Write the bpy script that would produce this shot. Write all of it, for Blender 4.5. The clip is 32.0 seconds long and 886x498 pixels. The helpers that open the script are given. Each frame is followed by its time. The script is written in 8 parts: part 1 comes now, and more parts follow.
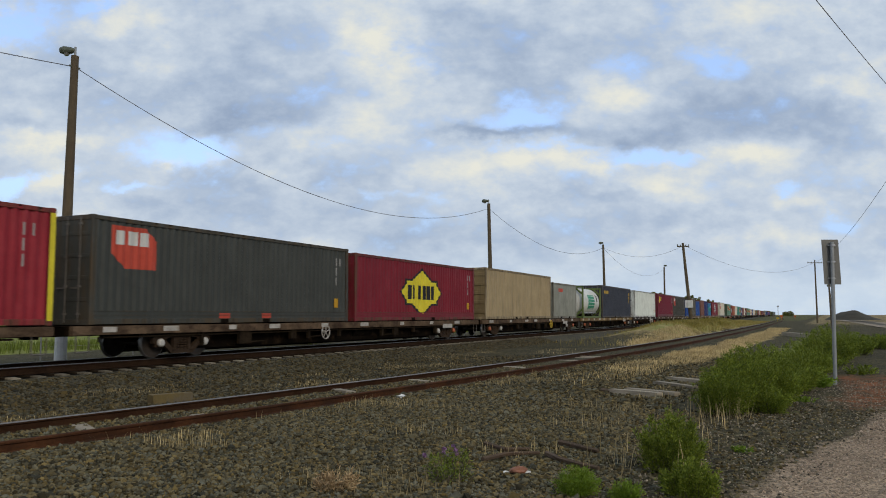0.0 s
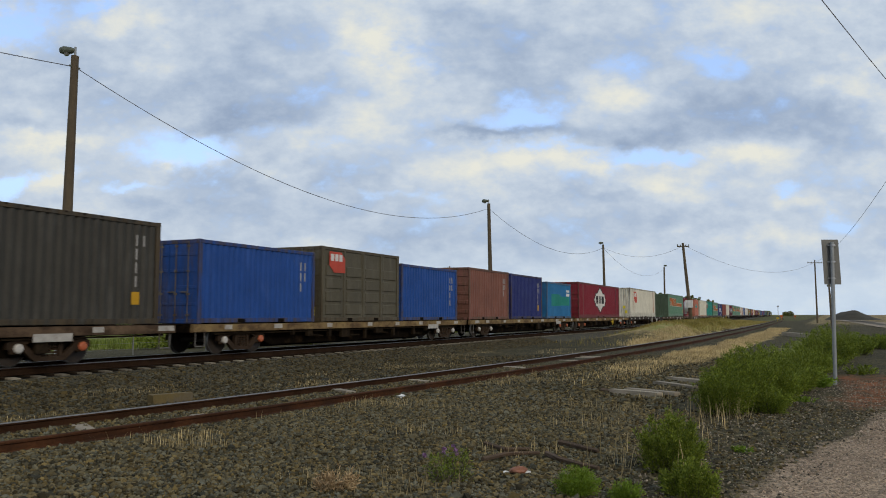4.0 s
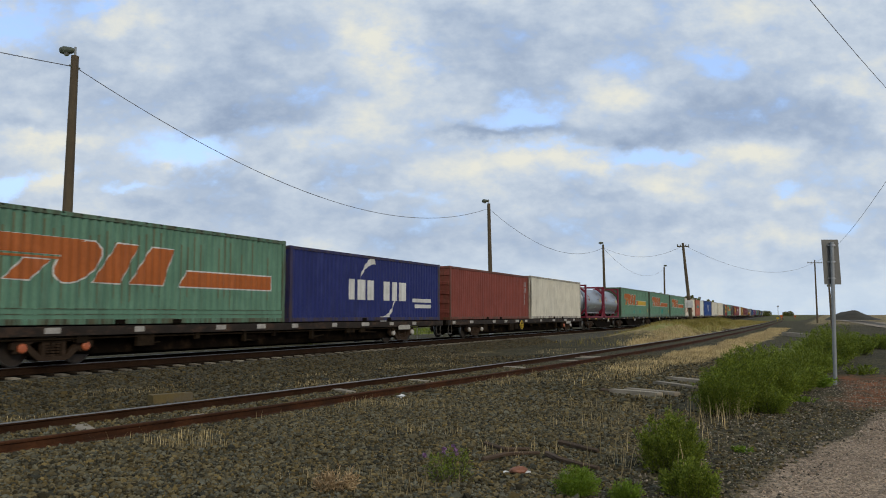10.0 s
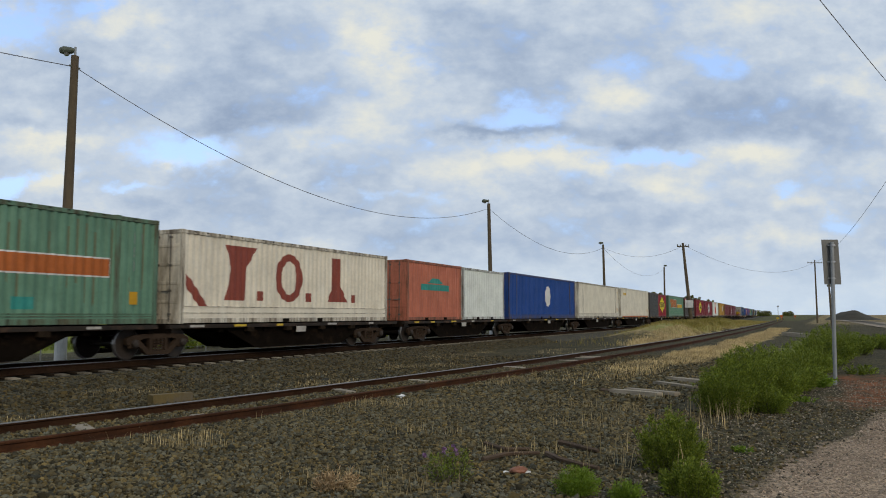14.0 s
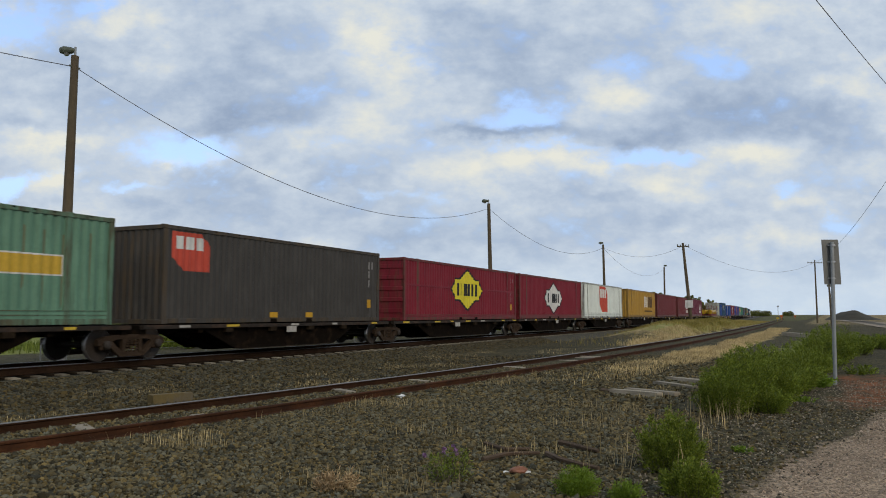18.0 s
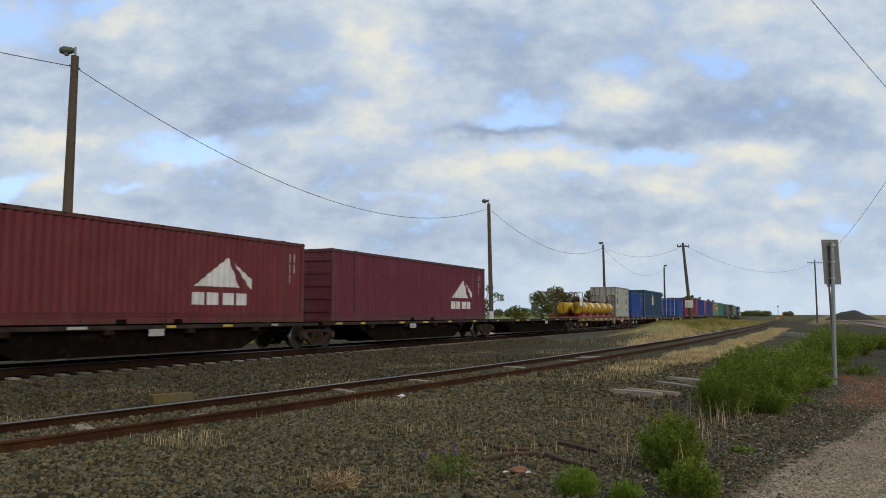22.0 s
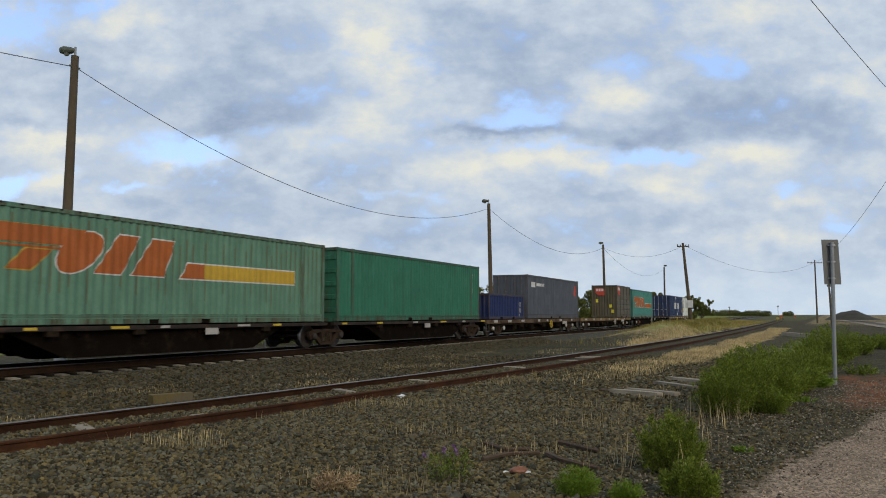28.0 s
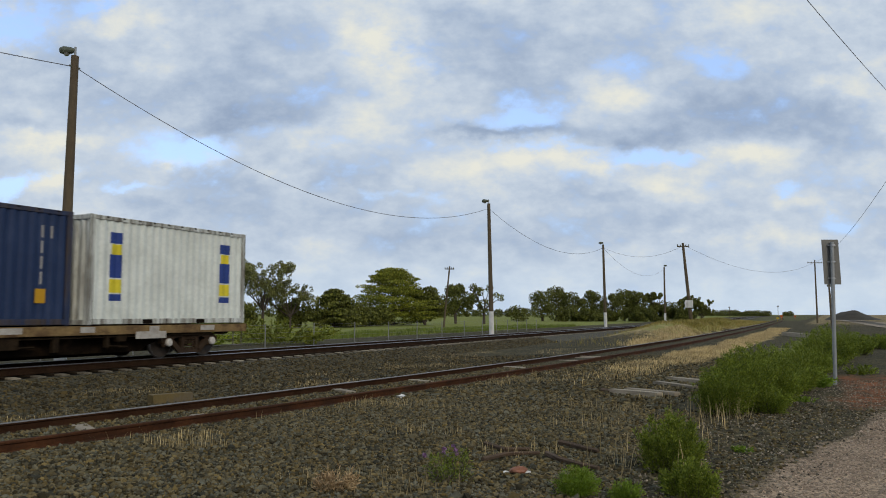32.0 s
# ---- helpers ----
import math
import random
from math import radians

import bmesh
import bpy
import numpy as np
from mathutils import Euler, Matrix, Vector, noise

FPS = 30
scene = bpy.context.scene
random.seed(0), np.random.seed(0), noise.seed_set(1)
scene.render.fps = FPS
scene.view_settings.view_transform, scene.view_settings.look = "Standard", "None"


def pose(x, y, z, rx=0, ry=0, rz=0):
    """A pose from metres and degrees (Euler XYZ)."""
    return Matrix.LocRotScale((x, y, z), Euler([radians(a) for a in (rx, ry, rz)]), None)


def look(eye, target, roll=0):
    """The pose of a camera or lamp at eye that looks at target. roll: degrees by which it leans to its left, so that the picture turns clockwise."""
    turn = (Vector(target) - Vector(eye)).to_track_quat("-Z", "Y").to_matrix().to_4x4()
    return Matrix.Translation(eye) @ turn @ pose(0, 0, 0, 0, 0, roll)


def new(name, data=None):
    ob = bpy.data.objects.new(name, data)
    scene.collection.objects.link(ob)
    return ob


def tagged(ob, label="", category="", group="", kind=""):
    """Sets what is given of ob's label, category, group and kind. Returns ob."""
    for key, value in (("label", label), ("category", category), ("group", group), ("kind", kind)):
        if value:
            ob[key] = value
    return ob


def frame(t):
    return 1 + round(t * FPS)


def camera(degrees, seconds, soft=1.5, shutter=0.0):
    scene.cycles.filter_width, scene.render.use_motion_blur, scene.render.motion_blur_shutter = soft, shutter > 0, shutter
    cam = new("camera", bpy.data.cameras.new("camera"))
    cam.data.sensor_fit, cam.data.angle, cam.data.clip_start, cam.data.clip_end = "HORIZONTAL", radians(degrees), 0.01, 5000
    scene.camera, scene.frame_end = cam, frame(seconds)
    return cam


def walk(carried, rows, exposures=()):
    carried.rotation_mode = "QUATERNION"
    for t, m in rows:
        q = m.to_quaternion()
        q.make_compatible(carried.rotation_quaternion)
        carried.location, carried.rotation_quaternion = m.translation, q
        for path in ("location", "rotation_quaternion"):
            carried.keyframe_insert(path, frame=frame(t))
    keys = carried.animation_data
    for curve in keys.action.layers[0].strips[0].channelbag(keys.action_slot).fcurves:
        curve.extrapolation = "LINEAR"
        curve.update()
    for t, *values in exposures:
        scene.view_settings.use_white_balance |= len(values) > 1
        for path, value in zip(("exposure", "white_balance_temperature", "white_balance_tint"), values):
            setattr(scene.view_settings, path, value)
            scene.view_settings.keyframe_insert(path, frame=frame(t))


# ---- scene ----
# Camera: it stands still on a tripod, 1.29 m above the rails of the main line.
EYE = Vector((0.0, 0.0, 1.293))
HEADING, PITCH = radians(25.77), radians(4.72)
AIM = EYE + Vector((math.cos(HEADING) * math.cos(PITCH), math.sin(HEADING) * math.cos(PITCH), math.sin(PITCH)))
SPEED = 26.85        # the train's speed, m/s
cam = camera(58.69, 32.0, soft=1.0, shutter=0.08)
walk(cam, [(0.0, look(EYE, AIM, 0.09)), (32.0, look(EYE, AIM, 0.09))], exposures=[(0.0, 0.0), (32.0, 0.0)])


# ---- light ----
SUN_AZ, SUN_EL = radians(-125), radians(28)     # where the sun stands: azimuth from +x, height


def make_world():
    w = bpy.data.worlds.new("sky")
    w.use_nodes = True
    scene.world = w
    nt = w.node_tree
    nt.nodes.clear()
    N, K = nt.nodes.new, nt.links.new
    out, bg = N("ShaderNodeOutputWorld"), N("ShaderNodeBackground")
    K(bg.outputs[0], out.inputs[0])
    tc = N("ShaderNodeTexCoord")
    sep = N("ShaderNodeSeparateXYZ")
    K(tc.outputs["Generated"], sep.inputs[0])

    def math_(op, a, b=None, clamp=False):
        n = N("ShaderNodeMath")
        n.operation, n.use_clamp = op, clamp
        for i, v in enumerate((a, b)):
            if v is None:
                continue
            if isinstance(v, (int, float)):
                n.inputs[i].default_value = v
            else:
                K(v, n.inputs[i])
        return n.outputs[0]

    def ramp(v, stops, interp="EASE"):
        n = N("ShaderNodeValToRGB")
        n.color_ramp.interpolation = interp
        e = n.color_ramp.elements
        while len(e) < len(stops):
            e.new(0.5)
        for el, (p, c) in zip(e, stops):
            el.position, el.color = p, (*c, 1) if len(c) == 3 else c
        K(v, n.inputs[0])
        return n.outputs[0]

    def mix(f, a, b, mode="MIX"):
        n = N("ShaderNodeMix")
        n.data_type, n.blend_type = "RGBA", mode
        for s, v in ((0, f), (6, a), (7, b)):
            if isinstance(v, (int, float)):
                n.inputs[s].default_value = v
            elif isinstance(v, tuple):
                n.inputs[s].default_value = (*v, 1)
            else:
                K(v, n.inputs[s])
        return n.outputs[2]

    sky = N("ShaderNodeTexSky")
    sky.sky_type, sky.sun_disc = "NISHITA", False
    sky.sun_elevation, sky.sun_rotation = SUN_EL, radians(90) - SUN_AZ
    sky.air_density, sky.dust_density, sky.ozone_density = 1.0, 1.5, 2.0
    # a flat layer of broken cloud: the view direction meets a plane overhead
    up = math_("ADD", math_("MAXIMUM", sep.outputs[2], 0.0), 0.38)
    comb = N("ShaderNodeCombineXYZ")
    K(math_("DIVIDE", sep.outputs[0], up), comb.inputs[0])
    K(math_("DIVIDE", sep.outputs[1], up), comb.inputs[1])

    def noise_(scale, detail, rough, dist=0.0, off=(0, 0, 0), stretch=(1, 1, 1), lac=2.0):
        m = N("ShaderNodeMapping")
        m.inputs["Location"].default_value = off
        m.inputs["Rotation"].default_value = (0, 0, CLOUD_TURN)
        m.inputs["Scale"].default_value = stretch
        K(comb.outputs[0], m.inputs[0])
        n = N("ShaderNodeTexNoise")
        n.inputs["Scale"].default_value, n.inputs["Detail"].default_value = scale, detail
        n.inputs["Roughness"].default_value, n.inputs["Distortion"].default_value = rough, dist
        n.inputs["Lacunarity"].default_value = lac
        K(m.outputs[0], n.inputs["Vector"])
        return n.outputs["Fac"]

    CLOUD_TURN = 0.5
    here = noise_(4.6, 11.0, 0.60, 0.1, (7.2, 4.4, 0))
    near = noise_(4.6, 11.0, 0.60, 0.1, (7.2 + 0.10, 4.4 - 0.05, 0))      # the same clouds, a step towards the sun
    soft = noise_(2.4, 4.0, 0.5, 0.0, (1.2, 8.4, 0))
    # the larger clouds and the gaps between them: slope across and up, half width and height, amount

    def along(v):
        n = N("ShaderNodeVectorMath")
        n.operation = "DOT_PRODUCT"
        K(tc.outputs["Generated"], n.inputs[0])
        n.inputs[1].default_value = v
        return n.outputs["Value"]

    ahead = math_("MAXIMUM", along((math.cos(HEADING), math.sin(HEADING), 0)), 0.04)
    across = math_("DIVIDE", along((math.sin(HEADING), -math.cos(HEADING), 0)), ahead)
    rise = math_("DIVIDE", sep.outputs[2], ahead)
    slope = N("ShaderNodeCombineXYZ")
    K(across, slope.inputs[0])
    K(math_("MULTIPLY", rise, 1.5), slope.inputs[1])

    def puffs(scale, detail, rough, off, dist=0.0):
        """Rounded cloud shapes that lie a little level."""
        m = N("ShaderNodeMapping")
        m.inputs["Location"].default_value = (off, off * 0.7, 0)
        K(slope.outputs[0], m.inputs[0])
        n = N("ShaderNodeTexNoise")
        n.inputs["Scale"].default_value, n.inputs["Detail"].default_value = scale, detail
        n.inputs["Roughness"].default_value, n.inputs["Distortion"].default_value = rough, dist
        K(m.outputs[0], n.inputs["Vector"])
        return math_("SUBTRACT", n.outputs["Fac"], 0.5)

    puff, small, drift, lift = puffs(9.0, 9.0, 0.56, 3.0), puffs(26.0, 7.0, 0.58, 6.0), puffs(11.0, 6.0, 0.6, 9.0), puffs(11.0, 6.0, 0.6, 12.0)
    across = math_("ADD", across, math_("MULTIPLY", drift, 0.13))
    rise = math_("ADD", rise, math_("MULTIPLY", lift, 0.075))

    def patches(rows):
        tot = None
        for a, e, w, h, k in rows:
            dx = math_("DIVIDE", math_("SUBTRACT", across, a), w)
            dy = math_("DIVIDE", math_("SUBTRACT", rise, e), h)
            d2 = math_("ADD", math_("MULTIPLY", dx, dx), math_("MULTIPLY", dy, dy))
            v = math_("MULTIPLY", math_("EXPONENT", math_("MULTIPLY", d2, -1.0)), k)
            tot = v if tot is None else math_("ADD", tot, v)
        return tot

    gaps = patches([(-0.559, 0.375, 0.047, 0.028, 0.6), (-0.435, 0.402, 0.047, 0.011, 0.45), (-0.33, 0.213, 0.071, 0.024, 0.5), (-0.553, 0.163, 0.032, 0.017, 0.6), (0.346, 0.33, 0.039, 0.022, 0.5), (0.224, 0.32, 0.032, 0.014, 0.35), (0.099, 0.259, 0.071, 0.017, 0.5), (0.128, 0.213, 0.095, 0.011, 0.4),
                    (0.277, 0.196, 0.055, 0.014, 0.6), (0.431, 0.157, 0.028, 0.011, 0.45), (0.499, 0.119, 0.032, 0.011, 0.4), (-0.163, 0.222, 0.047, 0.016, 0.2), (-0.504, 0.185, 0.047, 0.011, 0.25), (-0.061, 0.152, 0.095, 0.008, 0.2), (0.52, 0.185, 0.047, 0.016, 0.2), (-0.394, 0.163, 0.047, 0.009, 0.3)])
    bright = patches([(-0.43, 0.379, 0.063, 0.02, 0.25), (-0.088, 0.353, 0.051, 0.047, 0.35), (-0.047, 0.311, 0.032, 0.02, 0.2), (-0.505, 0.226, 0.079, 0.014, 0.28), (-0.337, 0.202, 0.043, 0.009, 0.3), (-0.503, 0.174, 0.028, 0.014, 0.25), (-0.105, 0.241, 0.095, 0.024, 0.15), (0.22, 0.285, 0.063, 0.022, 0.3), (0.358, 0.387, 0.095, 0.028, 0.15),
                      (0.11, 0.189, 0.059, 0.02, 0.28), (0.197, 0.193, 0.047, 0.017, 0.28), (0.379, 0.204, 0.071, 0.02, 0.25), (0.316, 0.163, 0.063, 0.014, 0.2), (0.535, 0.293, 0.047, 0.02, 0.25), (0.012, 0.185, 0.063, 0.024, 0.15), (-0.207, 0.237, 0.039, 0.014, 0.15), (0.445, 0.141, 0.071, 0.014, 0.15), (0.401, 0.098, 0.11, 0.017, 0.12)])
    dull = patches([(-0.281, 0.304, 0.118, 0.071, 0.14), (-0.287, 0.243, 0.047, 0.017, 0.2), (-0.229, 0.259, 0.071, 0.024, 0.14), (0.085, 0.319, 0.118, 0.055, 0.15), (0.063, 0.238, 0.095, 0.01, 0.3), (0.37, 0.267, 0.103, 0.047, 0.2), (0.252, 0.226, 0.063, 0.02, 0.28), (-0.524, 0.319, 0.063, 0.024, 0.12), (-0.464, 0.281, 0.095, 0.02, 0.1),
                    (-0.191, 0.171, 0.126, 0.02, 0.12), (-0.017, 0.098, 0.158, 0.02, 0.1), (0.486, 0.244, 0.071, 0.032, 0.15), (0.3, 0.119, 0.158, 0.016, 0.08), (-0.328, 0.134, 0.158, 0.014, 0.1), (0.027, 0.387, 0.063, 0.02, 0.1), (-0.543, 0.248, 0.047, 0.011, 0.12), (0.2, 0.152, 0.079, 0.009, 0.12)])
    cover = math_("ADD", math_("MULTIPLY", puff, 1.2), math_("MULTIPLY", math_("SUBTRACT", here, 0.5), 0.25))
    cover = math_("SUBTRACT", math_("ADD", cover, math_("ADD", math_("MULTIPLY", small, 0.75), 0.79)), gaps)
    cover = ramp(cover, [(0.26, (0, 0, 0)), (0.74, (1, 1, 1))])
    lit = math_("ADD", math_("MULTIPLY", math_("SUBTRACT", here, near), 0.35), math_("ADD", math_("MULTIPLY", soft, 0.25), 0.385))
    lit = math_("ADD", lit, math_("ADD", math_("MULTIPLY", puff, 0.85), math_("MULTIPLY", small, 0.50)))
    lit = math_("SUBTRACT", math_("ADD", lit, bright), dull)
    body = ramp(lit, [(0.16, (0.30, 0.385, 0.53)), (0.38, (0.43, 0.52, 0.655)), (0.58, (0.565, 0.645, 0.745)), (0.86, (0.80, 0.80, 0.72))], "LINEAR")
    blue = mix(1.0, sky.outputs[0], (0.27, 0.25, 0.265), "MULTIPLY")
    haze = ramp(sep.outputs[2], [(0.0, (1, 1, 1)), (0.22, (0, 0, 0))], "EASE")
    blue = mix(math_("ADD", math_("MULTIPLY", haze, 0.3), 0.6), blue, (0.40, 0.59, 0.94))
    col = mix(cover, blue, body)
    low = ramp(sep.outputs[2], [(0.0, (1, 1, 1)), (0.10, (0, 0, 0))], "EASE")
    col = mix(math_("MULTIPLY", low, 0.6), col, (0.62, 0.74, 0.87))
    K(col, bg.inputs[0])
    bg.inputs[1].default_value = SKY_STRENGTH


SKY_STRENGTH = 1.0
make_world()
sun = new("sun", bpy.data.lights.new("sun", "SUN"))
sun.data.energy, sun.data.angle, sun.data.color = 1.2, radians(20), (1.0, 0.86, 0.66)
sun.matrix_world = look((0, 0, 60), Vector((0, 0, 60)) - Vector((math.cos(SUN_AZ) * math.cos(SUN_EL), math.sin(SUN_AZ) * math.cos(SUN_EL), math.sin(SUN_EL))))


# ---- the plan ----
CL = 18.28           # the main line's centre at x = 0; it runs along x and bends away to the left far off


def bend(x):
    return 30.0 * (1.0 - math.exp(-((x / 500.0) ** 1.9))) if x > 0 else 0.0


def main_y(x):
    return CL + bend(x)


def main_turn(x):
    return math.atan2(bend(x + 1.0) - bend(x - 1.0), 2.0)


def side_y(x):
    """The siding's centre."""
    x0 = max(x, -12.0)
    return 7.45 + 3.6 * math.exp(-x0 / 22.0) + 7.0e-5 * x0 * max(x0, 0.0) - 0.2 * min(x + 12.0, 0.0)


# ---- small helpers ----
def part(name, bm, material, parent=None, label="", smooth=False):
    """Links a bmesh (or finished mesh) as one mesh object, under a parent or at top level."""
    if isinstance(bm, bmesh.types.BMesh):
        me = bpy.data.meshes.new(name)
        bmesh.ops.recalc_face_normals(bm, faces=bm.faces)
        bm.to_mesh(me)
        bm.free()
    else:
        me = bm
    for m in material if isinstance(material, (list, tuple)) else [material]:
        me.materials.append(m)
    if smooth:
        me.polygons.foreach_set("use_smooth", [True] * len(me.polygons))
    ob = new(name, me)
    if parent is not None:
        ob.parent = parent
    if label:
        ob["label"] = label
    return ob


def mesh_np(name, verts, faces):
    me = bpy.data.meshes.new(name)
    me.from_pydata(verts.tolist() if hasattr(verts, "tolist") else verts, [], faces.tolist() if hasattr(faces, "tolist") else faces)
    me.update()
    return me


def box(bm, x0, x1, y0, y1, z0, z1, bevel=0.0):
    vs = [bm.verts.new((x, y, z)) for z in (z0, z1) for y in (y0, y1) for x in (x0, x1)]
    fs = [bm.faces.new([vs[i] for i in f]) for f in ((0, 2, 3, 1), (4, 5, 7, 6), (0, 1, 5, 4), (2, 6, 7, 3), (0, 4, 6, 2), (1, 3, 7, 5))]
    if bevel:
        es = {e for f in fs for e in f.edges}
        bmesh.ops.bevel(bm, geom=list(es), offset=bevel, segments=1, affect="EDGES", profile=0.5)


def boxed(*args):
    bm = bmesh.new()
    box(bm, *args)
    return bm


def tube(bm, a, b, r, r2=None, n=8, cap=True):
    """A round bar from a to b."""
    a, b = Vector(a), Vector(b)
    d = (b - a).normalized()
    s = d.orthogonal().normalized()
    u = d.cross(s)
    r2 = r if r2 is None else r2
    rings = []
    for c, rr in ((a, r), (b, r2)):
        rings.append([bm.verts.new(c + (s * math.cos(i * math.tau / n) + u * math.sin(i * math.tau / n)) * rr) for i in range(n)])
    for i in range(n):
        bm.faces.new((rings[0][i], rings[0][(i + 1) % n], rings[1][(i + 1) % n], rings[1][i]))
    if cap:
        bm.faces.new(rings[0][::-1])
        bm.faces.new(rings[1])


def prism(bm, pts, y0, y1):
    """A plate with the outline pts (x, z), from y0 to y1."""
    a = [bm.verts.new((x, y0, z)) for x, z in pts]
    b = [bm.verts.new((x, y1, z)) for x, z in pts]
    bm.faces.new(a)
    bm.faces.new(b[::-1])
    for i in range(len(pts)):
        j = (i + 1) % len(pts)
        bm.faces.new((a[i], b[i], b[j], a[j]))


def lathe(bm, prof, axis_y0, n=20, centre=(0, 0, 0)):
    """A turned form about the y axis: prof is rows of (y, radius)."""
    rings = []
    cx, cy, cz = centre
    for y, r in prof:
        rings.append([bm.verts.new((cx + r * math.cos(i * math.tau / n), cy + y + axis_y0, cz + r * math.sin(i * math.tau / n))) for i in range(n)])
    for p, q in zip(rings, rings[1:]):
        for i in range(n):
            bm.faces.new((p[i], p[(i + 1) % n], q[(i + 1) % n], q[i]))
    bm.faces.new(rings[0][::-1])
    bm.faces.new(rings[-1])


# ---- materials ----
def material(name, col, rough=0.6, metal=0.0, var=0.25, scale=3.0, stain=None, stain_amt=0.0, stain_scale=(1.0, 1.0, 1.0),
             bump=0.0, bump_scale=40.0, spec=0.4, col2=None, island=False, obrand=0.0, speckle=0.0, tint=False):
    """A surface with its colour, a second colour in large patches, stains of their own shape, grain and relief."""
    m = bpy.data.materials.new(name)
    m.use_nodes = True
    nt = m.node_tree
    N, K = nt.nodes.new, nt.links.new
    b = nt.nodes["Principled BSDF"]
    b.inputs["Roughness"].default_value, b.inputs["Metallic"].default_value = rough, metal
    b.inputs["Specular IOR Level"].default_value = spec
    tc = N("ShaderNodeTexCoord")

    def noise_(s, det, stretch=(1, 1, 1), rgh=0.6):
        mp = N("ShaderNodeMapping")
        mp.inputs["Scale"].default_value = stretch
        K(tc.outputs["Object"], mp.inputs[0])
        n = N("ShaderNodeTexNoise")
        n.inputs["Scale"].default_value, n.inputs["Detail"].default_value, n.inputs["Roughness"].default_value = s, det, rgh
        K(mp.outputs[0], n.inputs["Vector"])
        return n.outputs["Fac"]

    def ramp(v, a, c, lo=(0, 0, 0), hi=(1, 1, 1)):
        r = N("ShaderNodeValToRGB")
        r.color_ramp.elements[0].position, r.color_ramp.elements[1].position = a, c
        r.color_ramp.elements[0].color, r.color_ramp.elements[1].color = (*lo, 1), (*hi, 1)
        K(v, r.inputs[0])
        return r.outputs[0]

    def mix(f, a, c, mode="MIX"):
        x = N("ShaderNodeMix")
        x.data_type, x.blend_type = "RGBA", mode
        for s, v in ((0, f), (6, a), (7, c)):
            if isinstance(v, (int, float)):
                x.inputs[s].default_value = v
            elif isinstance(v, tuple):
                x.inputs[s].default_value = (*v, 1)
            else:
                K(v, x.inputs[s])
        return x.outputs[2]

    c2 = col2 or tuple(c * (1 - var) for c in col)
    base = mix(ramp(noise_(scale, 6.0), 0.35, 0.68), tuple(col), tuple(c2))
    fine = ramp(noise_(scale * 11.0, 4.0), 0.3, 0.7, (1 - var * 0.5,) * 3, (1 + var * 0.25,) * 3)
    base = mix(1.0, base, fine, "MULTIPLY")
    if speckle:
        v = N("ShaderNodeTexVoronoi")
        v.inputs["Scale"].default_value = speckle
        K(tc.outputs["Object"], v.inputs["Vector"])
        sp = N("ShaderNodeSeparateColor")
        K(v.outputs["Color"], sp.inputs[0])
        base = mix(1.0, base, ramp(sp.outputs[0], 0.0, 1.0, (0.45,) * 3, (1.65,) * 3), "MULTIPLY")
    if stain:
        f = ramp(noise_(1.0, 7.0, stain_scale, 0.65), 0.60 - 0.16 * stain_amt, 0.74 - 0.10 * stain_amt, (0, 0, 0), (min(1, 0.45 + stain_amt * 0.5),) * 3)
        base = mix(f, base, tuple(stain))
    rnd = None
    if island:
        rnd = N("ShaderNodeNewGeometry").outputs["Random Per Island"]
    elif obrand:
        rnd = N("ShaderNodeObjectInfo").outputs["Random"]
    if rnd is not None:
        k = obrand or 0.5
        base = mix(1.0, base, ramp(rnd, 0.0, 1.0, (1 - k,) * 3, (1 + k,) * 3), "MULTIPLY")
        if tint:
            w = N("ShaderNodeTexWhiteNoise")
            w.noise_dimensions = "1D"
            K(rnd, w.inputs["W"])
            base = mix(1.0, base, ramp(w.outputs["Value"], 0.0, 1.0, (0.84, 0.98, 1.40), (1.18, 1.0, 0.72)), "MULTIPLY")
    K(base, b.inputs["Base Color"])
    if bump:
        bp = N("ShaderNodeBump")
        bp.inputs["Strength"].default_value, bp.inputs["Distance"].default_value = bump, 0.02
        K(noise_(bump_scale, 5.0), bp.inputs["Height"])
        K(bp.outputs[0], b.inputs["Normal"])
    return m


TONES = {}           # the paint's colour, by the material's name


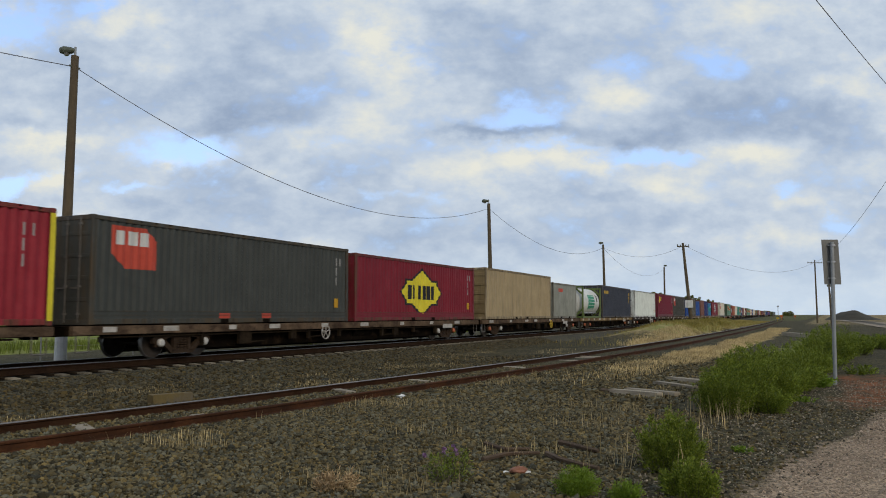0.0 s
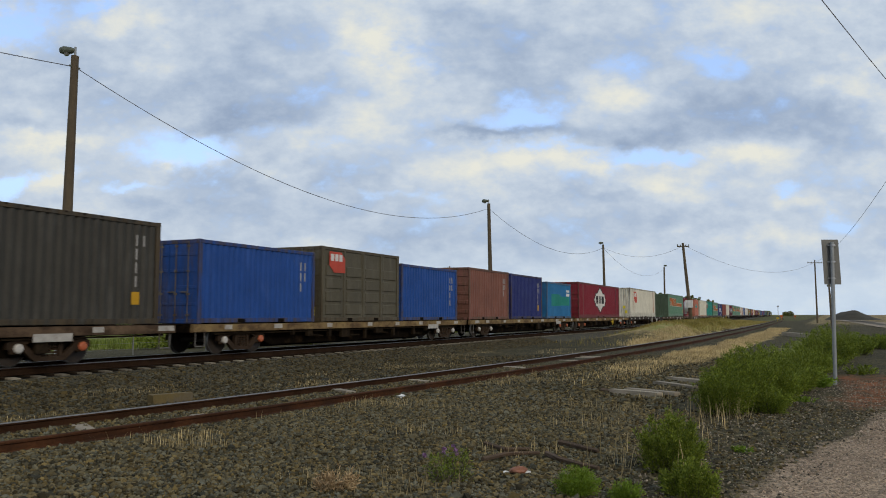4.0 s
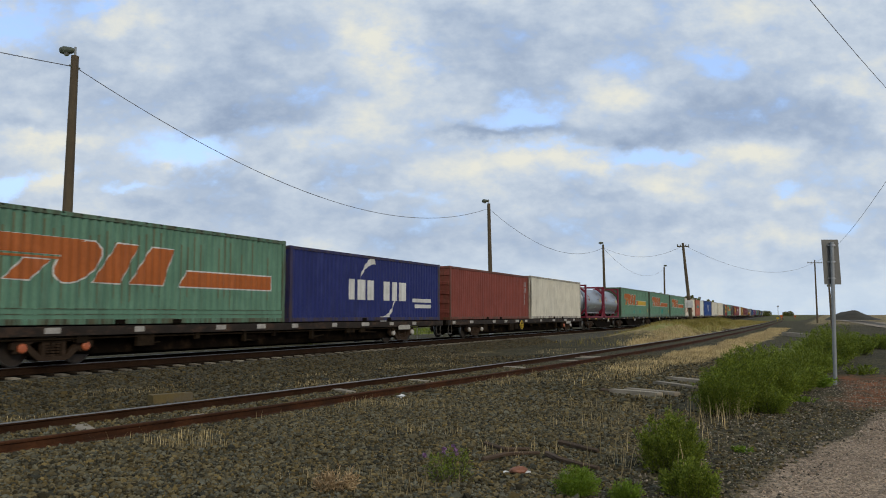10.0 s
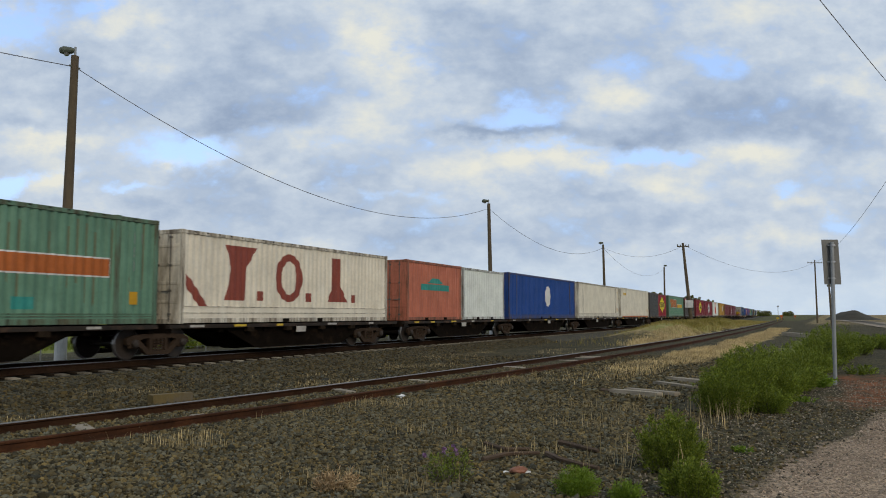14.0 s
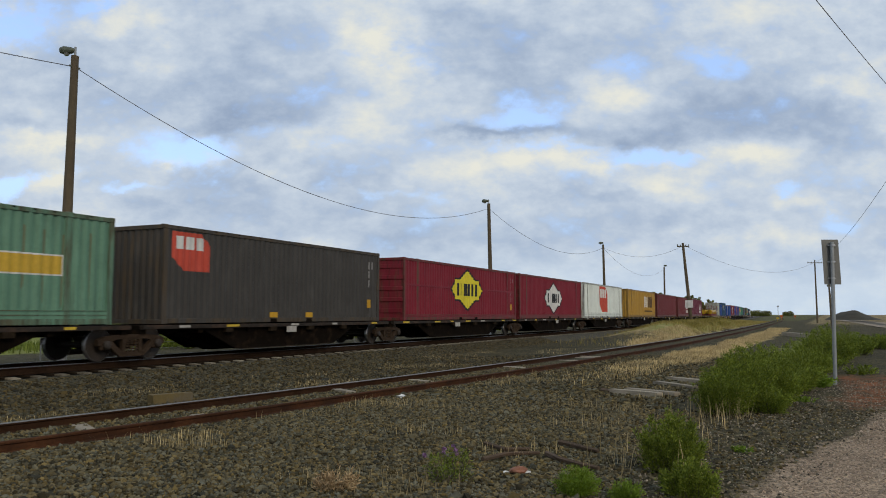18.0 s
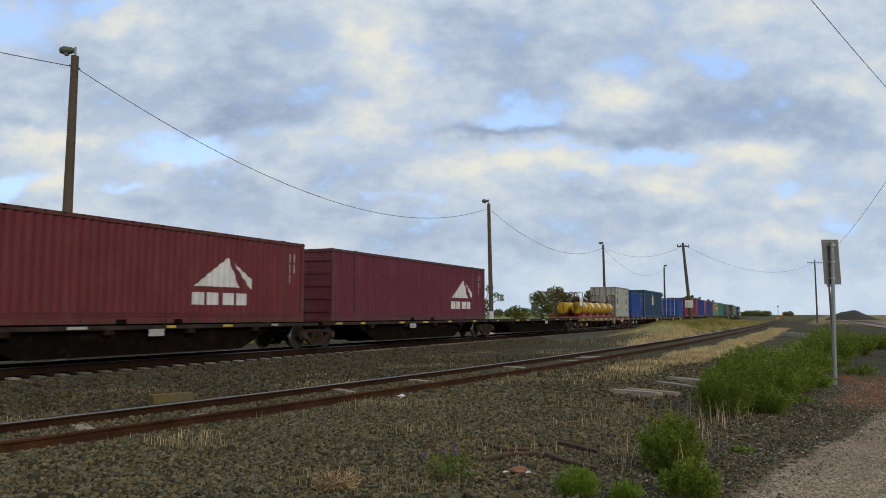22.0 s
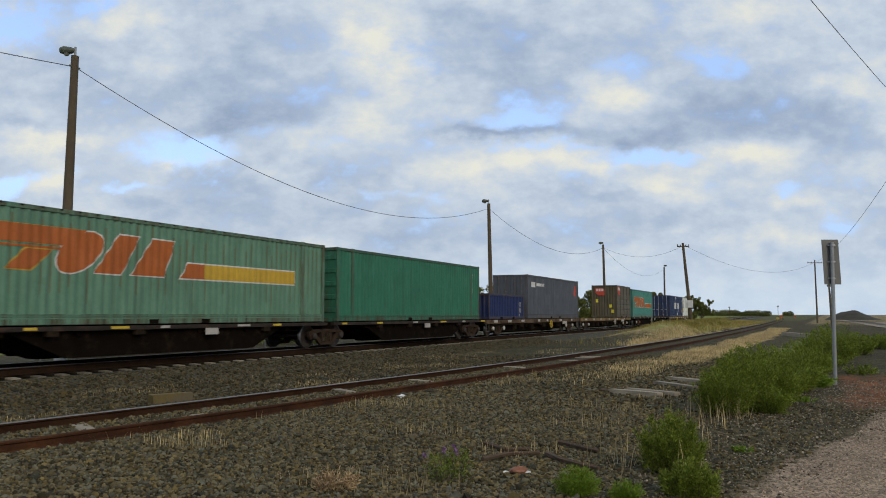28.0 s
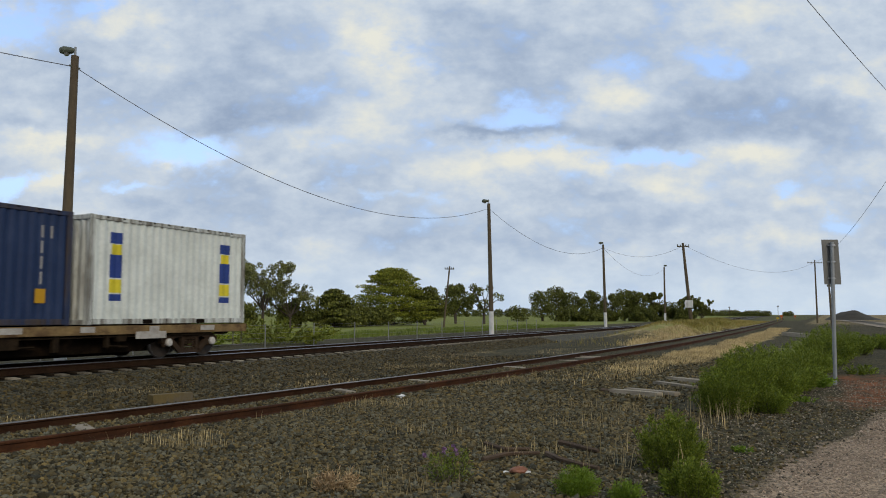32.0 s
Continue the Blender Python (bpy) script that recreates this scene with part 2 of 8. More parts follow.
def paint(name, col, dirt=0.5, rust=0.35, grime=0.0):
    """Weathered container paint: faded patches, fine streaks that run down, scuffs, rust at scratches; grime is the share of road dirt."""
    m = material(name, col, 0.55, 0.0, 0.20, 0.9, stain=tuple(c * 0.55 + 0.014 for c in col), stain_amt=dirt, stain_scale=(5.0, 5.0, 0.35), bump=0.12, bump_scale=9.0, spec=0.16)
    TONES[m.name] = col
    nt = m.node_tree
    b = nt.nodes["Principled BSDF"]
    N, K = nt.nodes.new, nt.links.new
    tc, shift = N("ShaderNodeTexCoord"), N("ShaderNodeVectorMath")
    shift.operation = "ADD"
    shift.inputs[1].default_value = (sum(ord(c) * (k + 1) for k, c in enumerate(name)) % 83, 3.0, 7.0)
    K(tc.outputs["Object"], shift.inputs[0])

    def layer(stretch, scale, rough, a, c, tone, most):
        mp, n, r, x = N("ShaderNodeMapping"), N("ShaderNodeTexNoise"), N("ShaderNodeValToRGB"), N("ShaderNodeMix")
        mp.inputs["Scale"].default_value = stretch
        n.inputs["Scale"].default_value, n.inputs["Detail"].default_value, n.inputs["Roughness"].default_value = scale, 9.0, rough
        r.color_ramp.elements[0].position, r.color_ramp.elements[1].position = a, c
        r.color_ramp.elements[1].color = (most, most, most, 1)
        x.data_type = "RGBA"
        src = b.inputs["Base Color"].links[0].from_socket
        K(shift.outputs[0], mp.inputs[0])
        K(mp.outputs[0], n.inputs["Vector"])
        K(n.outputs["Fac"], r.inputs[0])
        K(r.outputs[0], x.inputs[0])
        K(src, x.inputs[6])
        x.inputs[7].default_value = (*tone, 1)
        K(x.outputs[2], b.inputs["Base Color"])

    pale = tuple(min(0.8, c * 1.25 + 0.035) for c in col)
    dark = tuple(c * 0.45 + 0.012 for c in col)
    layer((2.2, 2.2, 0.9), 1.0, 0.65, 0.50, 0.72, pale, 0.15 + 0.5 * dirt)                  # faded, chalky patches
    layer((9.0, 9.0, 0.30), 1.5, 0.70, 0.52, 0.78, dark, 0.06 + 0.75 * dirt)                 # thin streaks
    layer((7.0, 7.0, 7.0), 1.4, 0.75, 0.68, 0.73, tuple(0.6 * c + 0.10 for c in pale), 0.55 * dirt)   # scuffs
    layer((4.5, 4.5, 0.20) if rust > 0.4 else (1.0, 1.0, 0.45), 2.6, 0.72, 0.72 - 0.1 * rust, 0.78 - 0.08 * rust, (0.12, 0.055, 0.03), 1.0)
    if grime:
        layer((3.0, 3.0, 0.5), 1.1, 0.7, 0.56 - 0.20 * grime, 0.74 - 0.16 * grime, (0.085, 0.058, 0.030), 0.5 + 0.4 * grime)
        layer((8.0, 8.0, 0.25), 1.2, 0.7, 0.60 - 0.12 * grime, 0.70 - 0.08 * grime, (0.032, 0.023, 0.013), 0.75)
    return m


WORN, GRIMED = {}, {}


def worn(mat):
    """The same paint on posts and rails, chipped to rust at the edges."""
    if mat.name not in WORN:
        WORN[mat.name] = paint(mat.name + "_edge", TONES[mat.name], 0.8, 0.95, 0.80)
    return WORN[mat.name]


def grimed(mat):
    """The same paint on the ends, streaked with road dirt."""
    if mat.name not in GRIMED:
        GRIMED[mat.name] = paint(mat.name + "_end", TONES[mat.name], 0.55, 0.8, 0.42)
    return GRIMED[mat.name]


M_RAIL_DULL = material("dull_rail_top", (0.24, 0.225, 0.21), 0.42, 0.7, 0.3, 6.0)
M_RAIL_TOP = material("rail_steel", (0.30, 0.30, 0.31), 0.42, 0.9, 0.3, 6.0)
M_RAIL = material("rusty_rail", (0.080, 0.031, 0.012), 0.85, 0.0, 0.6, 2.0, spec=0.15, stain=(0.028, 0.014, 0.008), stain_amt=0.7, stain_scale=(1.5, 6, 6), bump=0.3, bump_scale=60)
M_RAIL_B = material("brown_rail", (0.046, 0.021, 0.010), 0.85, 0.0, 0.4, 4.0, spec=0.08, bump=0.3, bump_scale=60)
M_RAIL_MAIN = material("dark_rail", (0.034, 0.019, 0.011), 0.9, 0.0, 0.4, 4.0, spec=0.04, bump=0.3, bump_scale=60)
M_SLEEPER_C = material("concrete_sleeper", (0.33, 0.285, 0.21), 0.9, 0.0, 0.4, 5.0, bump=0.4, bump_scale=70, obrand=0.45, spec=0.1)
# sleeper middles: oil, and the shade under the train put into the colour
M_SLEEPER_OIL_SHADE = material("oily_sleeper", (0.040, 0.029, 0.019), 0.9, 0.0, 0.4, 5.0, bump=0.4, bump_scale=70, spec=0.05)
M_SLEEPER_W = material("timber_sleeper", (0.17, 0.14, 0.115), 0.9, 0.0, 0.5, 6.0, bump=0.6, bump_scale=50, obrand=0.35)
M_TIMBER_PALE = material("weathered_timber", (0.34, 0.29, 0.215), 0.9, 0.0, 0.35, 4.0, bump=0.5, bump_scale=60, obrand=0.2)
M_BALLAST = material("ballast", (0.068, 0.061, 0.037), 0.95, 0.0, 0.4, 0.8, bump=1.0, bump_scale=28, speckle=16.0, col2=(0.046, 0.042, 0.026))
M_STONE_D = material("dark_ballast_stone", (0.086, 0.074, 0.040), 0.9, 0.0, 0.3, 9.0, spec=0.12, island=True, obrand=0.66, tint=True)
# near-black bed: oily ballast with the train's shade painted into its colour
M_BED_OIL_SHADE = material("oily_ballast", (0.014, 0.0115, 0.008), 0.95, 0.0, 0.4, 0.8, spec=0.02, bump=1.0, bump_scale=28, speckle=16.0)
M_STONE = material("ballast_stone", (0.113, 0.097, 0.051), 0.9, 0.0, 0.3, 9.0, spec=0.12, island=True, obrand=0.70, tint=True)
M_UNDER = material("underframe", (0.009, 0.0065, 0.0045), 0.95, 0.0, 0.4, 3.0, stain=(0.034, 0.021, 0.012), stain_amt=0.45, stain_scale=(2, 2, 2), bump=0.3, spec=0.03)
M_GEAR = material("brake_gear", (0.032, 0.022, 0.013), 0.95, 0.0, 0.5, 4.0, stain=(0.014, 0.010, 0.007), stain_amt=0.8, stain_scale=(4, 4, 4), bump=0.3, spec=0.05)
M_BAR = material("dull_bar", (0.17, 0.155, 0.135), 0.6, 0.2, 0.4, 5.0, stain=(0.07, 0.04, 0.02), stain_amt=0.6, stain_scale=(5, 5, 1), spec=0.2)
M_SILL = material("rusty_sill", (0.150, 0.100, 0.062), 0.85, 0.0, 0.5, 1.3, spec=0.08, col2=(0.055, 0.034, 0.021), stain=(0.030, 0.019, 0.013), stain_amt=0.75, stain_scale=(2.2, 2.2, 4), bump=0.3)
M_SILL_T = material("tan_sill", (0.27, 0.185, 0.080), 0.8, 0.0, 0.45, 1.3, spec=0.1, col2=(0.135, 0.085, 0.042), stain=(0.070, 0.040, 0.022), stain_amt=0.85, stain_scale=(2.2, 2.2, 4), bump=0.3)
M_SILL_D = material("dark_sill", (0.032, 0.024, 0.018), 0.8, 0.0, 0.4, 2.0, spec=0.2, stain=(0.09, 0.05, 0.03), stain_amt=0.6, stain_scale=(1.5, 1.5, 3), bump=0.3)
M_BOGIE = material("bogie_casting", (0.050, 0.032, 0.020), 0.9, 0.0, 0.4, 4.0, bump=0.4, spec=0.12)
M_WHEEL = material("wheel_steel", (0.040, 0.029, 0.021), 0.7, 0.1, 0.4, 5.0)
M_TYRE = material("polished_tread", (0.25, 0.24, 0.23), 0.35, 0.9, 0.3, 5.0)
M_CAPW = material("pale_bearing_cap", (0.58, 0.55, 0.50), 0.5, 0.0, 0.3, 9.0)
M_CAPO = material("orange_bearing_cap", (0.50, 0.13, 0.05), 0.5, 0.0, 0.3, 9.0)
M_WHITE = material("white_marking", (0.46, 0.43, 0.38), 0.6, 0.0, 0.3, 4.0, stain=(0.2, 0.16, 0.12), stain_amt=0.5, stain_scale=(3, 3, 3))
M_YELLOW = material("yellow_marking", (0.62, 0.42, 0.03), 0.6, 0.0, 0.25, 4.0)
M_STEEL = material("galvanised_bar", (0.42, 0.43, 0.44), 0.45, 0.4, 0.25, 8.0)


# ---- ground ----
def smooth01(a, b, v):
    t = min(1.0, max(0.0, (v - a) / (b - a)))
    return t * t * (3 - 2 * t)


def band(v, a, b, soft):
    return smooth01(a - soft, a + soft, v) * (1 - smooth01(b - soft, b + soft, v))


def ground_z(x, y):
    """Height of the ground sheet (0 is the top of the main line's rails)."""
    z = -0.45 + 0.035 * noise.noise((x * 0.35, y * 0.35, 0.3)) + 0.015 * noise.noise((x * 1.3, y * 1.3, 1.3))
    m = main_y(x)
    z -= 0.10 * smooth01(11.5, 13.5, y) * (1 - smooth01(m - 3, m, y))
    z -= 0.12 * smooth01(m + 8, m + 16, y)
    # the grassy bank between the two lines
    s = side_y(x)
    mid = (m - 2.9 + s + 1.7) / 2
    half = max(0.6, (m - 2.9 - s - 1.7) / 2)
    z += (0.75 + 0.5 * band(x, 62, 125, 14)) * smooth01(34, 75, x) * (1 - smooth01(150, 230, x)) * max(0.0, 1 - ((y - mid) / half) ** 2) * (0.8 + 0.3 * noise.noise((x * 0.12, y * 0.3, 5)))
    d = math.hypot(x, y)
    if d > 250:
        z += 0.45 * smooth01(250, 900, d)
    return z


def ground_cover(x, y):
    """How much green grass, dry grass, road gravel and red earth lies here."""
    m, s = main_y(x), side_y(x)
    wob = 0.8 * noise.noise((x * 0.25, y * 0.25, 9)) + 0.35 * noise.noise((x * 1.1, y * 1.1, 4))
    green = smooth01(m + 12.5, m + 18.0, y + wob * 2.2)
    green = max(green, 0.40 * band(y + wob, 0.4, 2.2, 0.4) * band(x, 14.0, 60.0, 3.0))
    green = max(green, smooth01(160, 260, x) * band(y + wob, 5.0, m - 3.0, 2.0) * 0.6)
    green *= 1 - 0.5 * smooth01(110, 190, x)
    dry = band(y - s + wob * 0.8, -4.2, -2.3, 0.4) * band(x, 21.0, 110.0, 5.0)
    dry = max(dry, band(y - s + wob * 1.1, 1.5, 2.7, 0.5) * band(x, 44.0, 70.0, 5.0) * 0.6)
    bank = smooth01(40, 72, x) * (1 - smooth01(170, 240, x)) * band(y + wob, s + 1.9, m - 3.2, 0.6)
    dry = max(dry, bank * 0.65)
    green = max(green, bank * 0.45)
    dry = max(dry, smooth01(70, 200, x) * (1 - smooth01(2.0, 6.0, y + wob)) * 0.38)
    edge = 0.70 - 0.205 * (x - 8.2)
    road = 1 - smooth01(-0.3, 0.3, y - edge + wob * 0.45) if x < 26 else 0.0
    red = band(y + wob * 0.5, -1.9, -0.1, 0.3) * band(x + wob, 16.0, 26.0, 2.0) * 0.43
    return green, dry, road, red


def spread(stops):
    """Grid lines: (start, end, step) rows."""
    v = []
    for a, b, st in stops:
        n = max(1, round((b - a) / st))
        v += [a + (b - a) * i / n for i in range(n)]
    return v + [stops[-1][1]]


def ground_material():
    m = bpy.data.materials.new("yard_ground")
    m.use_nodes = True
    nt = m.node_tree
    N, K = nt.nodes.new, nt.links.new
    b = nt.nodes["Principled BSDF"]
    b.inputs["Roughness"].default_value, b.inputs["Specular IOR Level"].default_value = 0.95, 0.15
    tc = N("ShaderNodeTexCoord")

    def noise_(s, det, rgh=0.6):
        n = N("ShaderNodeTexNoise")
        n.inputs["Scale"].default_value, n.inputs["Detail"].default_value, n.inputs["Roughness"].default_value = s, det, rgh
        K(tc.outputs["Object"], n.inputs["Vector"])
        return n.outputs["Fac"]

    def ramp(v, a, c, lo, hi):
        r = N("ShaderNodeValToRGB")
        r.color_ramp.elements[0].position, r.color_ramp.elements[1].position = a, c
        r.color_ramp.elements[0].color, r.color_ramp.elements[1].color = (*lo, 1), (*hi, 1)
        K(v, r.inputs[0])
        return r.outputs[0]

    def mix(f, a, c, mode="MIX"):
        x = N("ShaderNodeMix")
        x.data_type, x.blend_type = "RGBA", mode
        for s, v in ((0, f), (6, a), (7, c)):
            if isinstance(v, (int, float)):
                x.inputs[s].default_value = v
            else:
                K(v, x.inputs[s])
        return x.outputs[2]

    def cells(s, lo, hi):
        v = N("ShaderNodeTexVoronoi")
        v.inputs["Scale"].default_value = s
        K(tc.outputs["Object"], v.inputs["Vector"])
        sp = N("ShaderNodeSeparateColor")
        K(v.outputs["Color"], sp.inputs[0])
        return ramp(sp.outputs[0], 0.0, 1.0, (lo,) * 3, (hi,) * 3), v.outputs["Distance"]

    def cover(name, s, soft=0.16):
        a = N("ShaderNodeAttribute")
        a.attribute_name = name
        add = N("ShaderNodeMath")
        K(a.outputs["Fac"], add.inputs[0])
        K(noise_(s, 8.0, 0.7), add.inputs[1])
        return ramp(add.outputs[0], 0.92 - soft, 0.92 + soft, (0, 0, 0), (1, 1, 1))

    patch = ramp(noise_(0.35, 5.0), 0.35, 0.65, (0.064, 0.055, 0.027), (0.043, 0.037, 0.018))
    c1, d1 = cells(17.0, 0.30, 1.95)
    stone = mix(1.0, patch, c1, "MULTIPLY")
    stone = mix(1.0, stone, ramp(noise_(5.0, 6.0), 0.35, 0.7, (0.75,) * 3, (1.2,) * 3), "MULTIPLY")
    grass = ramp(noise_(1.6, 9.0, 0.75), 0.3, 0.72, (0.115, 0.135, 0.026), (0.250, 0.265, 0.065))
    straw = ramp(noise_(2.2, 9.0, 0.75), 0.3, 0.72, (0.22, 0.160, 0.070), (0.50, 0.38, 0.19))
    c2, d2 = cells(38.0, 0.45, 1.7)
    grit = mix(1.0, ramp(noise_(0.6, 6.0), 0.35, 0.65, (0.190, 0.136, 0.090), (0.280, 0.208, 0.140)), c2, "MULTIPLY")
    soil = ramp(noise_(1.5, 7.0), 0.35, 0.65, (0.240, 0.085, 0.032), (0.110, 0.055, 0.028))
    col = mix(cover("red_earth", 2.6), stone, soil)
    col = mix(cover("road_gravel", 3.5, 0.30), col, grit)
    col = mix(cover("dry_grass", 1.1), col, straw)
    col = mix(cover("green_grass", 0.8), col, grass)
    K(col, b.inputs["Base Color"])
    bp = N("ShaderNodeBump")
    bp.inputs["Strength"].default_value, bp.inputs["Distance"].default_value = 0.9, 0.03
    h = N("ShaderNodeMath")
    h.operation = "SUBTRACT"
    K(noise_(22.0, 5.0), h.inputs[0])
    K(d1, h.inputs[1])
    K(h.outputs[0], bp.inputs["Height"])
    K(bp.outputs[0], b.inputs["Normal"])
    return m


M_GROUND = ground_material()


def make_ground():
    xs = spread([(-4000, -1000, 500), (-1000, -60, 47), (-60, 0, 6), (0, 40, 0.4), (40, 110, 1.0), (110, 260, 3), (260, 1000, 25), (1000, 4500, 350)])
    ys = spread([(-4000, -400, 450), (-400, -30, 18), (-30, -6, 2), (-6, 16, 0.35), (16, 34, 0.7), (34, 90, 3), (90, 400, 15), (400, 4200, 300)])
    nx, ny = len(xs), len(ys)
    verts = np.empty((nx * ny, 3))
    cov = np.empty((nx * ny, 4))
    k = 0
    for x in xs:
        for y in ys:
            verts[k] = (x, y, ground_z(x, y))
            cov[k] = ground_cover(x, y)
            k += 1
    i = np.arange(nx - 1)[:, None] * ny + np.arange(ny - 1)[None, :]
    i = i.ravel()
    faces = np.stack([i, i + ny, i + ny + 1, i + 1], 1)
    me = mesh_np("ground", verts, faces)
    for j, n in enumerate(("green_grass", "dry_grass", "road_gravel", "red_earth")):
        me.attributes.new(n, "FLOAT", "POINT").data.foreach_set("value", cov[:, j])
    g = part("ground", me, M_GROUND, smooth=True)
    tagged(g, "dark grey railway ballast ground with dry grass and green field beyond", "ground", kind="structure")


make_ground()


# ---- the two railway lines ----
def sweep(name, profile, centre, x_list, mats, parent, mat_of=None, label=""):
    """A bar of constant profile (offset, height) along a line."""
    n = len(profile)
    verts, faces = [], []
    for x in x_list:
        t = math.atan2(centre(x + 0.5) - centre(x - 0.5), 1.0)
        for o, z in profile:
            verts.append((x - o * math.sin(t), centre(x) + o * math.cos(t), z))
    for k in range(len(x_list) - 1):
        for j in range(n):
            a, b = k * n + j, k * n + (j + 1) % n
            faces.append((a, b, b + n, a + n))
    faces.append(tuple(range(n))[::-1])
    faces.append(tuple((len(x_list) - 1) * n + j for j in range(n)))
    ob = part(name, mesh_np(name, verts, faces), mats, parent, label)
    if mat_of is not None:
        idx = [mat_of(i % n) if i < (len(x_list) - 1) * n else 0 for i in range(len(faces))]
        ob.data.polygons.foreach_set("material_index", idx)
    return ob


def rail_profile(off, top, k=1.0):
    """Flat-bottom rail, 0.16 m high; k makes a heavier one taller."""
    p = [(-0.07, -0.160), (-0.07, -0.148), (-0.012, -0.128), (-0.011, -0.050), (-0.035, -0.036), (-0.036, -0.014), (-0.024, 0.0),
         (0.024, 0.0), (0.036, -0.014), (0.035, -0.036), (0.011, -0.050), (0.012, -0.128), (0.07, -0.148), (0.07, -0.160)]
    return [(off + o, top + z * k) for o, z in p]


X_LONG = spread([(-950, -60, 60), (-60, 0, 10), (0, 80, 2), (80, 260, 6), (260, 1000, 20)])
X_SIDE = spread([(-60, 0, 2), (0, 60, 1.0), (60, 140, 4), (140, 420, 10)])


def make_lines():
    main = tagged(new("railway_line"), "main railway line with rusty rails on concrete sleepers", "railway track", kind="structure")
    for s in (-1, 1):
        sweep("rail", rail_profile(s * 0.7525, 0.0, 1.18), main_y, X_LONG, [M_RAIL_MAIN, M_RAIL_TOP], main, lambda j: 1 if j in (5, 6) else 0, "dark rail with polished running surface")
    # the painted shade covers the track and reaches 11.4 m past its centre
    bed = sweep("ballast_bed", [(-3.2, -0.60), (-1.85, -0.290), (-1.36, -0.238), (1.3, -0.215), (1.75, -0.255), (3.6, -0.54), (11.4, -0.52), (11.6, -0.75)], main_y, X_LONG, [M_BALLAST, M_BED_OIL_SHADE], main, lambda j: 1 if 2 <= j <= 6 else 0, "dark grey crushed ballast, near black with oil and painted train shade across the track and beyond")
    side = tagged(new("railway_siding"), "disused siding with rusty brown rails in dark ballast", "railway track", kind="structure")
    for s in (-1, 1):
        sweep("rail", rail_profile(s * 0.836, -0.297), side_y, X_SIDE, [M_RAIL_B if s > 0 else M_RAIL, M_RAIL_DULL], side, (lambda j: 1 if j in (5, 6) else 0) if s > 0 else None, "rusty brown rail")
    return main, side


LINE_MAIN, LINE_SIDE = make_lines()


# ---- poles, wires, sign, fence ----
M_POLE = material("weathered_pole", (0.115, 0.086, 0.050), 0.9, 0.0, 0.35, 1.2, stain=(0.07, 0.055, 0.04), stain_amt=0.6, stain_scale=(9, 9, 0.5), bump=0.5, bump_scale=25)
M_POLE_W = material("whitewashed_base", (0.66, 0.65, 0.62), 0.85, 0.0, 0.2, 3.0, stain=(0.3, 0.28, 0.25), stain_amt=0.4, stain_scale=(4, 4, 2))
M_LAMP = material("lamp_housing", (0.10, 0.115, 0.085), 0.6, 0.2, 0.3, 6.0)
M_GLASS_D = material("lamp_glass", (0.20, 0.21, 0.20), 0.2, 0.0, 0.2, 6.0)
M_WIRE = material("wire", (0.15, 0.145, 0.15), 0.7, 0.0, 0.2, 3.0)
M_ALU = material("sign_back", (0.15, 0.15, 0.14), 0.5, 0.3, 0.2, 2.5, stain=(0.09, 0.09, 0.085), stain_amt=0.5, stain_scale=(3, 3, 1))
M_GALV = material("sign_post", (0.30, 0.315, 0.32), 0.5, 0.35, 0.2, 5.0)
M_FENCE = material("fence_post", (0.26, 0.26, 0.25), 0.7, 0.2, 0.3, 3.0)


def light_pole(x, y, z0, z1, lean=(0.0, 0.0), lamp=-1):
    t = tagged(new("light_pole"), "weathered timber light pole with whitewashed base and lamp head", "street lamp", "light poles beside the main line")
    t.location = (x, y, z0)
    h = z1 - z0
    lx, ly = lean
    at = lambda f: (lx * f, ly * f, h * f)
    bm = bmesh.new()
    tube(bm, at(1.95 / h), at(1.0), 0.185, 0.125, 14)
    part("shaft", bm, M_POLE, t, smooth=False)
    bm = bmesh.new()
    tube(bm, (0, 0, -0.3), at(1.95 / h), 0.20, 0.188, 14)
    part("painted_base", bm, M_POLE_W, t, "whitewashed base")
    bm = bmesh.new()
    tube(bm, (lx, ly, h - 0.1), (lx, ly, h + 0.32), 0.04, n=8)
    part("spigot", bm, M_GALV, t)
    bm = bmesh.new()
    dx, dy = -0.43 * lamp, 0.90 * lamp
    for a, b, r0, r1 in ((0.0, 0.12, 0.05, 0.11), (0.12, 0.38, 0.11, 0.15), (0.38, 0.52, 0.15, 0.10)):
        tube(bm, (lx - dx * a, ly - dy * a, h + 0.20), (lx - dx * b, ly - dy * b, h + 0.20), r0, r1, 10)
    part("lamp_head", bm, M_LAMP, t, "dull green lamp head")
    bm = bmesh.new()
    tube(bm, (lx - dx * 0.30, ly - dy * 0.30, h + 0.10), (lx - dx * 0.30, ly - dy * 0.30, h + 0.02), 0.11, 0.07, 10)
    part("lamp_glass", bm, M_GLASS_D, t)
    for s in (-0.13, 0.13):
        bm = bmesh.new()
        tube(bm, (lx + s, ly, h - 0.40), (lx + s * 1.6, ly, h - 0.38), 0.035, n=6)
        part("insulator", bm, M_LAMP, t)
    return t


POLES = [(18.30, 23.0, -0.45, 10.15, (0.10, 0.0)), (56.5, 23.1, -0.45, 9.85, (-0.30, 0.1)), (95.8, 24.15, -0.45, 9.85, (-0.2, 0.12)), (143.0, 25.4, -0.45, 9.75, (0, 0))]
for _i, (_x, _y, _a, _b, _l) in enumerate(POLES):
    light_pole(_x, _y, ground_z(_x, _y), _b, _l, 1 if _i == 3 else -1)


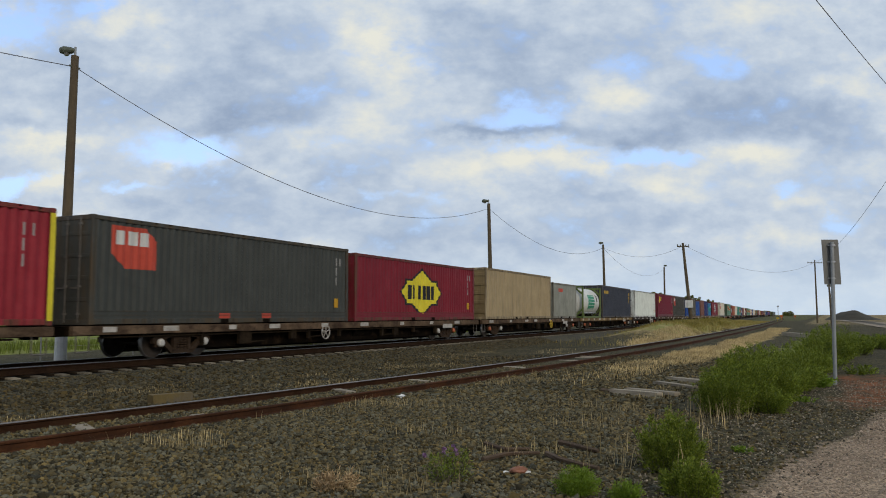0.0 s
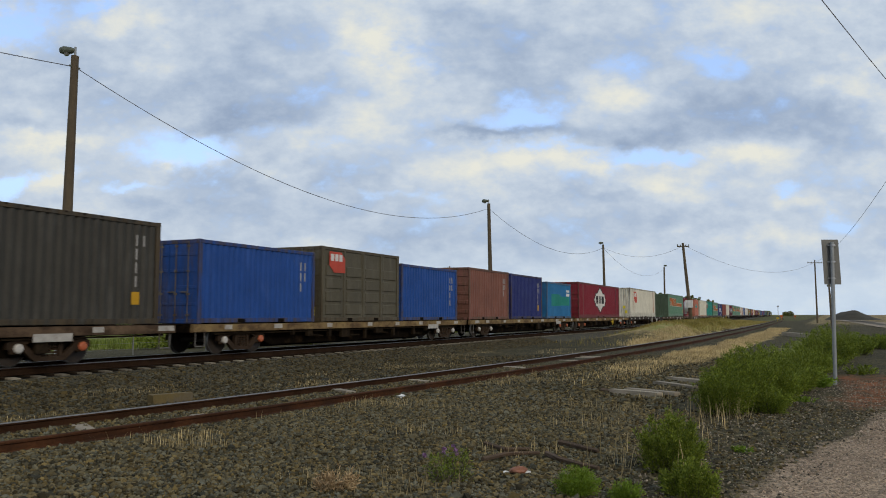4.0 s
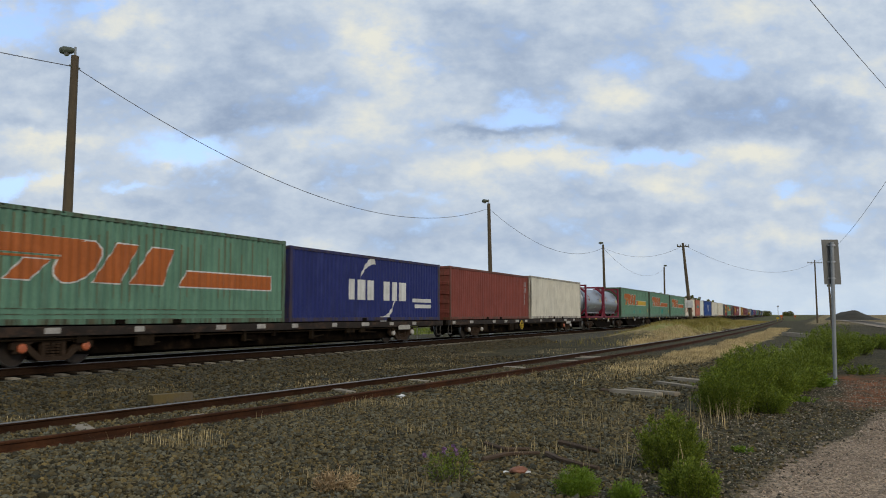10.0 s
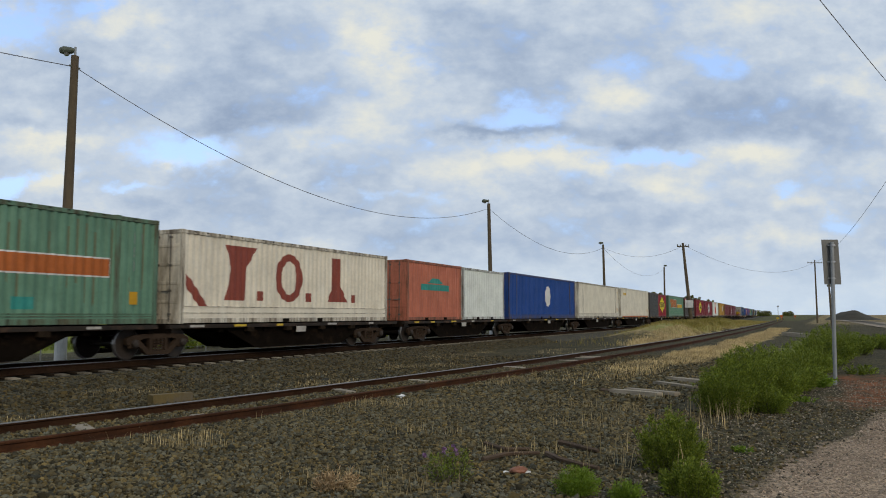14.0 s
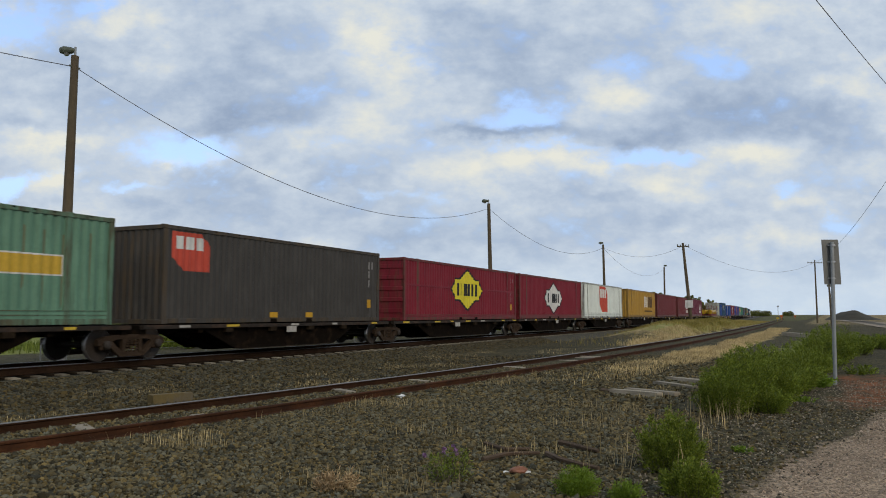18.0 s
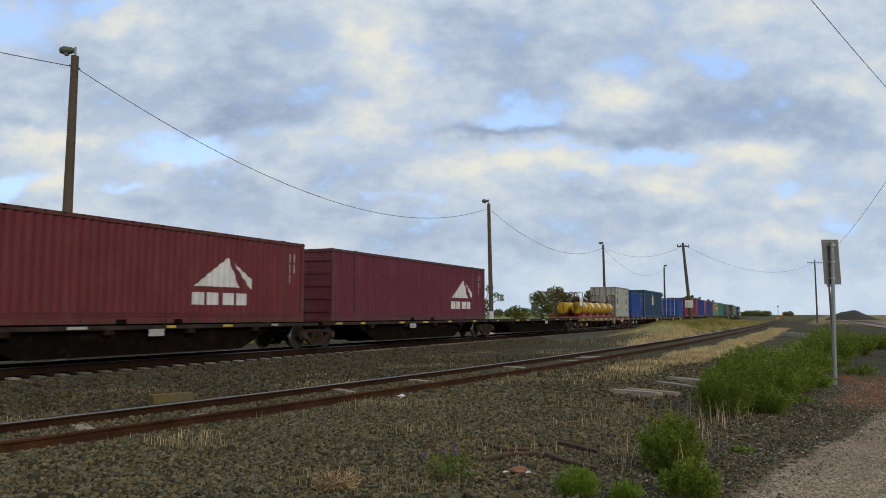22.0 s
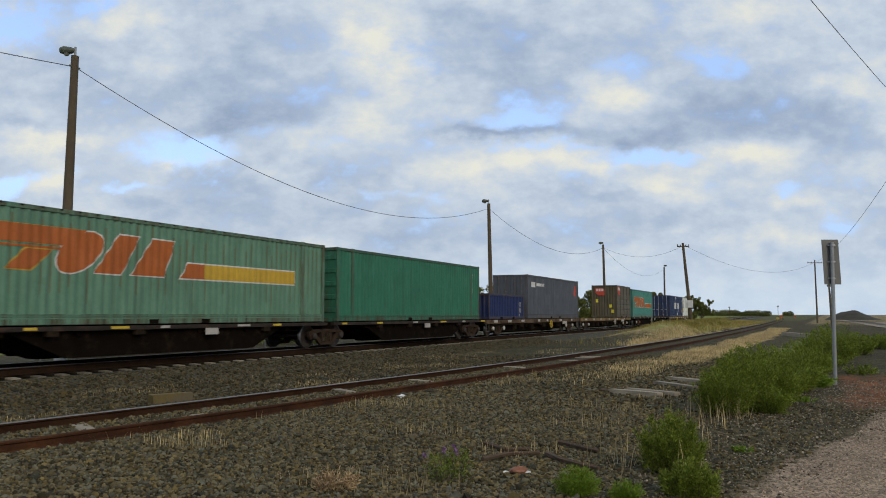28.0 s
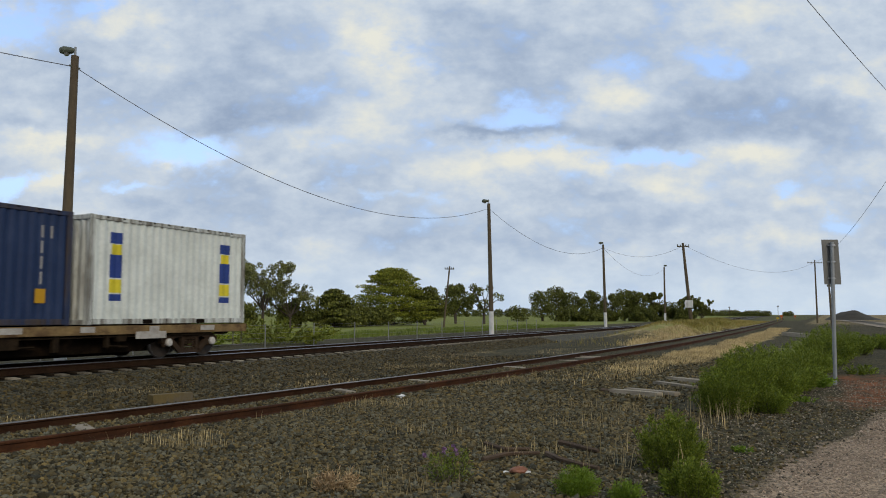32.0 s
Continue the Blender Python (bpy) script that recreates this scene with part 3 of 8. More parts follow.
def cross_pole(x, y, z1, lean, arm, box_z=None, r=0.17, label=""):
    """Timber pole with a crossarm and insulators; lean is how far its top stands off its base."""
    z0 = ground_z(x, y)
    t = tagged(new("utility_pole"), label, "utility pole", "utility poles")
    t.location = (x, y, z0)
    h = z1 - z0
    top = Vector((lean[0], lean[1], h))
    bm = bmesh.new()
    tube(bm, (0, 0, -0.3), top, r, r * 0.65, 10)
    part("shaft", bm, M_POLE, t)
    d = Vector((-0.43, 0.90, 0))
    c = top * 0.955
    bm = bmesh.new()
    tube(bm, c - d * arm, c + d * arm, 0.07, n=6)
    part("crossarm", bm, M_POLE, t)
    for s in (-0.92, -0.45, 0.45, 0.92):
        bm = bmesh.new()
        p = c + d * arm * s
        tube(bm, p, p + Vector((0, 0, 0.26)), 0.07, 0.05, 8)
        part("insulator", bm, M_LAMP, t)
    if box_z:
        p = top * (box_z / h)
        bm = boxed(p.x - 0.45, p.x - 0.15, p.y - 0.45, p.y + 0.45, p.z - 0.45, p.z + 0.45, 0.02)
        part("meter_box", bm, M_POLE_W, t, "pale grey meter box")
    return t


cross_pole(100.75, 14.75, 10.1, (-0.45, 0.75), 0.75, 2.2, 0.24, "leaning timber pole with crossarm and pale box")
cross_pole(99.4, 47.9, 7.95, (0.0, -0.95), 0.65, None, 0.15, "leaning timber pole with crossarm in the field")
cross_pole(177.5, 1.35, 12.4, (-0.2, 0.1), 1.5, None, 0.19, "dark timber pole with wide crossarm")
cross_pole(133.7, -1.0, 5.9, (0.0, 0.25), 0.3, None, 0.20, "short dark timber pole behind the sign")


def wire(name, a, b, sag, n=28, r=0.014, label="thin dark overhead wire", drop=0.5):
    """A hanging wire from a to b."""
    a, b = Vector(a), Vector(b)
    verts, faces = [], []
    for i in range(n + 1):
        f = i / n
        p = a.lerp(b, f) - Vector((0, 0, 4 * sag * f * (1 - f)))
        for k in range(4):
            verts.append((p.x, p.y + r * math.cos(k * math.pi / 2), p.z + r * math.sin(k * math.pi / 2)))
    for i in range(n):
        for k in range(4):
            faces.append((4 * i + k, 4 * i + (k + 1) % 4, 4 * i + 4 + (k + 1) % 4, 4 * i + 4 + k))
    ob = part(name, mesh_np(name, verts, faces), M_WIRE)
    return tagged(ob, label, "wire", "overhead wires")


def pole_top(i, drop=0.38):
    x, y, a, b, l = POLES[i]
    return (x + l[0], y + l[1], b - drop)


light_pole(-21.0, 23.0, ground_z(-21.0, 23.0), 10.35)
wire("overhead_wire", (-21.0, 23.0, 9.95), pole_top(0), 1.3, r=0.015)
wire("overhead_wire", pole_top(0), pole_top(1), 2.5, 40, 0.015)
wire("overhead_wire", pole_top(1), pole_top(2), 1.9, 36, 0.017)
wire("overhead_wire", pole_top(2), (99.9, 15.3, 9.8), 1.3, 24, 0.015)
wire("overhead_wire", pole_top(2), pole_top(3), 2.2, 28, 0.014)
wire("overhead_wire", (99.9, 15.3, 9.8), (177.3, 1.4, 12.0), 2.7, 36, 0.017)
wire("overhead_wire", (177.3, 1.4, 12.0), (41.0, -8.2, 16.6), 2.4, 44, 0.022)
cross_pole(41.0, -8.2, 16.7, (0.0, 0.0), 0.6, None, 0.2, "tall timber pole with crossarm")
cross_pole(-7.1, 4.8, 7.4, (0.0, 0.0), 0.5, None, 0.16, "timber service pole with crossarm")
cross_pole(37.3, -4.8, 8.2, (0.0, 0.0), 0.5, None, 0.16, "timber service pole with crossarm")
SWAY_A, SWAY_B = Vector((-7.1, 4.8, 7.05)), Vector((37.3, -4.8, 7.85))
SWAY = wire("service_wire", (0, 0, 0), SWAY_B - SWAY_A, 0.5, 60, 0.009, "thin service wire that sways in the wind")
SWAY.location = SWAY_A


def road_sign():
    t = tagged(new("road_sign"), "grey metal road sign seen from behind on a round post", "road sign")
    x, y = 22.4, -0.18
    z0 = ground_z(x, y)
    t.location = (x, y, z0)
    top = Vector((-0.02, -0.05, 3.60))
    bm = bmesh.new()
    tube(bm, (0, 0, -0.3), top, 0.048, n=12)
    part("post", bm, M_GALV, t, smooth=False)
    d, n = Vector((-0.43, 0.90, 0)).normalized(), Vector((0.90, 0.43, 0)).normalized()
    c = top + n * 0.07 + Vector((0, 0, -0.50))
    bm = bmesh.new()
    pts = []
    for u, w in ((-0.215, -0.575), (0.215, -0.575), (0.215, 0.575), (-0.215, 0.575)):
        pts.append(c + d * u + Vector((0, 0, w)) + d * 0.02 * (1 if w > 0 else -1))
    a = [bm.verts.new(p) for p in pts]
    b = [bm.verts.new(p + n * 0.004) for p in pts]
    bm.faces.new(a)
    bm.faces.new(b[::-1])
    for i in range(4):
        bm.faces.new((a[i], b[i], b[(i + 1) % 4], a[(i + 1) % 4]))
    part("panel", bm, M_ALU, t, "dull grey sign back")
    for w in (-0.42, 0.0, 0.42):
        bm = bmesh.new()
        p = top + Vector((-0.012 * w, -0.03 * w, -0.50 + w))
        tube(bm, p - Vector((0, 0, 0.022)), p + Vector((0, 0, 0.022)), 0.060, n=12)
        q = p + n * 0.05
        tube(bm, q - d * 0.10, q + d * 0.10, 0.018, n=6)
        part("clamp", bm, M_STEEL, t, "pale clamp")


road_sign()


def wire_fence():
    t = tagged(new("wire_fence"), "low post and wire fence along the field", "fence")
    xs = [20 + 4.35 * i for i in range(16)]
    ys = [26.2 + 0.4 * smooth01(40, 60, x) + 3.0 * smooth01(58, 90, x) for x in xs]
    top = 1.18
    for i, (x, y) in enumerate(zip(xs, ys)):
        z = ground_z(x, y)
        bm = bmesh.new()
        tube(bm, (x, y, z - 0.2), (x, y, z + top + 0.05), 0.030, n=6)
        part("post", bm, M_FENCE, t)
    for h in (0.25, 0.5, 0.75, 1.0, 1.16):
        verts, faces = [], []
        for x, y in zip(xs, ys):
            z = ground_z(x, y) + h
            verts += [(x, y - 0.034, z - 0.004), (x, y - 0.034, z + 0.004), (x, y - 0.040, z)]
        for i in range(len(xs) - 1):
            for k in range(3):
                faces.append((3 * i + k, 3 * i + (k + 1) % 3, 3 * i + 3 + (k + 1) % 3, 3 * i + 3 + k))
        part("strand", mesh_np("strand", verts, faces), M_FENCE, t)


wire_fence()


def pylon():
    """Lattice transmission tower far across the field."""
    t = tagged(new("transmission_tower"), "tall grey lattice transmission tower beyond the field", "pylon")
    t.location = (447, 454, 0)
    t.rotation_euler = (0, 0, radians(128))
    H = 41.0
    wid = lambda z: 3.0 * (1 - z / 26.0) + 1.0 if z < 26 else 1.0
    bm = bmesh.new()
    lv = [0, 6, 11.5, 16, 20, 23.5, 26, 29, 32, 35, 38]
    for a, b in zip(lv, lv[1:]):
        for sx, sy in ((-1, -1), (1, -1), (1, 1), (-1, 1)):
            tube(bm, (sx * wid(a), sy * wid(a), a), (sx * wid(b), sy * wid(b), b), 0.10, n=4)
        for (ax, ay), (bx, by) in (((-1, -1), (1, -1)), ((1, -1), (1, 1)), ((1, 1), (-1, 1)), ((-1, 1), (-1, -1))):
            tube(bm, (ax * wid(a), ay * wid(a), a), (bx * wid(b), by * wid(b), b), 0.05, n=4)
            tube(bm, (bx * wid(a), by * wid(a), a), (ax * wid(b), ay * wid(b), b), 0.05, n=4)
    part("tower", bm, M_GALV, t)
    for z, w in ((23.5, 7.0), (30.5, 7.0), (38, 6.0)):
        for s in (-1, 1):
            bm = bmesh.new()
            tip = (s * w, 0, z + (2.6 if z > 37 else 0.4))
            for dy, dz in ((-1, 0), (1, 0), (0, 1.6)):
                tube(bm, (s * 1.0, dy, z + dz), tip, 0.07, n=4)
            if z < 37:
                tube(bm, tip, (tip[0], 0, z - 2.6), 0.08, n=4)
            part("crossarm", bm, M_GALV, t)


pylon()


# ---- loose things on the ground ----
def beam(name, a, b, w, h, mat, label, group="", z=None, cat="sleeper"):
    """A squared beam lying on the ground from a to b."""
    a, b = Vector(a), Vector(b)
    c = (a + b) / 2
    L = (b - a).length
    bm = bmesh.new()
    box(bm, -L / 2, L / 2, -w / 2, w / 2, -0.03, h, 0.012)
    r = random.Random(name + str(round(c.x * 10)))
    for v in bm.verts:
        v.co += Vector((r.uniform(-1, 1), r.uniform(-1, 1), r.uniform(-1, 1))) * 0.012
    ob = part(name, bm, mat)
    zz = ground_z(c.x, c.y) if z is None else z
    ob.matrix_world = pose(c.x, c.y, zz, 0, 0, math.degrees(math.atan2(b.y - a.y, b.x - a.x)))
    return tagged(ob, label, cat, group)


beam("old_sleeper", (17.5, 4.30), (16.95, 3.15), 0.22, 0.11, M_TIMBER_PALE, "pale weathered sleeper lying on ballast", "discarded sleepers")
beam("old_sleeper", (17.9, 4.05), (17.25, 2.85), 0.20, 0.10, M_TIMBER_PALE, "pale weathered sleeper lying on ballast", "discarded sleepers")
beam("old_sleeper", (20.2, 3.85), (19.2, 2.75), 0.20, 0.10, M_TIMBER_PALE, "pale weathered sleeper lying on ballast", "discarded sleepers")
beam("old_sleeper", (21.8, 3.80), (20.9, 2.55), 0.20, 0.10, M_TIMBER_PALE, "pale weathered sleeper lying on ballast", "discarded sleepers")
beam("concrete_kerb", (72.5, 3.15), (64.3, 0.85), 0.35, 0.30, M_TIMBER_PALE, "long pale concrete beam lying in the yard", cat="kerb")
beam("marker_box", (11.35, 11.72), (12.15, 11.48), 0.25, 0.19, material("faded_yellow", (0.14, 0.10, 0.034), 0.8, 0.0, 0.3, 5.0, stain=(0.12, 0.10, 0.07), stain_amt=0.8, stain_scale=(3, 3, 3)), "faded yellow marker box on the ballast", cat="box")


M_BRANCH = material("dead_wood", (0.105, 0.068, 0.042), 0.9, 0.0, 0.4, 6.0, bump=0.5, bump_scale=50)


def stick(pts, r, label):
    bm = bmesh.new()
    for i, (a, b) in enumerate(zip(pts, pts[1:])):
        za, zb = ground_z(*a) + 0.05, ground_z(*b) + 0.05
        tube(bm, (a[0], a[1], za), (b[0], b[1], zb), r * (1 - 0.12 * i), r * (1 - 0.12 * (i + 1)), 6)
    tagged(part("branch", bm, M_BRANCH), label, "branch", "fallen branches")


_bl = "dark brown broken branch on gravel"
stick([(9.75, 4.08), (9.60, 3.90), (9.45, 3.68), (9.62, 3.42)], 0.034, _bl)
stick([(8.75, 3.70), (9.15, 3.58), (9.30, 3.40), (9.42, 3.22)], 0.032, _bl)
stick([(10.25, 3.22), (10.15, 3.05), (9.95, 2.80), (9.85, 2.60)], 0.040, _bl)
stick([(9.40, 3.12), (9.15, 2.90), (8.95, 2.60), (8.80, 2.32)], 0.038, _bl)
stick([(17.65, 4.55), (17.5, 4.40), (17.42, 4.30)], 0.06, _bl)


def litter(x, y, s, mat, label, name="litter"):
    bm = bmesh.new()
    bmesh.ops.create_icosphere(bm, subdivisions=2, radius=s)
    r = random.Random(int(x * 100))
    for v in bm.verts:
        v.co *= r.uniform(0.65, 1.2)
        v.co.z *= 0.45
    ob = part(name, bm, mat)
    ob.location = (x, y, ground_z(x, y) + s * 0.35)
    tagged(ob, label, "litter")


litter(8.28, 3.08, 0.10, material("brown_carton", (0.26, 0.105, 0.055), 0.7, 0.0, 0.3, 9.0), "crumpled brown carton on gravel", "carton")
litter(8.33, 3.00, 0.045, M_POLE_W, "white torn scrap of paper", "paper")
litter(8.22, 3.20, 0.035, M_POLE_W, "white torn scrap of paper", "paper")
litter(37.5, -0.85, 0.24, M_POLE_W, "white plastic bag on weeds", "plastic_bag")
litter(14.5, 7.95, 0.11, M_POLE_W, "pale scrap beside the rail", "scrap")
for _x, _o, _l in ((10.3, -0.3, 0.25), (15.1, 0.45, 0.30), (18.3, 0.40, 0.34), (24.2, 0.4, 0.36), (8.6, 0.3, 0.25)):
    beam("sleeper_plate", (_x - 0.2, side_y(_x) + _o - _l), (_x + 0.1, side_y(_x) + _o + _l), 0.24, 0.045, M_TIMBER_PALE, "pale exposed sleeper between the siding rails", "exposed sleepers", cat="sleeper")


def side_track():
    """Gravel track that curves away across the yard, with a darker strip along it."""
    for nm, pts, m, up, lb in (("gravel_track", [(300, -2.6), (200, -5.2), (124, -6.6), (90, -9.5), (120, -14.0), (200, -12.0), (300, -9.5)], material("pale_gravel", (0.27, 0.21, 0.14), 0.95, 0.0, 0.4, 0.5, speckle=3.0), 0.07, "pale gravel track across the yard"),
                               ("dark_strip", [(290, -5.4), (200, -7.4), (145, -8.0), (130, -9.6), (200, -9.8), (290, -7.8)], material("bare_soil", (0.085, 0.072, 0.050), 0.95, 0.0, 0.4, 0.5), 0.09, "dark strip of ballast on the gravel track")):
        bm = bmesh.new()
        bm.faces.new([bm.verts.new((x, y, -0.46 + up)) for x, y in pts])
        tagged(part(nm, bm, m), lb, "track", kind="structure")


side_track()


def far_marker(x, y, h, w, mat, label, name="signal_post", head=0.0):
    t = tagged(new(name), label, "marker post", "far marker posts")
    t.location = (x, y, ground_z(x, y))
    part("post", boxed(-w / 2, w / 2, -w / 2, w / 2, -0.3, h, 0.01), mat, t)
    if head:
        part("board", boxed(-0.03, 0.03, -head, head, h, h + head * 1.4, 0.01), mat, t)


M_FAR_O = material("orange_board", (0.62, 0.12, 0.03), 0.6, 0.0, 0.2, 3.0)
far_marker(235, 11.6, 0.55, 0.10, M_YELLOW, "yellow marker with a board at the siding's end", head=0.32)
far_marker(330, 15.0, 0.8, 0.12, M_FAR_O, "orange board on a short post", head=0.5)
far_marker(330, 10.2, 0.8, 0.12, M_FAR_O, "orange board on a short post", head=0.4)
far_marker(420, 20.5, 5.5, 0.22, M_POLE, "thin dark post on the horizon", "far_pole", 0.4)
far_marker(420, 43.0, 5.0, 0.22, M_POLE, "thin dark post on the horizon", "far_pole", 0.4)


def dirt_heap():
    """Dark heap of soil far across the yard."""
    bm = bmesh.new()
    bmesh.ops.create_grid(bm, x_segments=30, y_segments=24, size=1.0)
    for v in bm.verts:
        x, y = v.co.x * 7.5, v.co.y * 6.5
        r = math.hypot(v.co.x, v.co.y)
        z = 2.4 * max(0.0, 1 - r ** 1.6) * (1 - 0.35 * smooth01(-0.1, 0.9, -v.co.y)) + 0.35 * noise.noise((x * 0.5, y * 0.5, 2)) * max(0.0, 1 - r)
        v.co = (x, y, z - 0.15)
    ob = part("dirt_heap", bm, material("dark_soil", (0.052, 0.046, 0.032), 0.95, 0.0, 0.4, 0.6, bump=0.8, bump_scale=3.0), smooth=True)
    ob.location = (226, -6.4, ground_z(226, -6.4) + 0.6)
    tagged(ob, "dark heap of bare soil across the yard", "heap")


dirt_heap()


# ---- wagons ----
def wheelset_mesh():
    bm = bmesh.new()
    for s in (-1, 1):
        lathe(bm, [(-0.068, 0.42), (-0.062, 0.44), (-0.03, 0.46) if s < 0 else (-0.03, 0.44), (0.03, 0.44) if s < 0 else (0.03, 0.46), (0.068, 0.42)], s * 0.755, 24)
        lathe(bm, [(-0.09, 0.12), (0.09, 0.12)], s * 0.755, 14)
    tube(bm, (0, -1.0, 0), (0, 1.0, 0), 0.075, n=10)
    bmesh.ops.recalc_face_normals(bm, faces=bm.faces)
    me = bpy.data.meshes.new("wheelset")
    bm.to_mesh(me)
    bm.free()
    me.materials.append(M_WHEEL)
    me.materials.append(M_TYRE)
    for p in me.polygons:
        r = math.hypot(p.center.x, p.center.z)
        if r > 0.40:
            p.material_index = 1
    return me


def side_frame_mesh(s):
    """Cast three-piece bogie side frame, seen from outside."""
    bm = bmesh.new()
    y0, y1 = sorted((s * 0.98, s * 1.10))
    top = [(-1.16, 0.44), (-1.16, 0.60), (-0.95, 0.68), (-0.55, 0.72), (0.55, 0.72), (0.95, 0.68), (1.16, 0.60), (1.16, 0.44), (0.98, 0.44), (0.80, 0.52), (0.52, 0.60), (-0.52, 0.60), (-0.80, 0.52), (-0.98, 0.44)]
    prism(bm, top, y0, y1)
    prism(bm, [(-0.42, 0.24), (0.42, 0.24), (0.38, 0.13), (-0.38, 0.13)], y0, y1)
    for k in (-1, 1):
        prism(bm, [(k * 0.70, 0.56), (k * 0.86, 0.50), (k * 0.42, 0.13), (k * 0.30, 0.22)], y0, y1)
        prism(bm, [(k * 0.34, 0.62), (k * 0.24, 0.62), (k * 0.24, 0.22), (k * 0.34, 0.22)], y0, y1)
        box(bm, k * 0.90 - 0.16, k * 0.90 + 0.16, y0 - 0.01, y1 + 0.01, 0.32, 0.58, 0.03)
    for q in (-0.15, 0.0, 0.15):
        ring = s * 1.04
        for zz in (0.27, 0.34, 0.41, 0.48, 0.55):
            tube(bm, (q, ring, zz - 0.025), (q, ring, zz + 0.02), 0.06, n=7)
    box(bm, -0.24, 0.24, min(y0, y1), max(y0, y1), 0.58, 0.66)
    bmesh.ops.recalc_face_normals(bm, faces=bm.faces)
    me = bpy.data.meshes.new("side_frame")
    bm.to_mesh(me)
    bm.free()
    me.materials.append(M_BOGIE)
    return me


def cap_mesh(s):
    bm = bmesh.new()
    lathe(bm, [(0.0, 0.115), (s * 0.07, 0.12), (s * 0.10, 0.09), (s * 0.11, 0.03)], s * 1.10, 12)
    bmesh.ops.recalc_face_normals(bm, faces=bm.faces)
    me = bpy.data.meshes.new("bearing_cap")
    bm.to_mesh(me)
    bm.free()
    return me


WHEELSET = wheelset_mesh()
SIDE_FRAME = {s: side_frame_mesh(s) for s in (-1, 1)}
CAPS = {}
for _s in (-1, 1):
    for _k, _m in (("w", M_CAPW), ("o", M_CAPO), ("d", M_WHEEL)):
        _me = cap_mesh(_s)
        _me.materials.append(_m)
        CAPS[_s, _k] = _me


def bolster_mesh():
    bm = boxed(-0.20, 0.20, -1.0, 1.0, 0.42, 0.66, 0.02)
    box(bm, -0.12, 0.12, -0.18, 0.18, 0.655, 0.74)
    bmesh.ops.recalc_face_normals(bm, faces=bm.faces)
    me = bpy.data.meshes.new("bogie")
    bm.to_mesh(me)
    bm.free()
    me.materials.append(M_BOGIE)
    return me


BOLSTER = bolster_mesh()
_bm = boxed(-0.05, 0.05, -0.68, 0.68, 0.30, 0.42)
bmesh.ops.recalc_face_normals(_bm, faces=_bm.faces)
BRAKE_BEAM = bpy.data.meshes.new("brake_beam")
_bm.to_mesh(BRAKE_BEAM)
_bm.free()
BRAKE_BEAM.materials.append(M_UNDER)


def under(name, me, parent, x=0.0, y=0.0, z=0.0):
    ob = new(name, me)
    ob.parent = parent
    ob.location = (x, y, z)
    return ob


CAP_RND = random.Random(12)


def bogie(parent, x, caps):
    b = under("bogie", BOLSTER, parent, x)
    for k in (-1, 1):
        under("wheelset", WHEELSET, b, k * 0.90, 0, 0.46)
        under("brake_beam", BRAKE_BEAM, b, k * 0.30, 0, 0)
    for s in (-1, 1):
        under("side_frame", SIDE_FRAME[s], b)
    for k in (-1, 1):
        kind = caps if caps == "d" or CAP_RND.random() < 0.65 else "w" if caps == "o" else "o"
        c = under("bearing_cap", CAPS[-1, kind], b, k * 0.90, 0, 0.46)
        if kind == "o":
            c["label"] = "orange axle bearing cap"
        elif kind == "w":
            c["label"] = "white axle bearing cap"


MOVING = []          # (object, its place along the train)


def handbrake(parent, x, mat):
    """Spoked handbrake wheel on the side of a wagon."""
    bm = bmesh.new()
    n, R, r = 18, 0.26, 0.022
    rings = []
    for i in range(n):
        a = i * math.tau / n
        c = Vector((math.cos(a), 0, math.sin(a)))
        rings.append([bm.verts.new(c * (R + r * math.cos(j * math.tau / 5)) + Vector((0, r * math.sin(j * math.tau / 5), 0))) for j in range(5)])
    for i in range(n):
        for j in range(5):
            bm.faces.new((rings[i][j], rings[i][(j + 1) % 5], rings[(i + 1) % n][(j + 1) % 5], rings[(i + 1) % n][j]))
    for i in range(5):
        a = i * math.tau / 5 + 0.3
        tube(bm, (0, 0, 0), (R * math.cos(a), 0, R * math.sin(a)), 0.016, n=5)
    tube(bm, (0, -0.03, 0), (0, 0.16, 0), 0.035, n=8)
    ob = part("handbrake_wheel", bm, mat, parent, "spoked handbrake wheel")
    ob.location = (x, -1.36, 0.62)


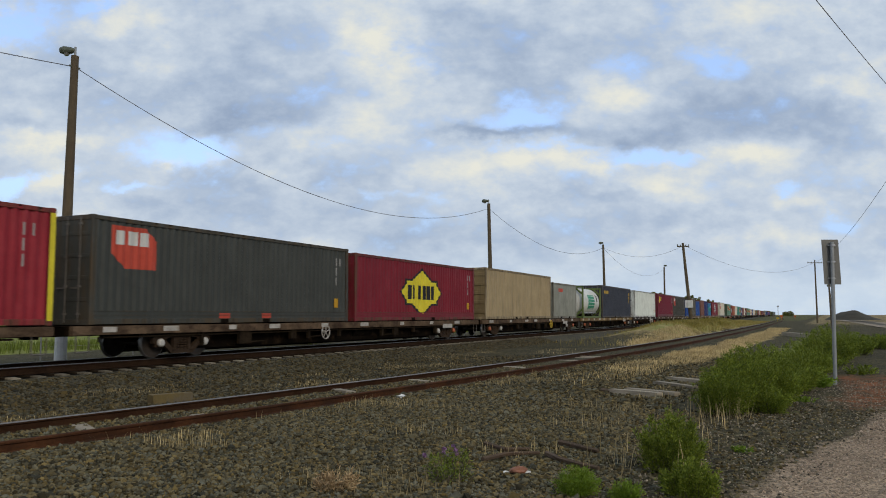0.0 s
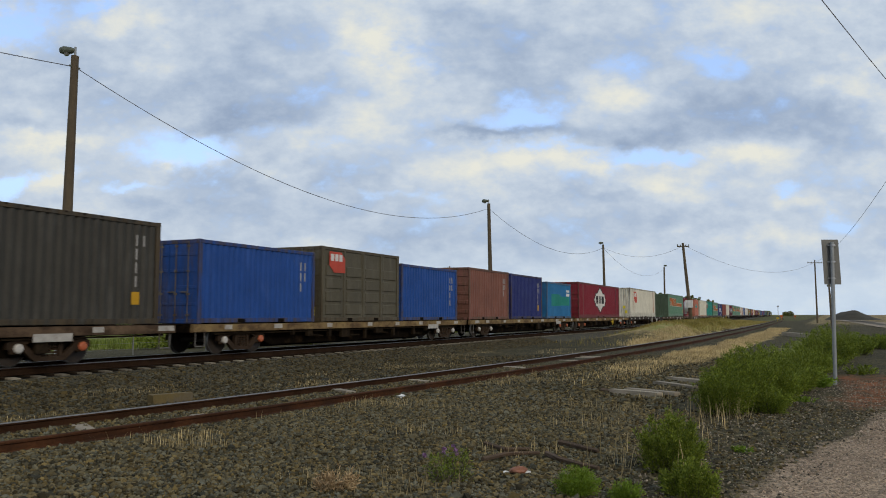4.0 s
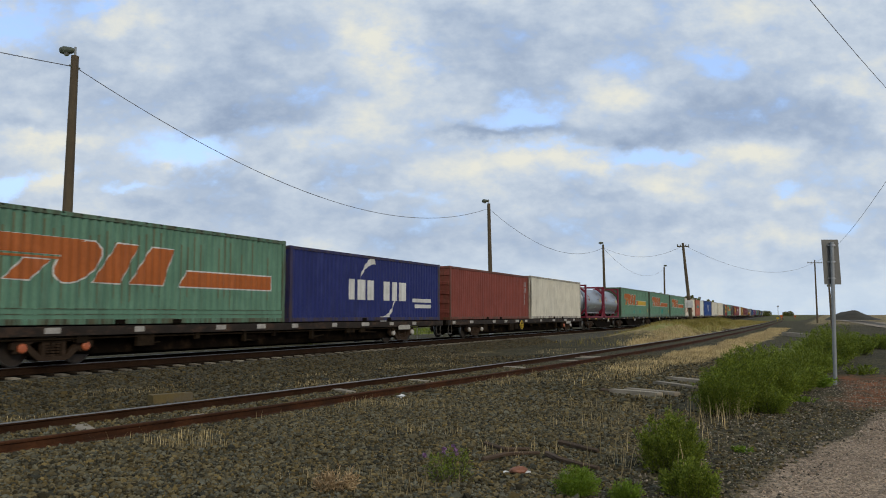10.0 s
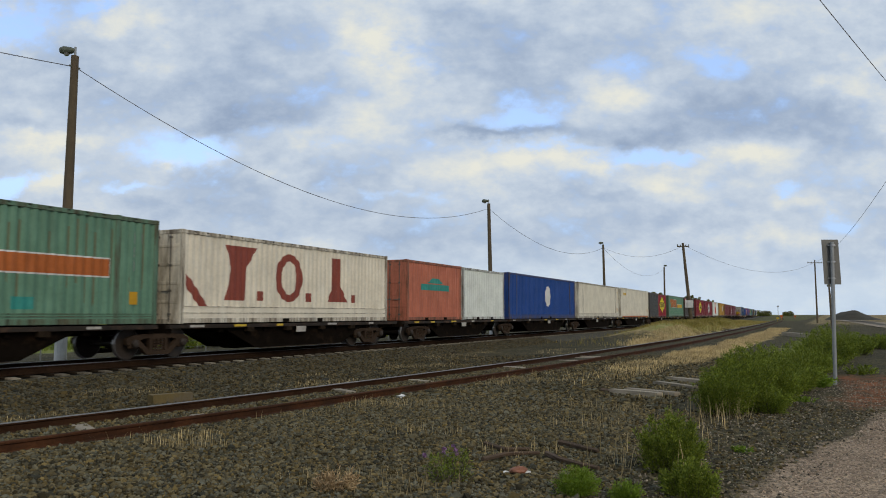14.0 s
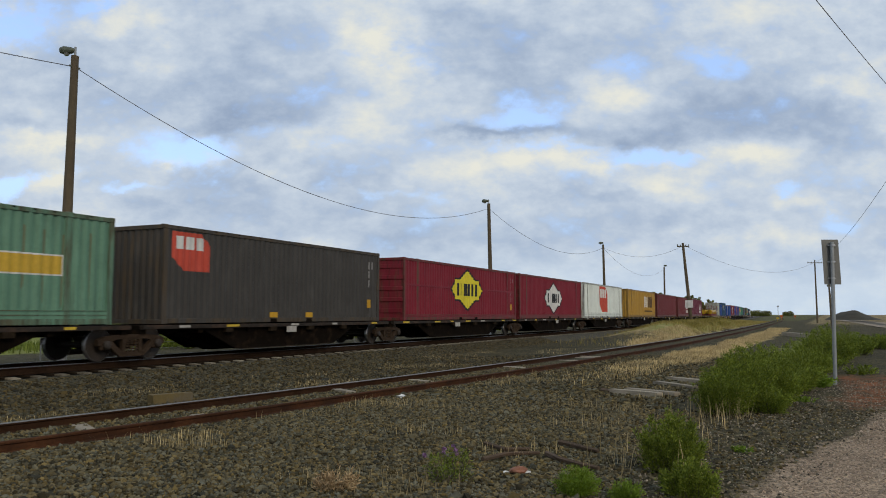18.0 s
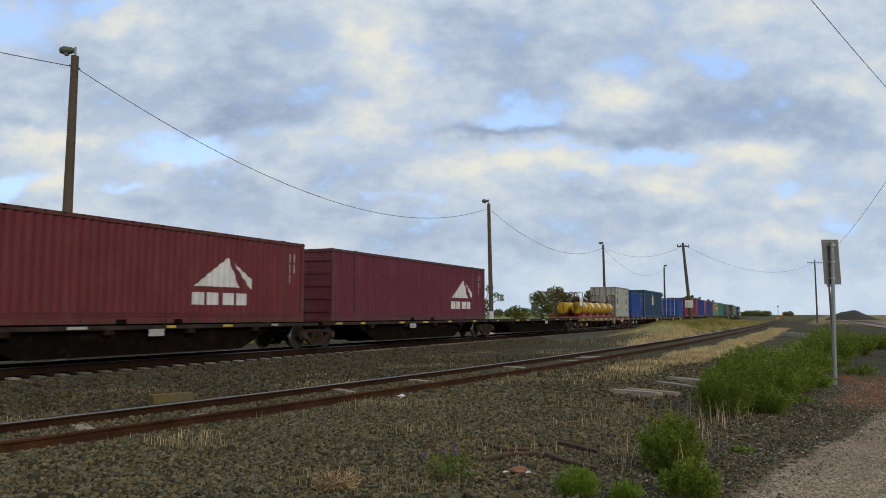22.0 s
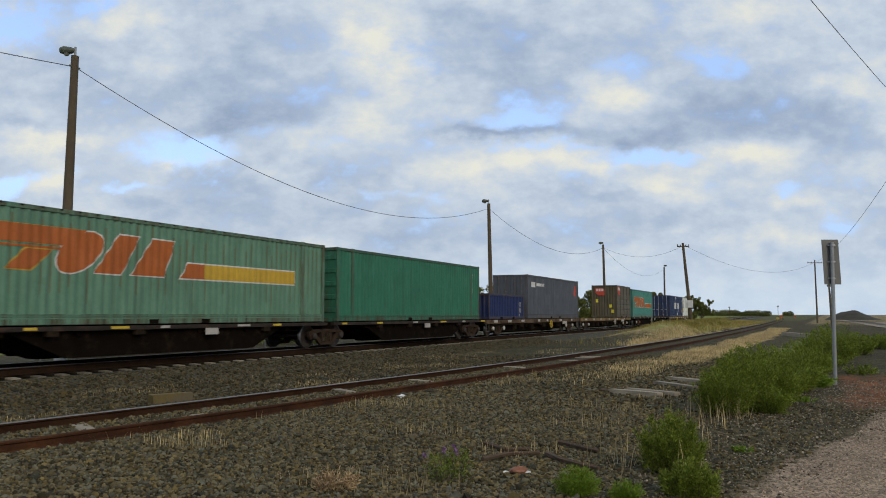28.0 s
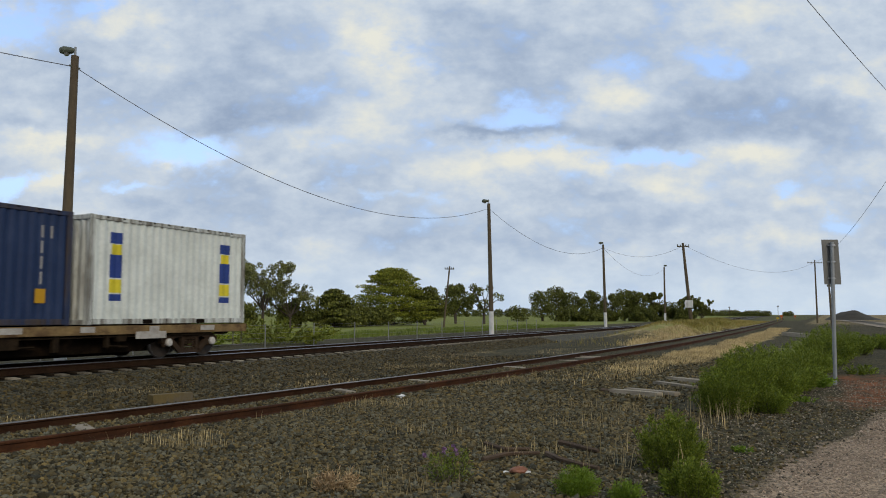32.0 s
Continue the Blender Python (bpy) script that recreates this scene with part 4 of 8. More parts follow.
def wagon(u0, u1, style="flat", sill=None, caps="w", brake=None, joints=(), marks=True, seed=0, label="", bog=()):
    """A container flat wagon from u0 to u1 along the train; bog are its end bogies, joints are the shared bogies of an articulated set."""
    rnd = random.Random(seed * 7 + 3)
    L, c = u1 - u0, (u0 + u1) / 2
    w = new("container_wagon")
    h = L / 2
    sill = sill or M_SILL
    tagged(w, label or "low container flat wagon with rusty steel underframe", "railway wagon", "wagons of the train")
    cuts = [-h] + [j - c for j in joints] + [h]
    for a, b in zip(cuts, cuts[1:]):
        a2, b2 = a + 0.22, b - 0.22
        for s in (-1, 1):
            y0, y1 = sorted((s * 1.13, s * 1.27))
            zt, zb = (0.97, 0.74) if style == "flat" else (0.97, 0.86)
            bm = boxed(a2, b2, y0, y1, zb, zt)
            box(bm, a2, b2, min(y0, y1) + 0.05, max(y0, y1) - 0.01, zb - 0.012, zb)
            part("side_sill", bm, sill, w)
        # fish-bellied centre beam
        d = 0.13
        e = 2.4
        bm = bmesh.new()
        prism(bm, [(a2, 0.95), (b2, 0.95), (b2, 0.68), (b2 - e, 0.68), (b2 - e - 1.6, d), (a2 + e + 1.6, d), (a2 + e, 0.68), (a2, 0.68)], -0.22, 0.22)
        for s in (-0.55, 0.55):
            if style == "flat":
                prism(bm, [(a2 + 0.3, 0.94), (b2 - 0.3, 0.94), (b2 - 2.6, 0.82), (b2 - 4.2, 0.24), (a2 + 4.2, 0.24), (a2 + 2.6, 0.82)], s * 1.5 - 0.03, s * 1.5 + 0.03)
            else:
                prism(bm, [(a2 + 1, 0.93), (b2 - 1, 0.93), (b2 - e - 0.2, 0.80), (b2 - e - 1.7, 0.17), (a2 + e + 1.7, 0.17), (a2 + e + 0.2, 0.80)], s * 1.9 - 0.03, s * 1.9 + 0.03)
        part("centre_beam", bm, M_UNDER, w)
        if style != "flat":
            xm = (a2 + b2) / 2 + rnd.uniform(-1.5, 1.5)
            part("number_board", boxed(xm - 0.28, xm + 0.28, -1.282, -1.262, 0.66, 0.86), M_WHITE, w, "dirty white number board")
            for q in range(4):
                x = a2 + 3.6 + (b2 - a2 - 7.2) * q / 3
                part("side_bracket", boxed(x - 0.16, x + 0.16, -1.26, -1.12, 0.72, 0.865), M_GEAR, w, "rusty brown side bracket")
            for s in (-1, 1):
                part("girder_flange", boxed(a2 + e + 2.0, b2 - e - 2.0, s * 1.045 - 0.09, s * 1.045 + 0.09, 0.15, 0.168), M_SILL_D, w)
        n = max(3, int((b2 - a2) / 2.2))
        for i in range(n + 1):
            x = a2 + 0.12 + (b2 - a2 - 0.24) * i / n
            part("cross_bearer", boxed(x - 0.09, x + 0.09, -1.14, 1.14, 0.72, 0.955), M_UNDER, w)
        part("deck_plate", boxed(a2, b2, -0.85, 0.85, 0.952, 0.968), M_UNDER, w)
        if marks:
            x = a2 + 0.4 + rnd.random()
            while x < b2 - 0.6:
                lw = rnd.choice((0.35, 0.45, 0.6))
                zt, zb = (0.945, 0.80) if style == "flat" else (0.955, 0.885)
                m = M_WHITE if rnd.random() < 0.45 or style == "flat" else M_YELLOW
                part("marking_plate", boxed(x, x + lw, -1.278, -1.2705, zb, zt), m, w, "worn white reflective plate")
                x += rnd.uniform(1.6, 3.4)
        if style == "flat":
            for q in range(9):
                x = a2 + 4.0 + (b2 - a2 - 8.0) * (q + rnd.uniform(0.1, 0.9)) / 9
                z, wd = rnd.uniform(0.30, 0.58), rnd.choice((0.05, 0.08, 0.16, 0.3))
                bm = boxed(x - wd, x + wd, -1.20, -1.08, z, 0.74)
                if q % 2:
                    tube(bm, (x, -1.10, z + 0.04), (x + rnd.uniform(0.6, 1.5), -1.02, z + rnd.uniform(-0.05, 0.12)), 0.028, n=5)
                part("brake_hanger", bm, M_GEAR, w, "rusty brown brake hanger")
            bm = bmesh.new()
            tube(bm, (a2 + 1.0, -1.16, 0.66), (b2 - 1.0, -1.16, 0.68), 0.026, n=6)
            part("brake_pipe", bm, M_GEAR, w)
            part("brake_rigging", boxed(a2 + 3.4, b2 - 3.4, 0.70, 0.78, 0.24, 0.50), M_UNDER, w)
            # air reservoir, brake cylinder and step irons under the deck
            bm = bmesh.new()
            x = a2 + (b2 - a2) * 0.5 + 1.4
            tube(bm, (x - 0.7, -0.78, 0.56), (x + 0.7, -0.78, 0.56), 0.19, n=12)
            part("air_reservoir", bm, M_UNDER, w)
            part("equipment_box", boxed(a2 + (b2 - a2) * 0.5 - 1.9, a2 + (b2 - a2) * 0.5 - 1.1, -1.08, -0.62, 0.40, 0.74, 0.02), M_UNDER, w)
            part("number_board", boxed(b2 - 4.6, b2 - 3.5, -1.275, -1.255, 0.60, 0.80), M_WHITE, w, "dirty white number board")
            for x in (a2 + 0.35, b2 - 0.35):
                bm = bmesh.new()
                for dx in (-0.2, 0.2):
                    tube(bm, (x + dx, -1.2, 0.74), (x + dx, -1.2, 0.28), 0.018, n=5)
                tube(bm, (x - 0.2, -1.2, 0.30), (x + 0.2, -1.2, 0.30), 0.02, n=5)
                part("step_iron", bm, M_BAR, w)
    if brake is not None:
        handbrake(w, brake - c, rnd.choice((M_YELLOW, M_WHITE)) if caps != "d" else M_WHITE)
    ends = [b - c for b in bog]
    for x in ends + [j - c for j in joints]:
        bogie(w, x, caps)
    for s in (-1, 1):
        bm = boxed(s * h - 0.12 if s > 0 else s * h - 0.02, s * h + 0.02 if s > 0 else s * h + 0.12, -0.16, 0.16, 0.62, 0.86)
        tube(bm, (s * (h - 0.05), 0, 0.74), (s * (h + 0.32), 0, 0.74), 0.09, n=8)
        part("coupler", bm, M_UNDER, w)
    MOVING.append((w, c))
    return w


# ---- containers ----
PITCH_W, DEPTH_W = 0.272, 0.040


def wave(x, L):
    """Corrugation: how far the side wall lies in from its outer plane, at x."""
    t = ((x + L / 2 - 0.16) / PITCH_W) % 1.0
    if t < 0.26:
        return 0.0
    if t < 0.5:
        return (t - 0.26) / 0.24
    if t < 0.76:
        return 1.0
    return (1.0 - t) / 0.24


def breaks(L):
    """Where the corrugated wall folds."""
    v, x = [], -L / 2 + 0.16
    while x < L / 2 - 0.16:
        for k in (0.0, 0.26, 0.5, 0.76):
            if x + k * PITCH_W < L / 2 - 0.16:
                v.append(x + k * PITCH_W)
        x += PITCH_W
    return v


LENGTH = {}
WID, BASE = 1.219, 0.99
FACE = -1.205        # the outer plane of the side walls


def decal(name, pieces, mat, parent, L, label="", lift=0.004, flat=False, face=FACE):
    """Painted shapes on the side wall that follow its folds: pieces are outlines of (x, z); each bar becomes a part."""
    if len(pieces) > 1 and name.endswith("_bars"):
        for q in pieces:
            ob = decal(name[:-1], [q], mat, parent, L, label[:-1] if label.endswith("s") else label, lift, flat, face)
        return ob
    bm = bmesh.new()
    for pts in pieces:
        bm.faces.new([bm.verts.new((x, 0, z)) for x, z in pts])
    if not flat:
        x0, x1 = min(v.co.x for v in bm.verts), max(v.co.x for v in bm.verts)
        for x in breaks(L):
            if x0 + 0.002 < x < x1 - 0.002:
                bmesh.ops.bisect_plane(bm, geom=bm.verts[:] + bm.edges[:] + bm.faces[:], plane_co=(x, 0, 0), plane_no=(1, 0, 0))
    for v in bm.verts:
        v.co.y = face - lift + (0.0 if flat else DEPTH_W * wave(v.co.x, L))
    me = bpy.data.meshes.new(name)
    bm.normal_update()
    bm.to_mesh(me)
    bm.free()
    if len(me.polygons) and me.polygons[0].normal.y > 0:
        me.flip_normals()
    return part(name, me, mat, parent, label)


def rect(x0, x1, z0, z1, slant=0.0):
    return [(x0, z0), (x1, z0), (x1 + slant, z1), (x0 + slant, z1)]


def container(u0, kind, H, mat, name="shipping_container", label="", ends="door", skirt=0.0, trim=None, endmat=None, smoothside=False, panels=0, barmat=None):
    """A box container whose leading end is at u0 along the train. kind: 20, 40, 48 or 53 ft, or a length in metres."""
    L = {20: 6.14, 40: 12.42, 48: 14.93, 50: 15.24, 53: 16.2}.get(kind, kind)
    h = L / 2
    z0, z1 = BASE, BASE + H
    t = new(name)
    tagged(t, label, "container", "containers on the train")
    trim = trim or worn(mat)
    endmat = endmat or grimed(mat)
    barmat = barmat or M_BAR
    zs0, zs1 = z0 + 0.16 + skirt, z1 - 0.11
    br = [-h + 0.15] + breaks(L) + [h - 0.15]
    for s in (-1, 1):
        verts, faces = [], []
        for x in br:
            d = 0.0 if smoothside else DEPTH_W * wave(x, L)
            if smoothside and panels:
                q = ((x + h) / (L / panels)) % 1.0
                d = 0.025 if 0.10 < q < 0.90 else 0.0
            for z in (zs0, zs1):
                verts.append((x, s * (-FACE - d), z))
        for i in range(len(br) - 1):
            q = (2 * i, 2 * i + 2, 2 * i + 3, 2 * i + 1)
            faces.append(q if s < 0 else q[::-1])
        part("side_wall", mesh_np("side_wall", verts, faces), mat, t)
        y0, y1 = sorted((s * WID, s * (WID - 0.06)))
        bm = boxed(-h + 0.12, h - 0.12, y0, y1, z0 + 0.02, z0 + 0.165, 0.008)
        part("bottom_rail", bm, trim, t)
        if skirt:
            bm = boxed(-h + 0.15, h - 0.15, min(y0, y1) + (0.008 if s < 0 else 0), max(y0, y1) - (0 if s < 0 else 0.008), z0 + 0.166, z0 + 0.17 + skirt)
            part("skirt_panel", bm, mat, t)
            for zz in (z0 + 0.17 + skirt, z0 + 0.17 + skirt * 0.45):
                part("skirt_lip", boxed(-h + 0.17, h - 0.17, min(y0, y1) - (0.006 if s < 0 else -0.02), max(y0, y1) + (0.006 if s > 0 else -0.02), zz - 0.012, zz + 0.012), trim, t)
        part("top_rail", boxed(-h + 0.12, h - 0.12, y0, y1, z1 - 0.12, z1 - 0.005, 0.008), trim, t)
        for e in (-1, 1):
            x0, x1 = sorted((e * h, e * (h - 0.16)))
            part("corner_post", boxed(x0, x1, y0, y1, z0 + 0.11, z1 - 0.11, 0.01), trim, t)
            for za, zb in ((z0, z0 + 0.118), (z1 - 0.118, z1 + 0.006)):
                part("corner_casting", boxed(x0 - 0.004, x1 + 0.004, min(y0, y1) - (0.004 if s < 0 else 0.10), max(y0, y1) + (0.10 if s < 0 else 0.004), za, zb, 0.012), trim, t)
        if L > 13.9 and not panels:
            # the lifting posts of a long box stand forty feet apart
            for x in (-6.06, 6.06):
                part("inner_post", boxed(x - 0.09, x + 0.09, min(y0, y1) + (0.006 if s < 0 else 0.0), max(y0, y1) - (0.0 if s < 0 else 0.006), z0 + 0.166, z1 - 0.121, 0.008), trim, t)
                part("post_casting", boxed(x - 0.10, x + 0.10, min(y0, y1) - (0.004 if s < 0 else 0.02), max(y0, y1) + (0.02 if s < 0 else 0.004), z1 - 0.118, z1 + 0.014, 0.01), trim, t)
    # forklift pockets
    if L < 13 or skirt:
        for x in (-1.05, 1.05):
            part("forklift_pocket", boxed(x - 0.18, x + 0.18, -WID - 0.004, -WID + 0.02, z0 + 0.025, z0 + 0.145), M_UNDER, t, "dark forklift pocket")
    # dark notches along the top rail, where the roof bows meet it
    if kind != 20 or H > 2.7:
        bm = bmesh.new()
        k = -h + 0.55
        while k < h - 0.4:
            box(bm, k - 0.035, k + 0.035, -WID - 0.003, -WID + 0.02, z1 - 0.055, z1 - 0.012)
            k += PITCH_W * 2
        part("notched_edge", bm, M_UNDER, t, "top edge with a row of dark notches")["kind"] = "stuff"
    # roof with shallow ribs
    verts, faces = [], []
    n = max(6, int(L / 0.5))
    for i in range(2 * n + 1):
        x = -h + 0.1 + (L - 0.2) * i / (2 * n)
        z = z1 - 0.02 - (0.02 if i % 2 else 0.0)
        verts += [(x, -WID + 0.05, z), (x, WID - 0.05, z)]
    for i in range(2 * n):
        faces.append((2 * i, 2 * i + 2, 2 * i + 3, 2 * i + 1))
    part("roof", mesh_np("roof", verts, faces), trim, t)
    part("floor", boxed(-h + 0.05, h - 0.05, -WID + 0.07, WID - 0.07, z0 + 0.02, z0 + 0.12), M_UNDER, t)
    # ends: the leading end shows
    for e in (-1, 1):
        xo = e * (h - 0.03)
        for za, zb, nm in ((z0 + 0.0, z0 + 0.14, "end_sill"), (z1 - 0.13, z1 - 0.004, "end_header")):
            part(nm, boxed(min(e * h, e * (h - 0.1)), max(e * h, e * (h - 0.1)), -WID + 0.06, WID - 0.06, za, zb, 0.008), trim, t)
        if e == -1 and ends == "door":
            for k in (-1, 1):
                y0, y1 = sorted((k * 0.012, k * (WID - 0.07)))
                bm = boxed(-h + 0.015, -h + 0.06, y0, y1, z0 + 0.14, z1 - 0.13)
                d = part("door", bm, endmat, t)
                for zf in (0.2, 0.42, 0.64, 0.86):
                    zc = z0 + 0.14 + (H - 0.27) * zf
                    part("door_rib", boxed(-h + 0.003, -h + 0.016, y0 + 0.05, y1 - 0.05, zc - 0.05, zc + 0.05, 0.006), endmat, d)
                for yy in (0.30, 0.80):
                    bm = bmesh.new()
                    tube(bm, (-h - 0.012, k * yy, z0 + 0.06), (-h - 0.012, k * yy, z1 - 0.05), 0.019, n=6)
                    for zc in (0.1, 0.35, 0.62, 0.92):
                        box(bm, -h - 0.03, -h + 0.016, k * yy - 0.05, k * yy + 0.05, z0 + H * zc - 0.03, z0 + H * zc + 0.03)
                    part("locking_bar", bm, barmat or endmat, d, "door locking bar")
                    part("bar_handle", boxed(-h - 0.035, -h - 0.012, min(k * yy, k * yy + 0.3), max(k * yy, k * yy + 0.3), z0 + 0.95, z0 + 0.985), barmat or endmat, d)
        elif ends == "ribbed" and e == -1:
            bm = boxed(-h + 0.04, -h + 0.07, -WID + 0.07, WID - 0.07, z0 + 0.14, z1 - 0.13)
            part("end_wall", bm, endmat, t)
            for i in range(5):
                zc = z0 + 0.45 + (H - 0.85) * i / 4
                part("end_rib", boxed(-h + 0.004, -h + 0.041, -WID + 0.09, WID - 0.09, zc - 0.10, zc + 0.10, 0.02), endmat, t)
        else:
            verts, faces = [], []
            m = 36
            for i in range(m + 1):
                y = (-WID + 0.06) + (2 * WID - 0.12) * i / m
                xx = e * (h - 0.02 - (0.045 if (i % 4) in (2, 3) else 0.0))
                verts += [(xx, y, z0 + 0.13), (xx, y, z1 - 0.12)]
            for i in range(m):
                q = (2 * i, 2 * i + 2, 2 * i + 3, 2 * i + 1)
                faces.append(q if e > 0 else q[::-1])
            part("end_wall", mesh_np("end_wall", verts, faces), endmat, t)
    MOVING.append((t, u0 + h))
    LENGTH[t] = (L, H)
    return t


# ---- shapes painted on the containers ----
M_D_WHITE = paint("decal_white", (0.66, 0.65, 0.61), 0.35, 0.3)
M_D_RED = paint("decal_red", (0.52, 0.075, 0.045), 0.2, 0.15)
M_D_YELLOW = paint("decal_yellow", (0.72, 0.60, 0.04), 0.3, 0.2)
M_D_BLACK = paint("decal_black", (0.022, 0.022, 0.024), 0.1, 0.1)
M_D_ORANGE = paint("decal_orange", (0.42, 0.120, 0.03), 0.5, 0.3)
M_D_AMBER = paint("decal_amber", (0.56, 0.36, 0.045), 0.5, 0.3)
M_D_MAROON = paint("decal_maroon", (0.25, 0.062, 0.042), 0.4, 0.2)
M_D_TEAL = paint("decal_teal", (0.04, 0.26, 0.22), 0.3, 0.2)
M_D_BLUE = paint("decal_blue", (0.03, 0.06, 0.24), 0.2, 0.1)
M_D_GREYBLUE = paint("decal_grey_blue", (0.16, 0.18, 0.24), 0.2, 0.1)
M_D_SALMON = paint("decal_salmon", (0.55, 0.36, 0.22), 0.4, 0.2)
M_D_FAINT = paint("decal_faint", (0.30, 0.29, 0.28), 0.4, 0.3)
M_D_PLATE = paint("decal_plate", (0.55, 0.30, 0.02), 0.3, 0.2)
M_D_GREEN = paint("decal_green", (0.02, 0.26, 0.15), 0.2, 0.1)


def star(cx, cz, g):
    """An eight-cornered emblem, 4.3 m long: a block with a point on each side; g widens it all round."""
    rw, rh, px, pz, a, b = 1.60 + g, 0.52 + g, 2.08 + 1.6 * g, 1.04 + 1.4 * g, 1.02 + g, 0.36 + g
    return [rect(cx - rw, cx + rw, cz - rh, cz + rh), [(cx - a, cz + rh), (cx + a, cz + rh), (cx, cz + pz)], [(cx - a, cz - rh), (cx, cz - pz), (cx + a, cz - rh)],
            [(cx - rw, cz - b), (cx - rw, cz + b), (cx - px, cz)], [(cx + rw, cz - b), (cx + px, cz), (cx + rw, cz + b)]]


def star_logo(t, cx, cz, mat):
    L, H = LENGTH[t]
    decal("emblem_border", star(cx, cz, 0.09), M_D_BLACK, t, L, "black emblem border", 0.004)
    decal("emblem", star(cx, cz, 0.0), mat, t, L, "star-shaped emblem", 0.008)
    for i in range(6):
        x = cx - 1.42 + i * 0.48
        decal("lettering_bar", [rect(x, x + (0.14 if i == 1 else 0.34), cz - 0.33, cz + 0.33)], M_D_BLACK, t, L, "black bar", 0.012)


def badge(t, x, z, k=1.07, proud=0.0):
    """Orange-red badge with cut corners and pale bars."""
    L, H = LENGTH[t]
    decal("badge", [[(x, z), (x + 1.1 * k, z), (x + 1.5 * k, z - 0.32 * k), (x + 1.5 * k, z - 1.08 * k), (x + 0.45 * k, z - 1.08 * k), (x, z - 0.72 * k)]], M_D_RED, t, L, "orange-red badge with cut corners", 0.004 + proud, proud > 0)
    for i in range(3):
        decal("lettering_bar", [rect(x + (0.12 + i * 0.40) * k, x + (0.42 + i * 0.40) * k, z - 0.48 * k, z - 0.12 * k)], M_D_WHITE, t, L, "white bar", 0.008 + proud, proud > 0)


def end_badge(t):
    """The same badge on the leading end wall."""
    L, H = LENGTH[t]
    x, z = -L / 2 - 0.006, BASE + H - 0.25
    bm = bmesh.new()
    bm.faces.new([bm.verts.new((x, y, zz)) for y, zz in ((0.85, z), (0.20, z), (-0.05, z - 0.2), (-0.05, z - 0.72), (0.55, z - 0.72), (0.85, z - 0.45))])
    part("badge", bm, M_D_RED, t, "orange-red badge with cut corners")
    for i in range(3):
        y = 0.78 - i * 0.26
        part("lettering_bar", boxed(x - 0.003, x - 0.001, y - 0.18, y, z - 0.32, z - 0.08), M_D_WHITE, t, "white bar")
    for y, zz in ((0.7, z - 1.1), (-0.6, z - 1.6), (-0.8, z - 2.1)):
        part("hazard_plate", boxed(x - 0.003, x, y - 0.12, y + 0.12, zz - 0.3, zz), M_D_YELLOW, t, "yellow plate")


def slant_logo(t, x, z, end, amber=False):
    """Slanted orange shapes, 6.1 m long, over a height z, with a long bar behind them that stops at end."""
    L, H = LENGTH[t]
    rust_folds(t, M_FOLD_STAIN, 0.55, int(x * 100 + L * 10))
    z += BASE
    disc = [(2.68 + 0.62 * math.cos(a * math.tau / 18) + 0.34 * math.sin(a * math.tau / 18), 0.53 + 0.55 * math.sin(a * math.tau / 18)) for a in range(18)]
    shapes = [[(0.0, 0.66), (0.42, 1.10), (2.85, 1.10), (2.45, 0.66)], [(-0.02, 0.55), (0.04, 0.61), (2.2, 0.61), (2.15, 0.55)], [(0.62, 0.02), (1.30, 0.02), (1.85, 0.52), (1.14, 0.52)], disc,
              [(3.12, 0.02), (4.02, 0.02), (4.62, 1.08), (3.90, 1.08)], [(4.35, 0.02), (5.55, 0.02), (5.95, 1.06), (5.10, 1.06)]]
    g = 0.03
    for k, q in enumerate(shapes):
        lift = 0.004 + 0.0015 * k
        cx, cz = sum(p[0] for p in q) / len(q), sum(p[1] for p in q) / len(q)
        far = [math.hypot(a - cx, b - cz) for a, b in q]
        decal("emblem_edge", [[(x + a + (a - cx) / f * g * 1.5, z + b + (b - cz) / f * g * 1.5) for (a, b), f in zip(q, far)]], M_D_AMBER if amber and k < 3 else M_D_WHITE, t, L, "pale outline of slanted shape", lift)
        decal("emblem_shape", [[(x + a, z + b) for a, b in q]], M_D_ORANGE, t, L, "slanted orange shape", lift + 0.009)
    a = x + 6.22
    decal("tail_bar", [[(a - 0.06, z - 0.03), (a + 0.28, z + 0.50), (end + 0.04, z + 0.50), (end + 0.04, z - 0.03)]], M_D_WHITE, t, L, "pale outline of long bar", 0.004)
    decal("tail_bar", [[(a, z + 0.01), (a + 0.30, z + 0.46), (a + 1.0, z + 0.46), (a + 1.0, z + 0.01)]], M_D_ORANGE, t, L, "orange bar", 0.010)
    decal("tail_bar", [rect(a + 1.0, end, z + 0.01, z + 0.46)], M_D_AMBER if amber else M_D_ORANGE, t, L, "long bar", 0.010)


M_FOLD_RUST = paint("fold_rust", (0.115, 0.066, 0.034), 0.6, 0.5)
M_FOLD_STAIN = paint("fold_stain", (0.150, 0.165, 0.092), 0.6, 0.6)


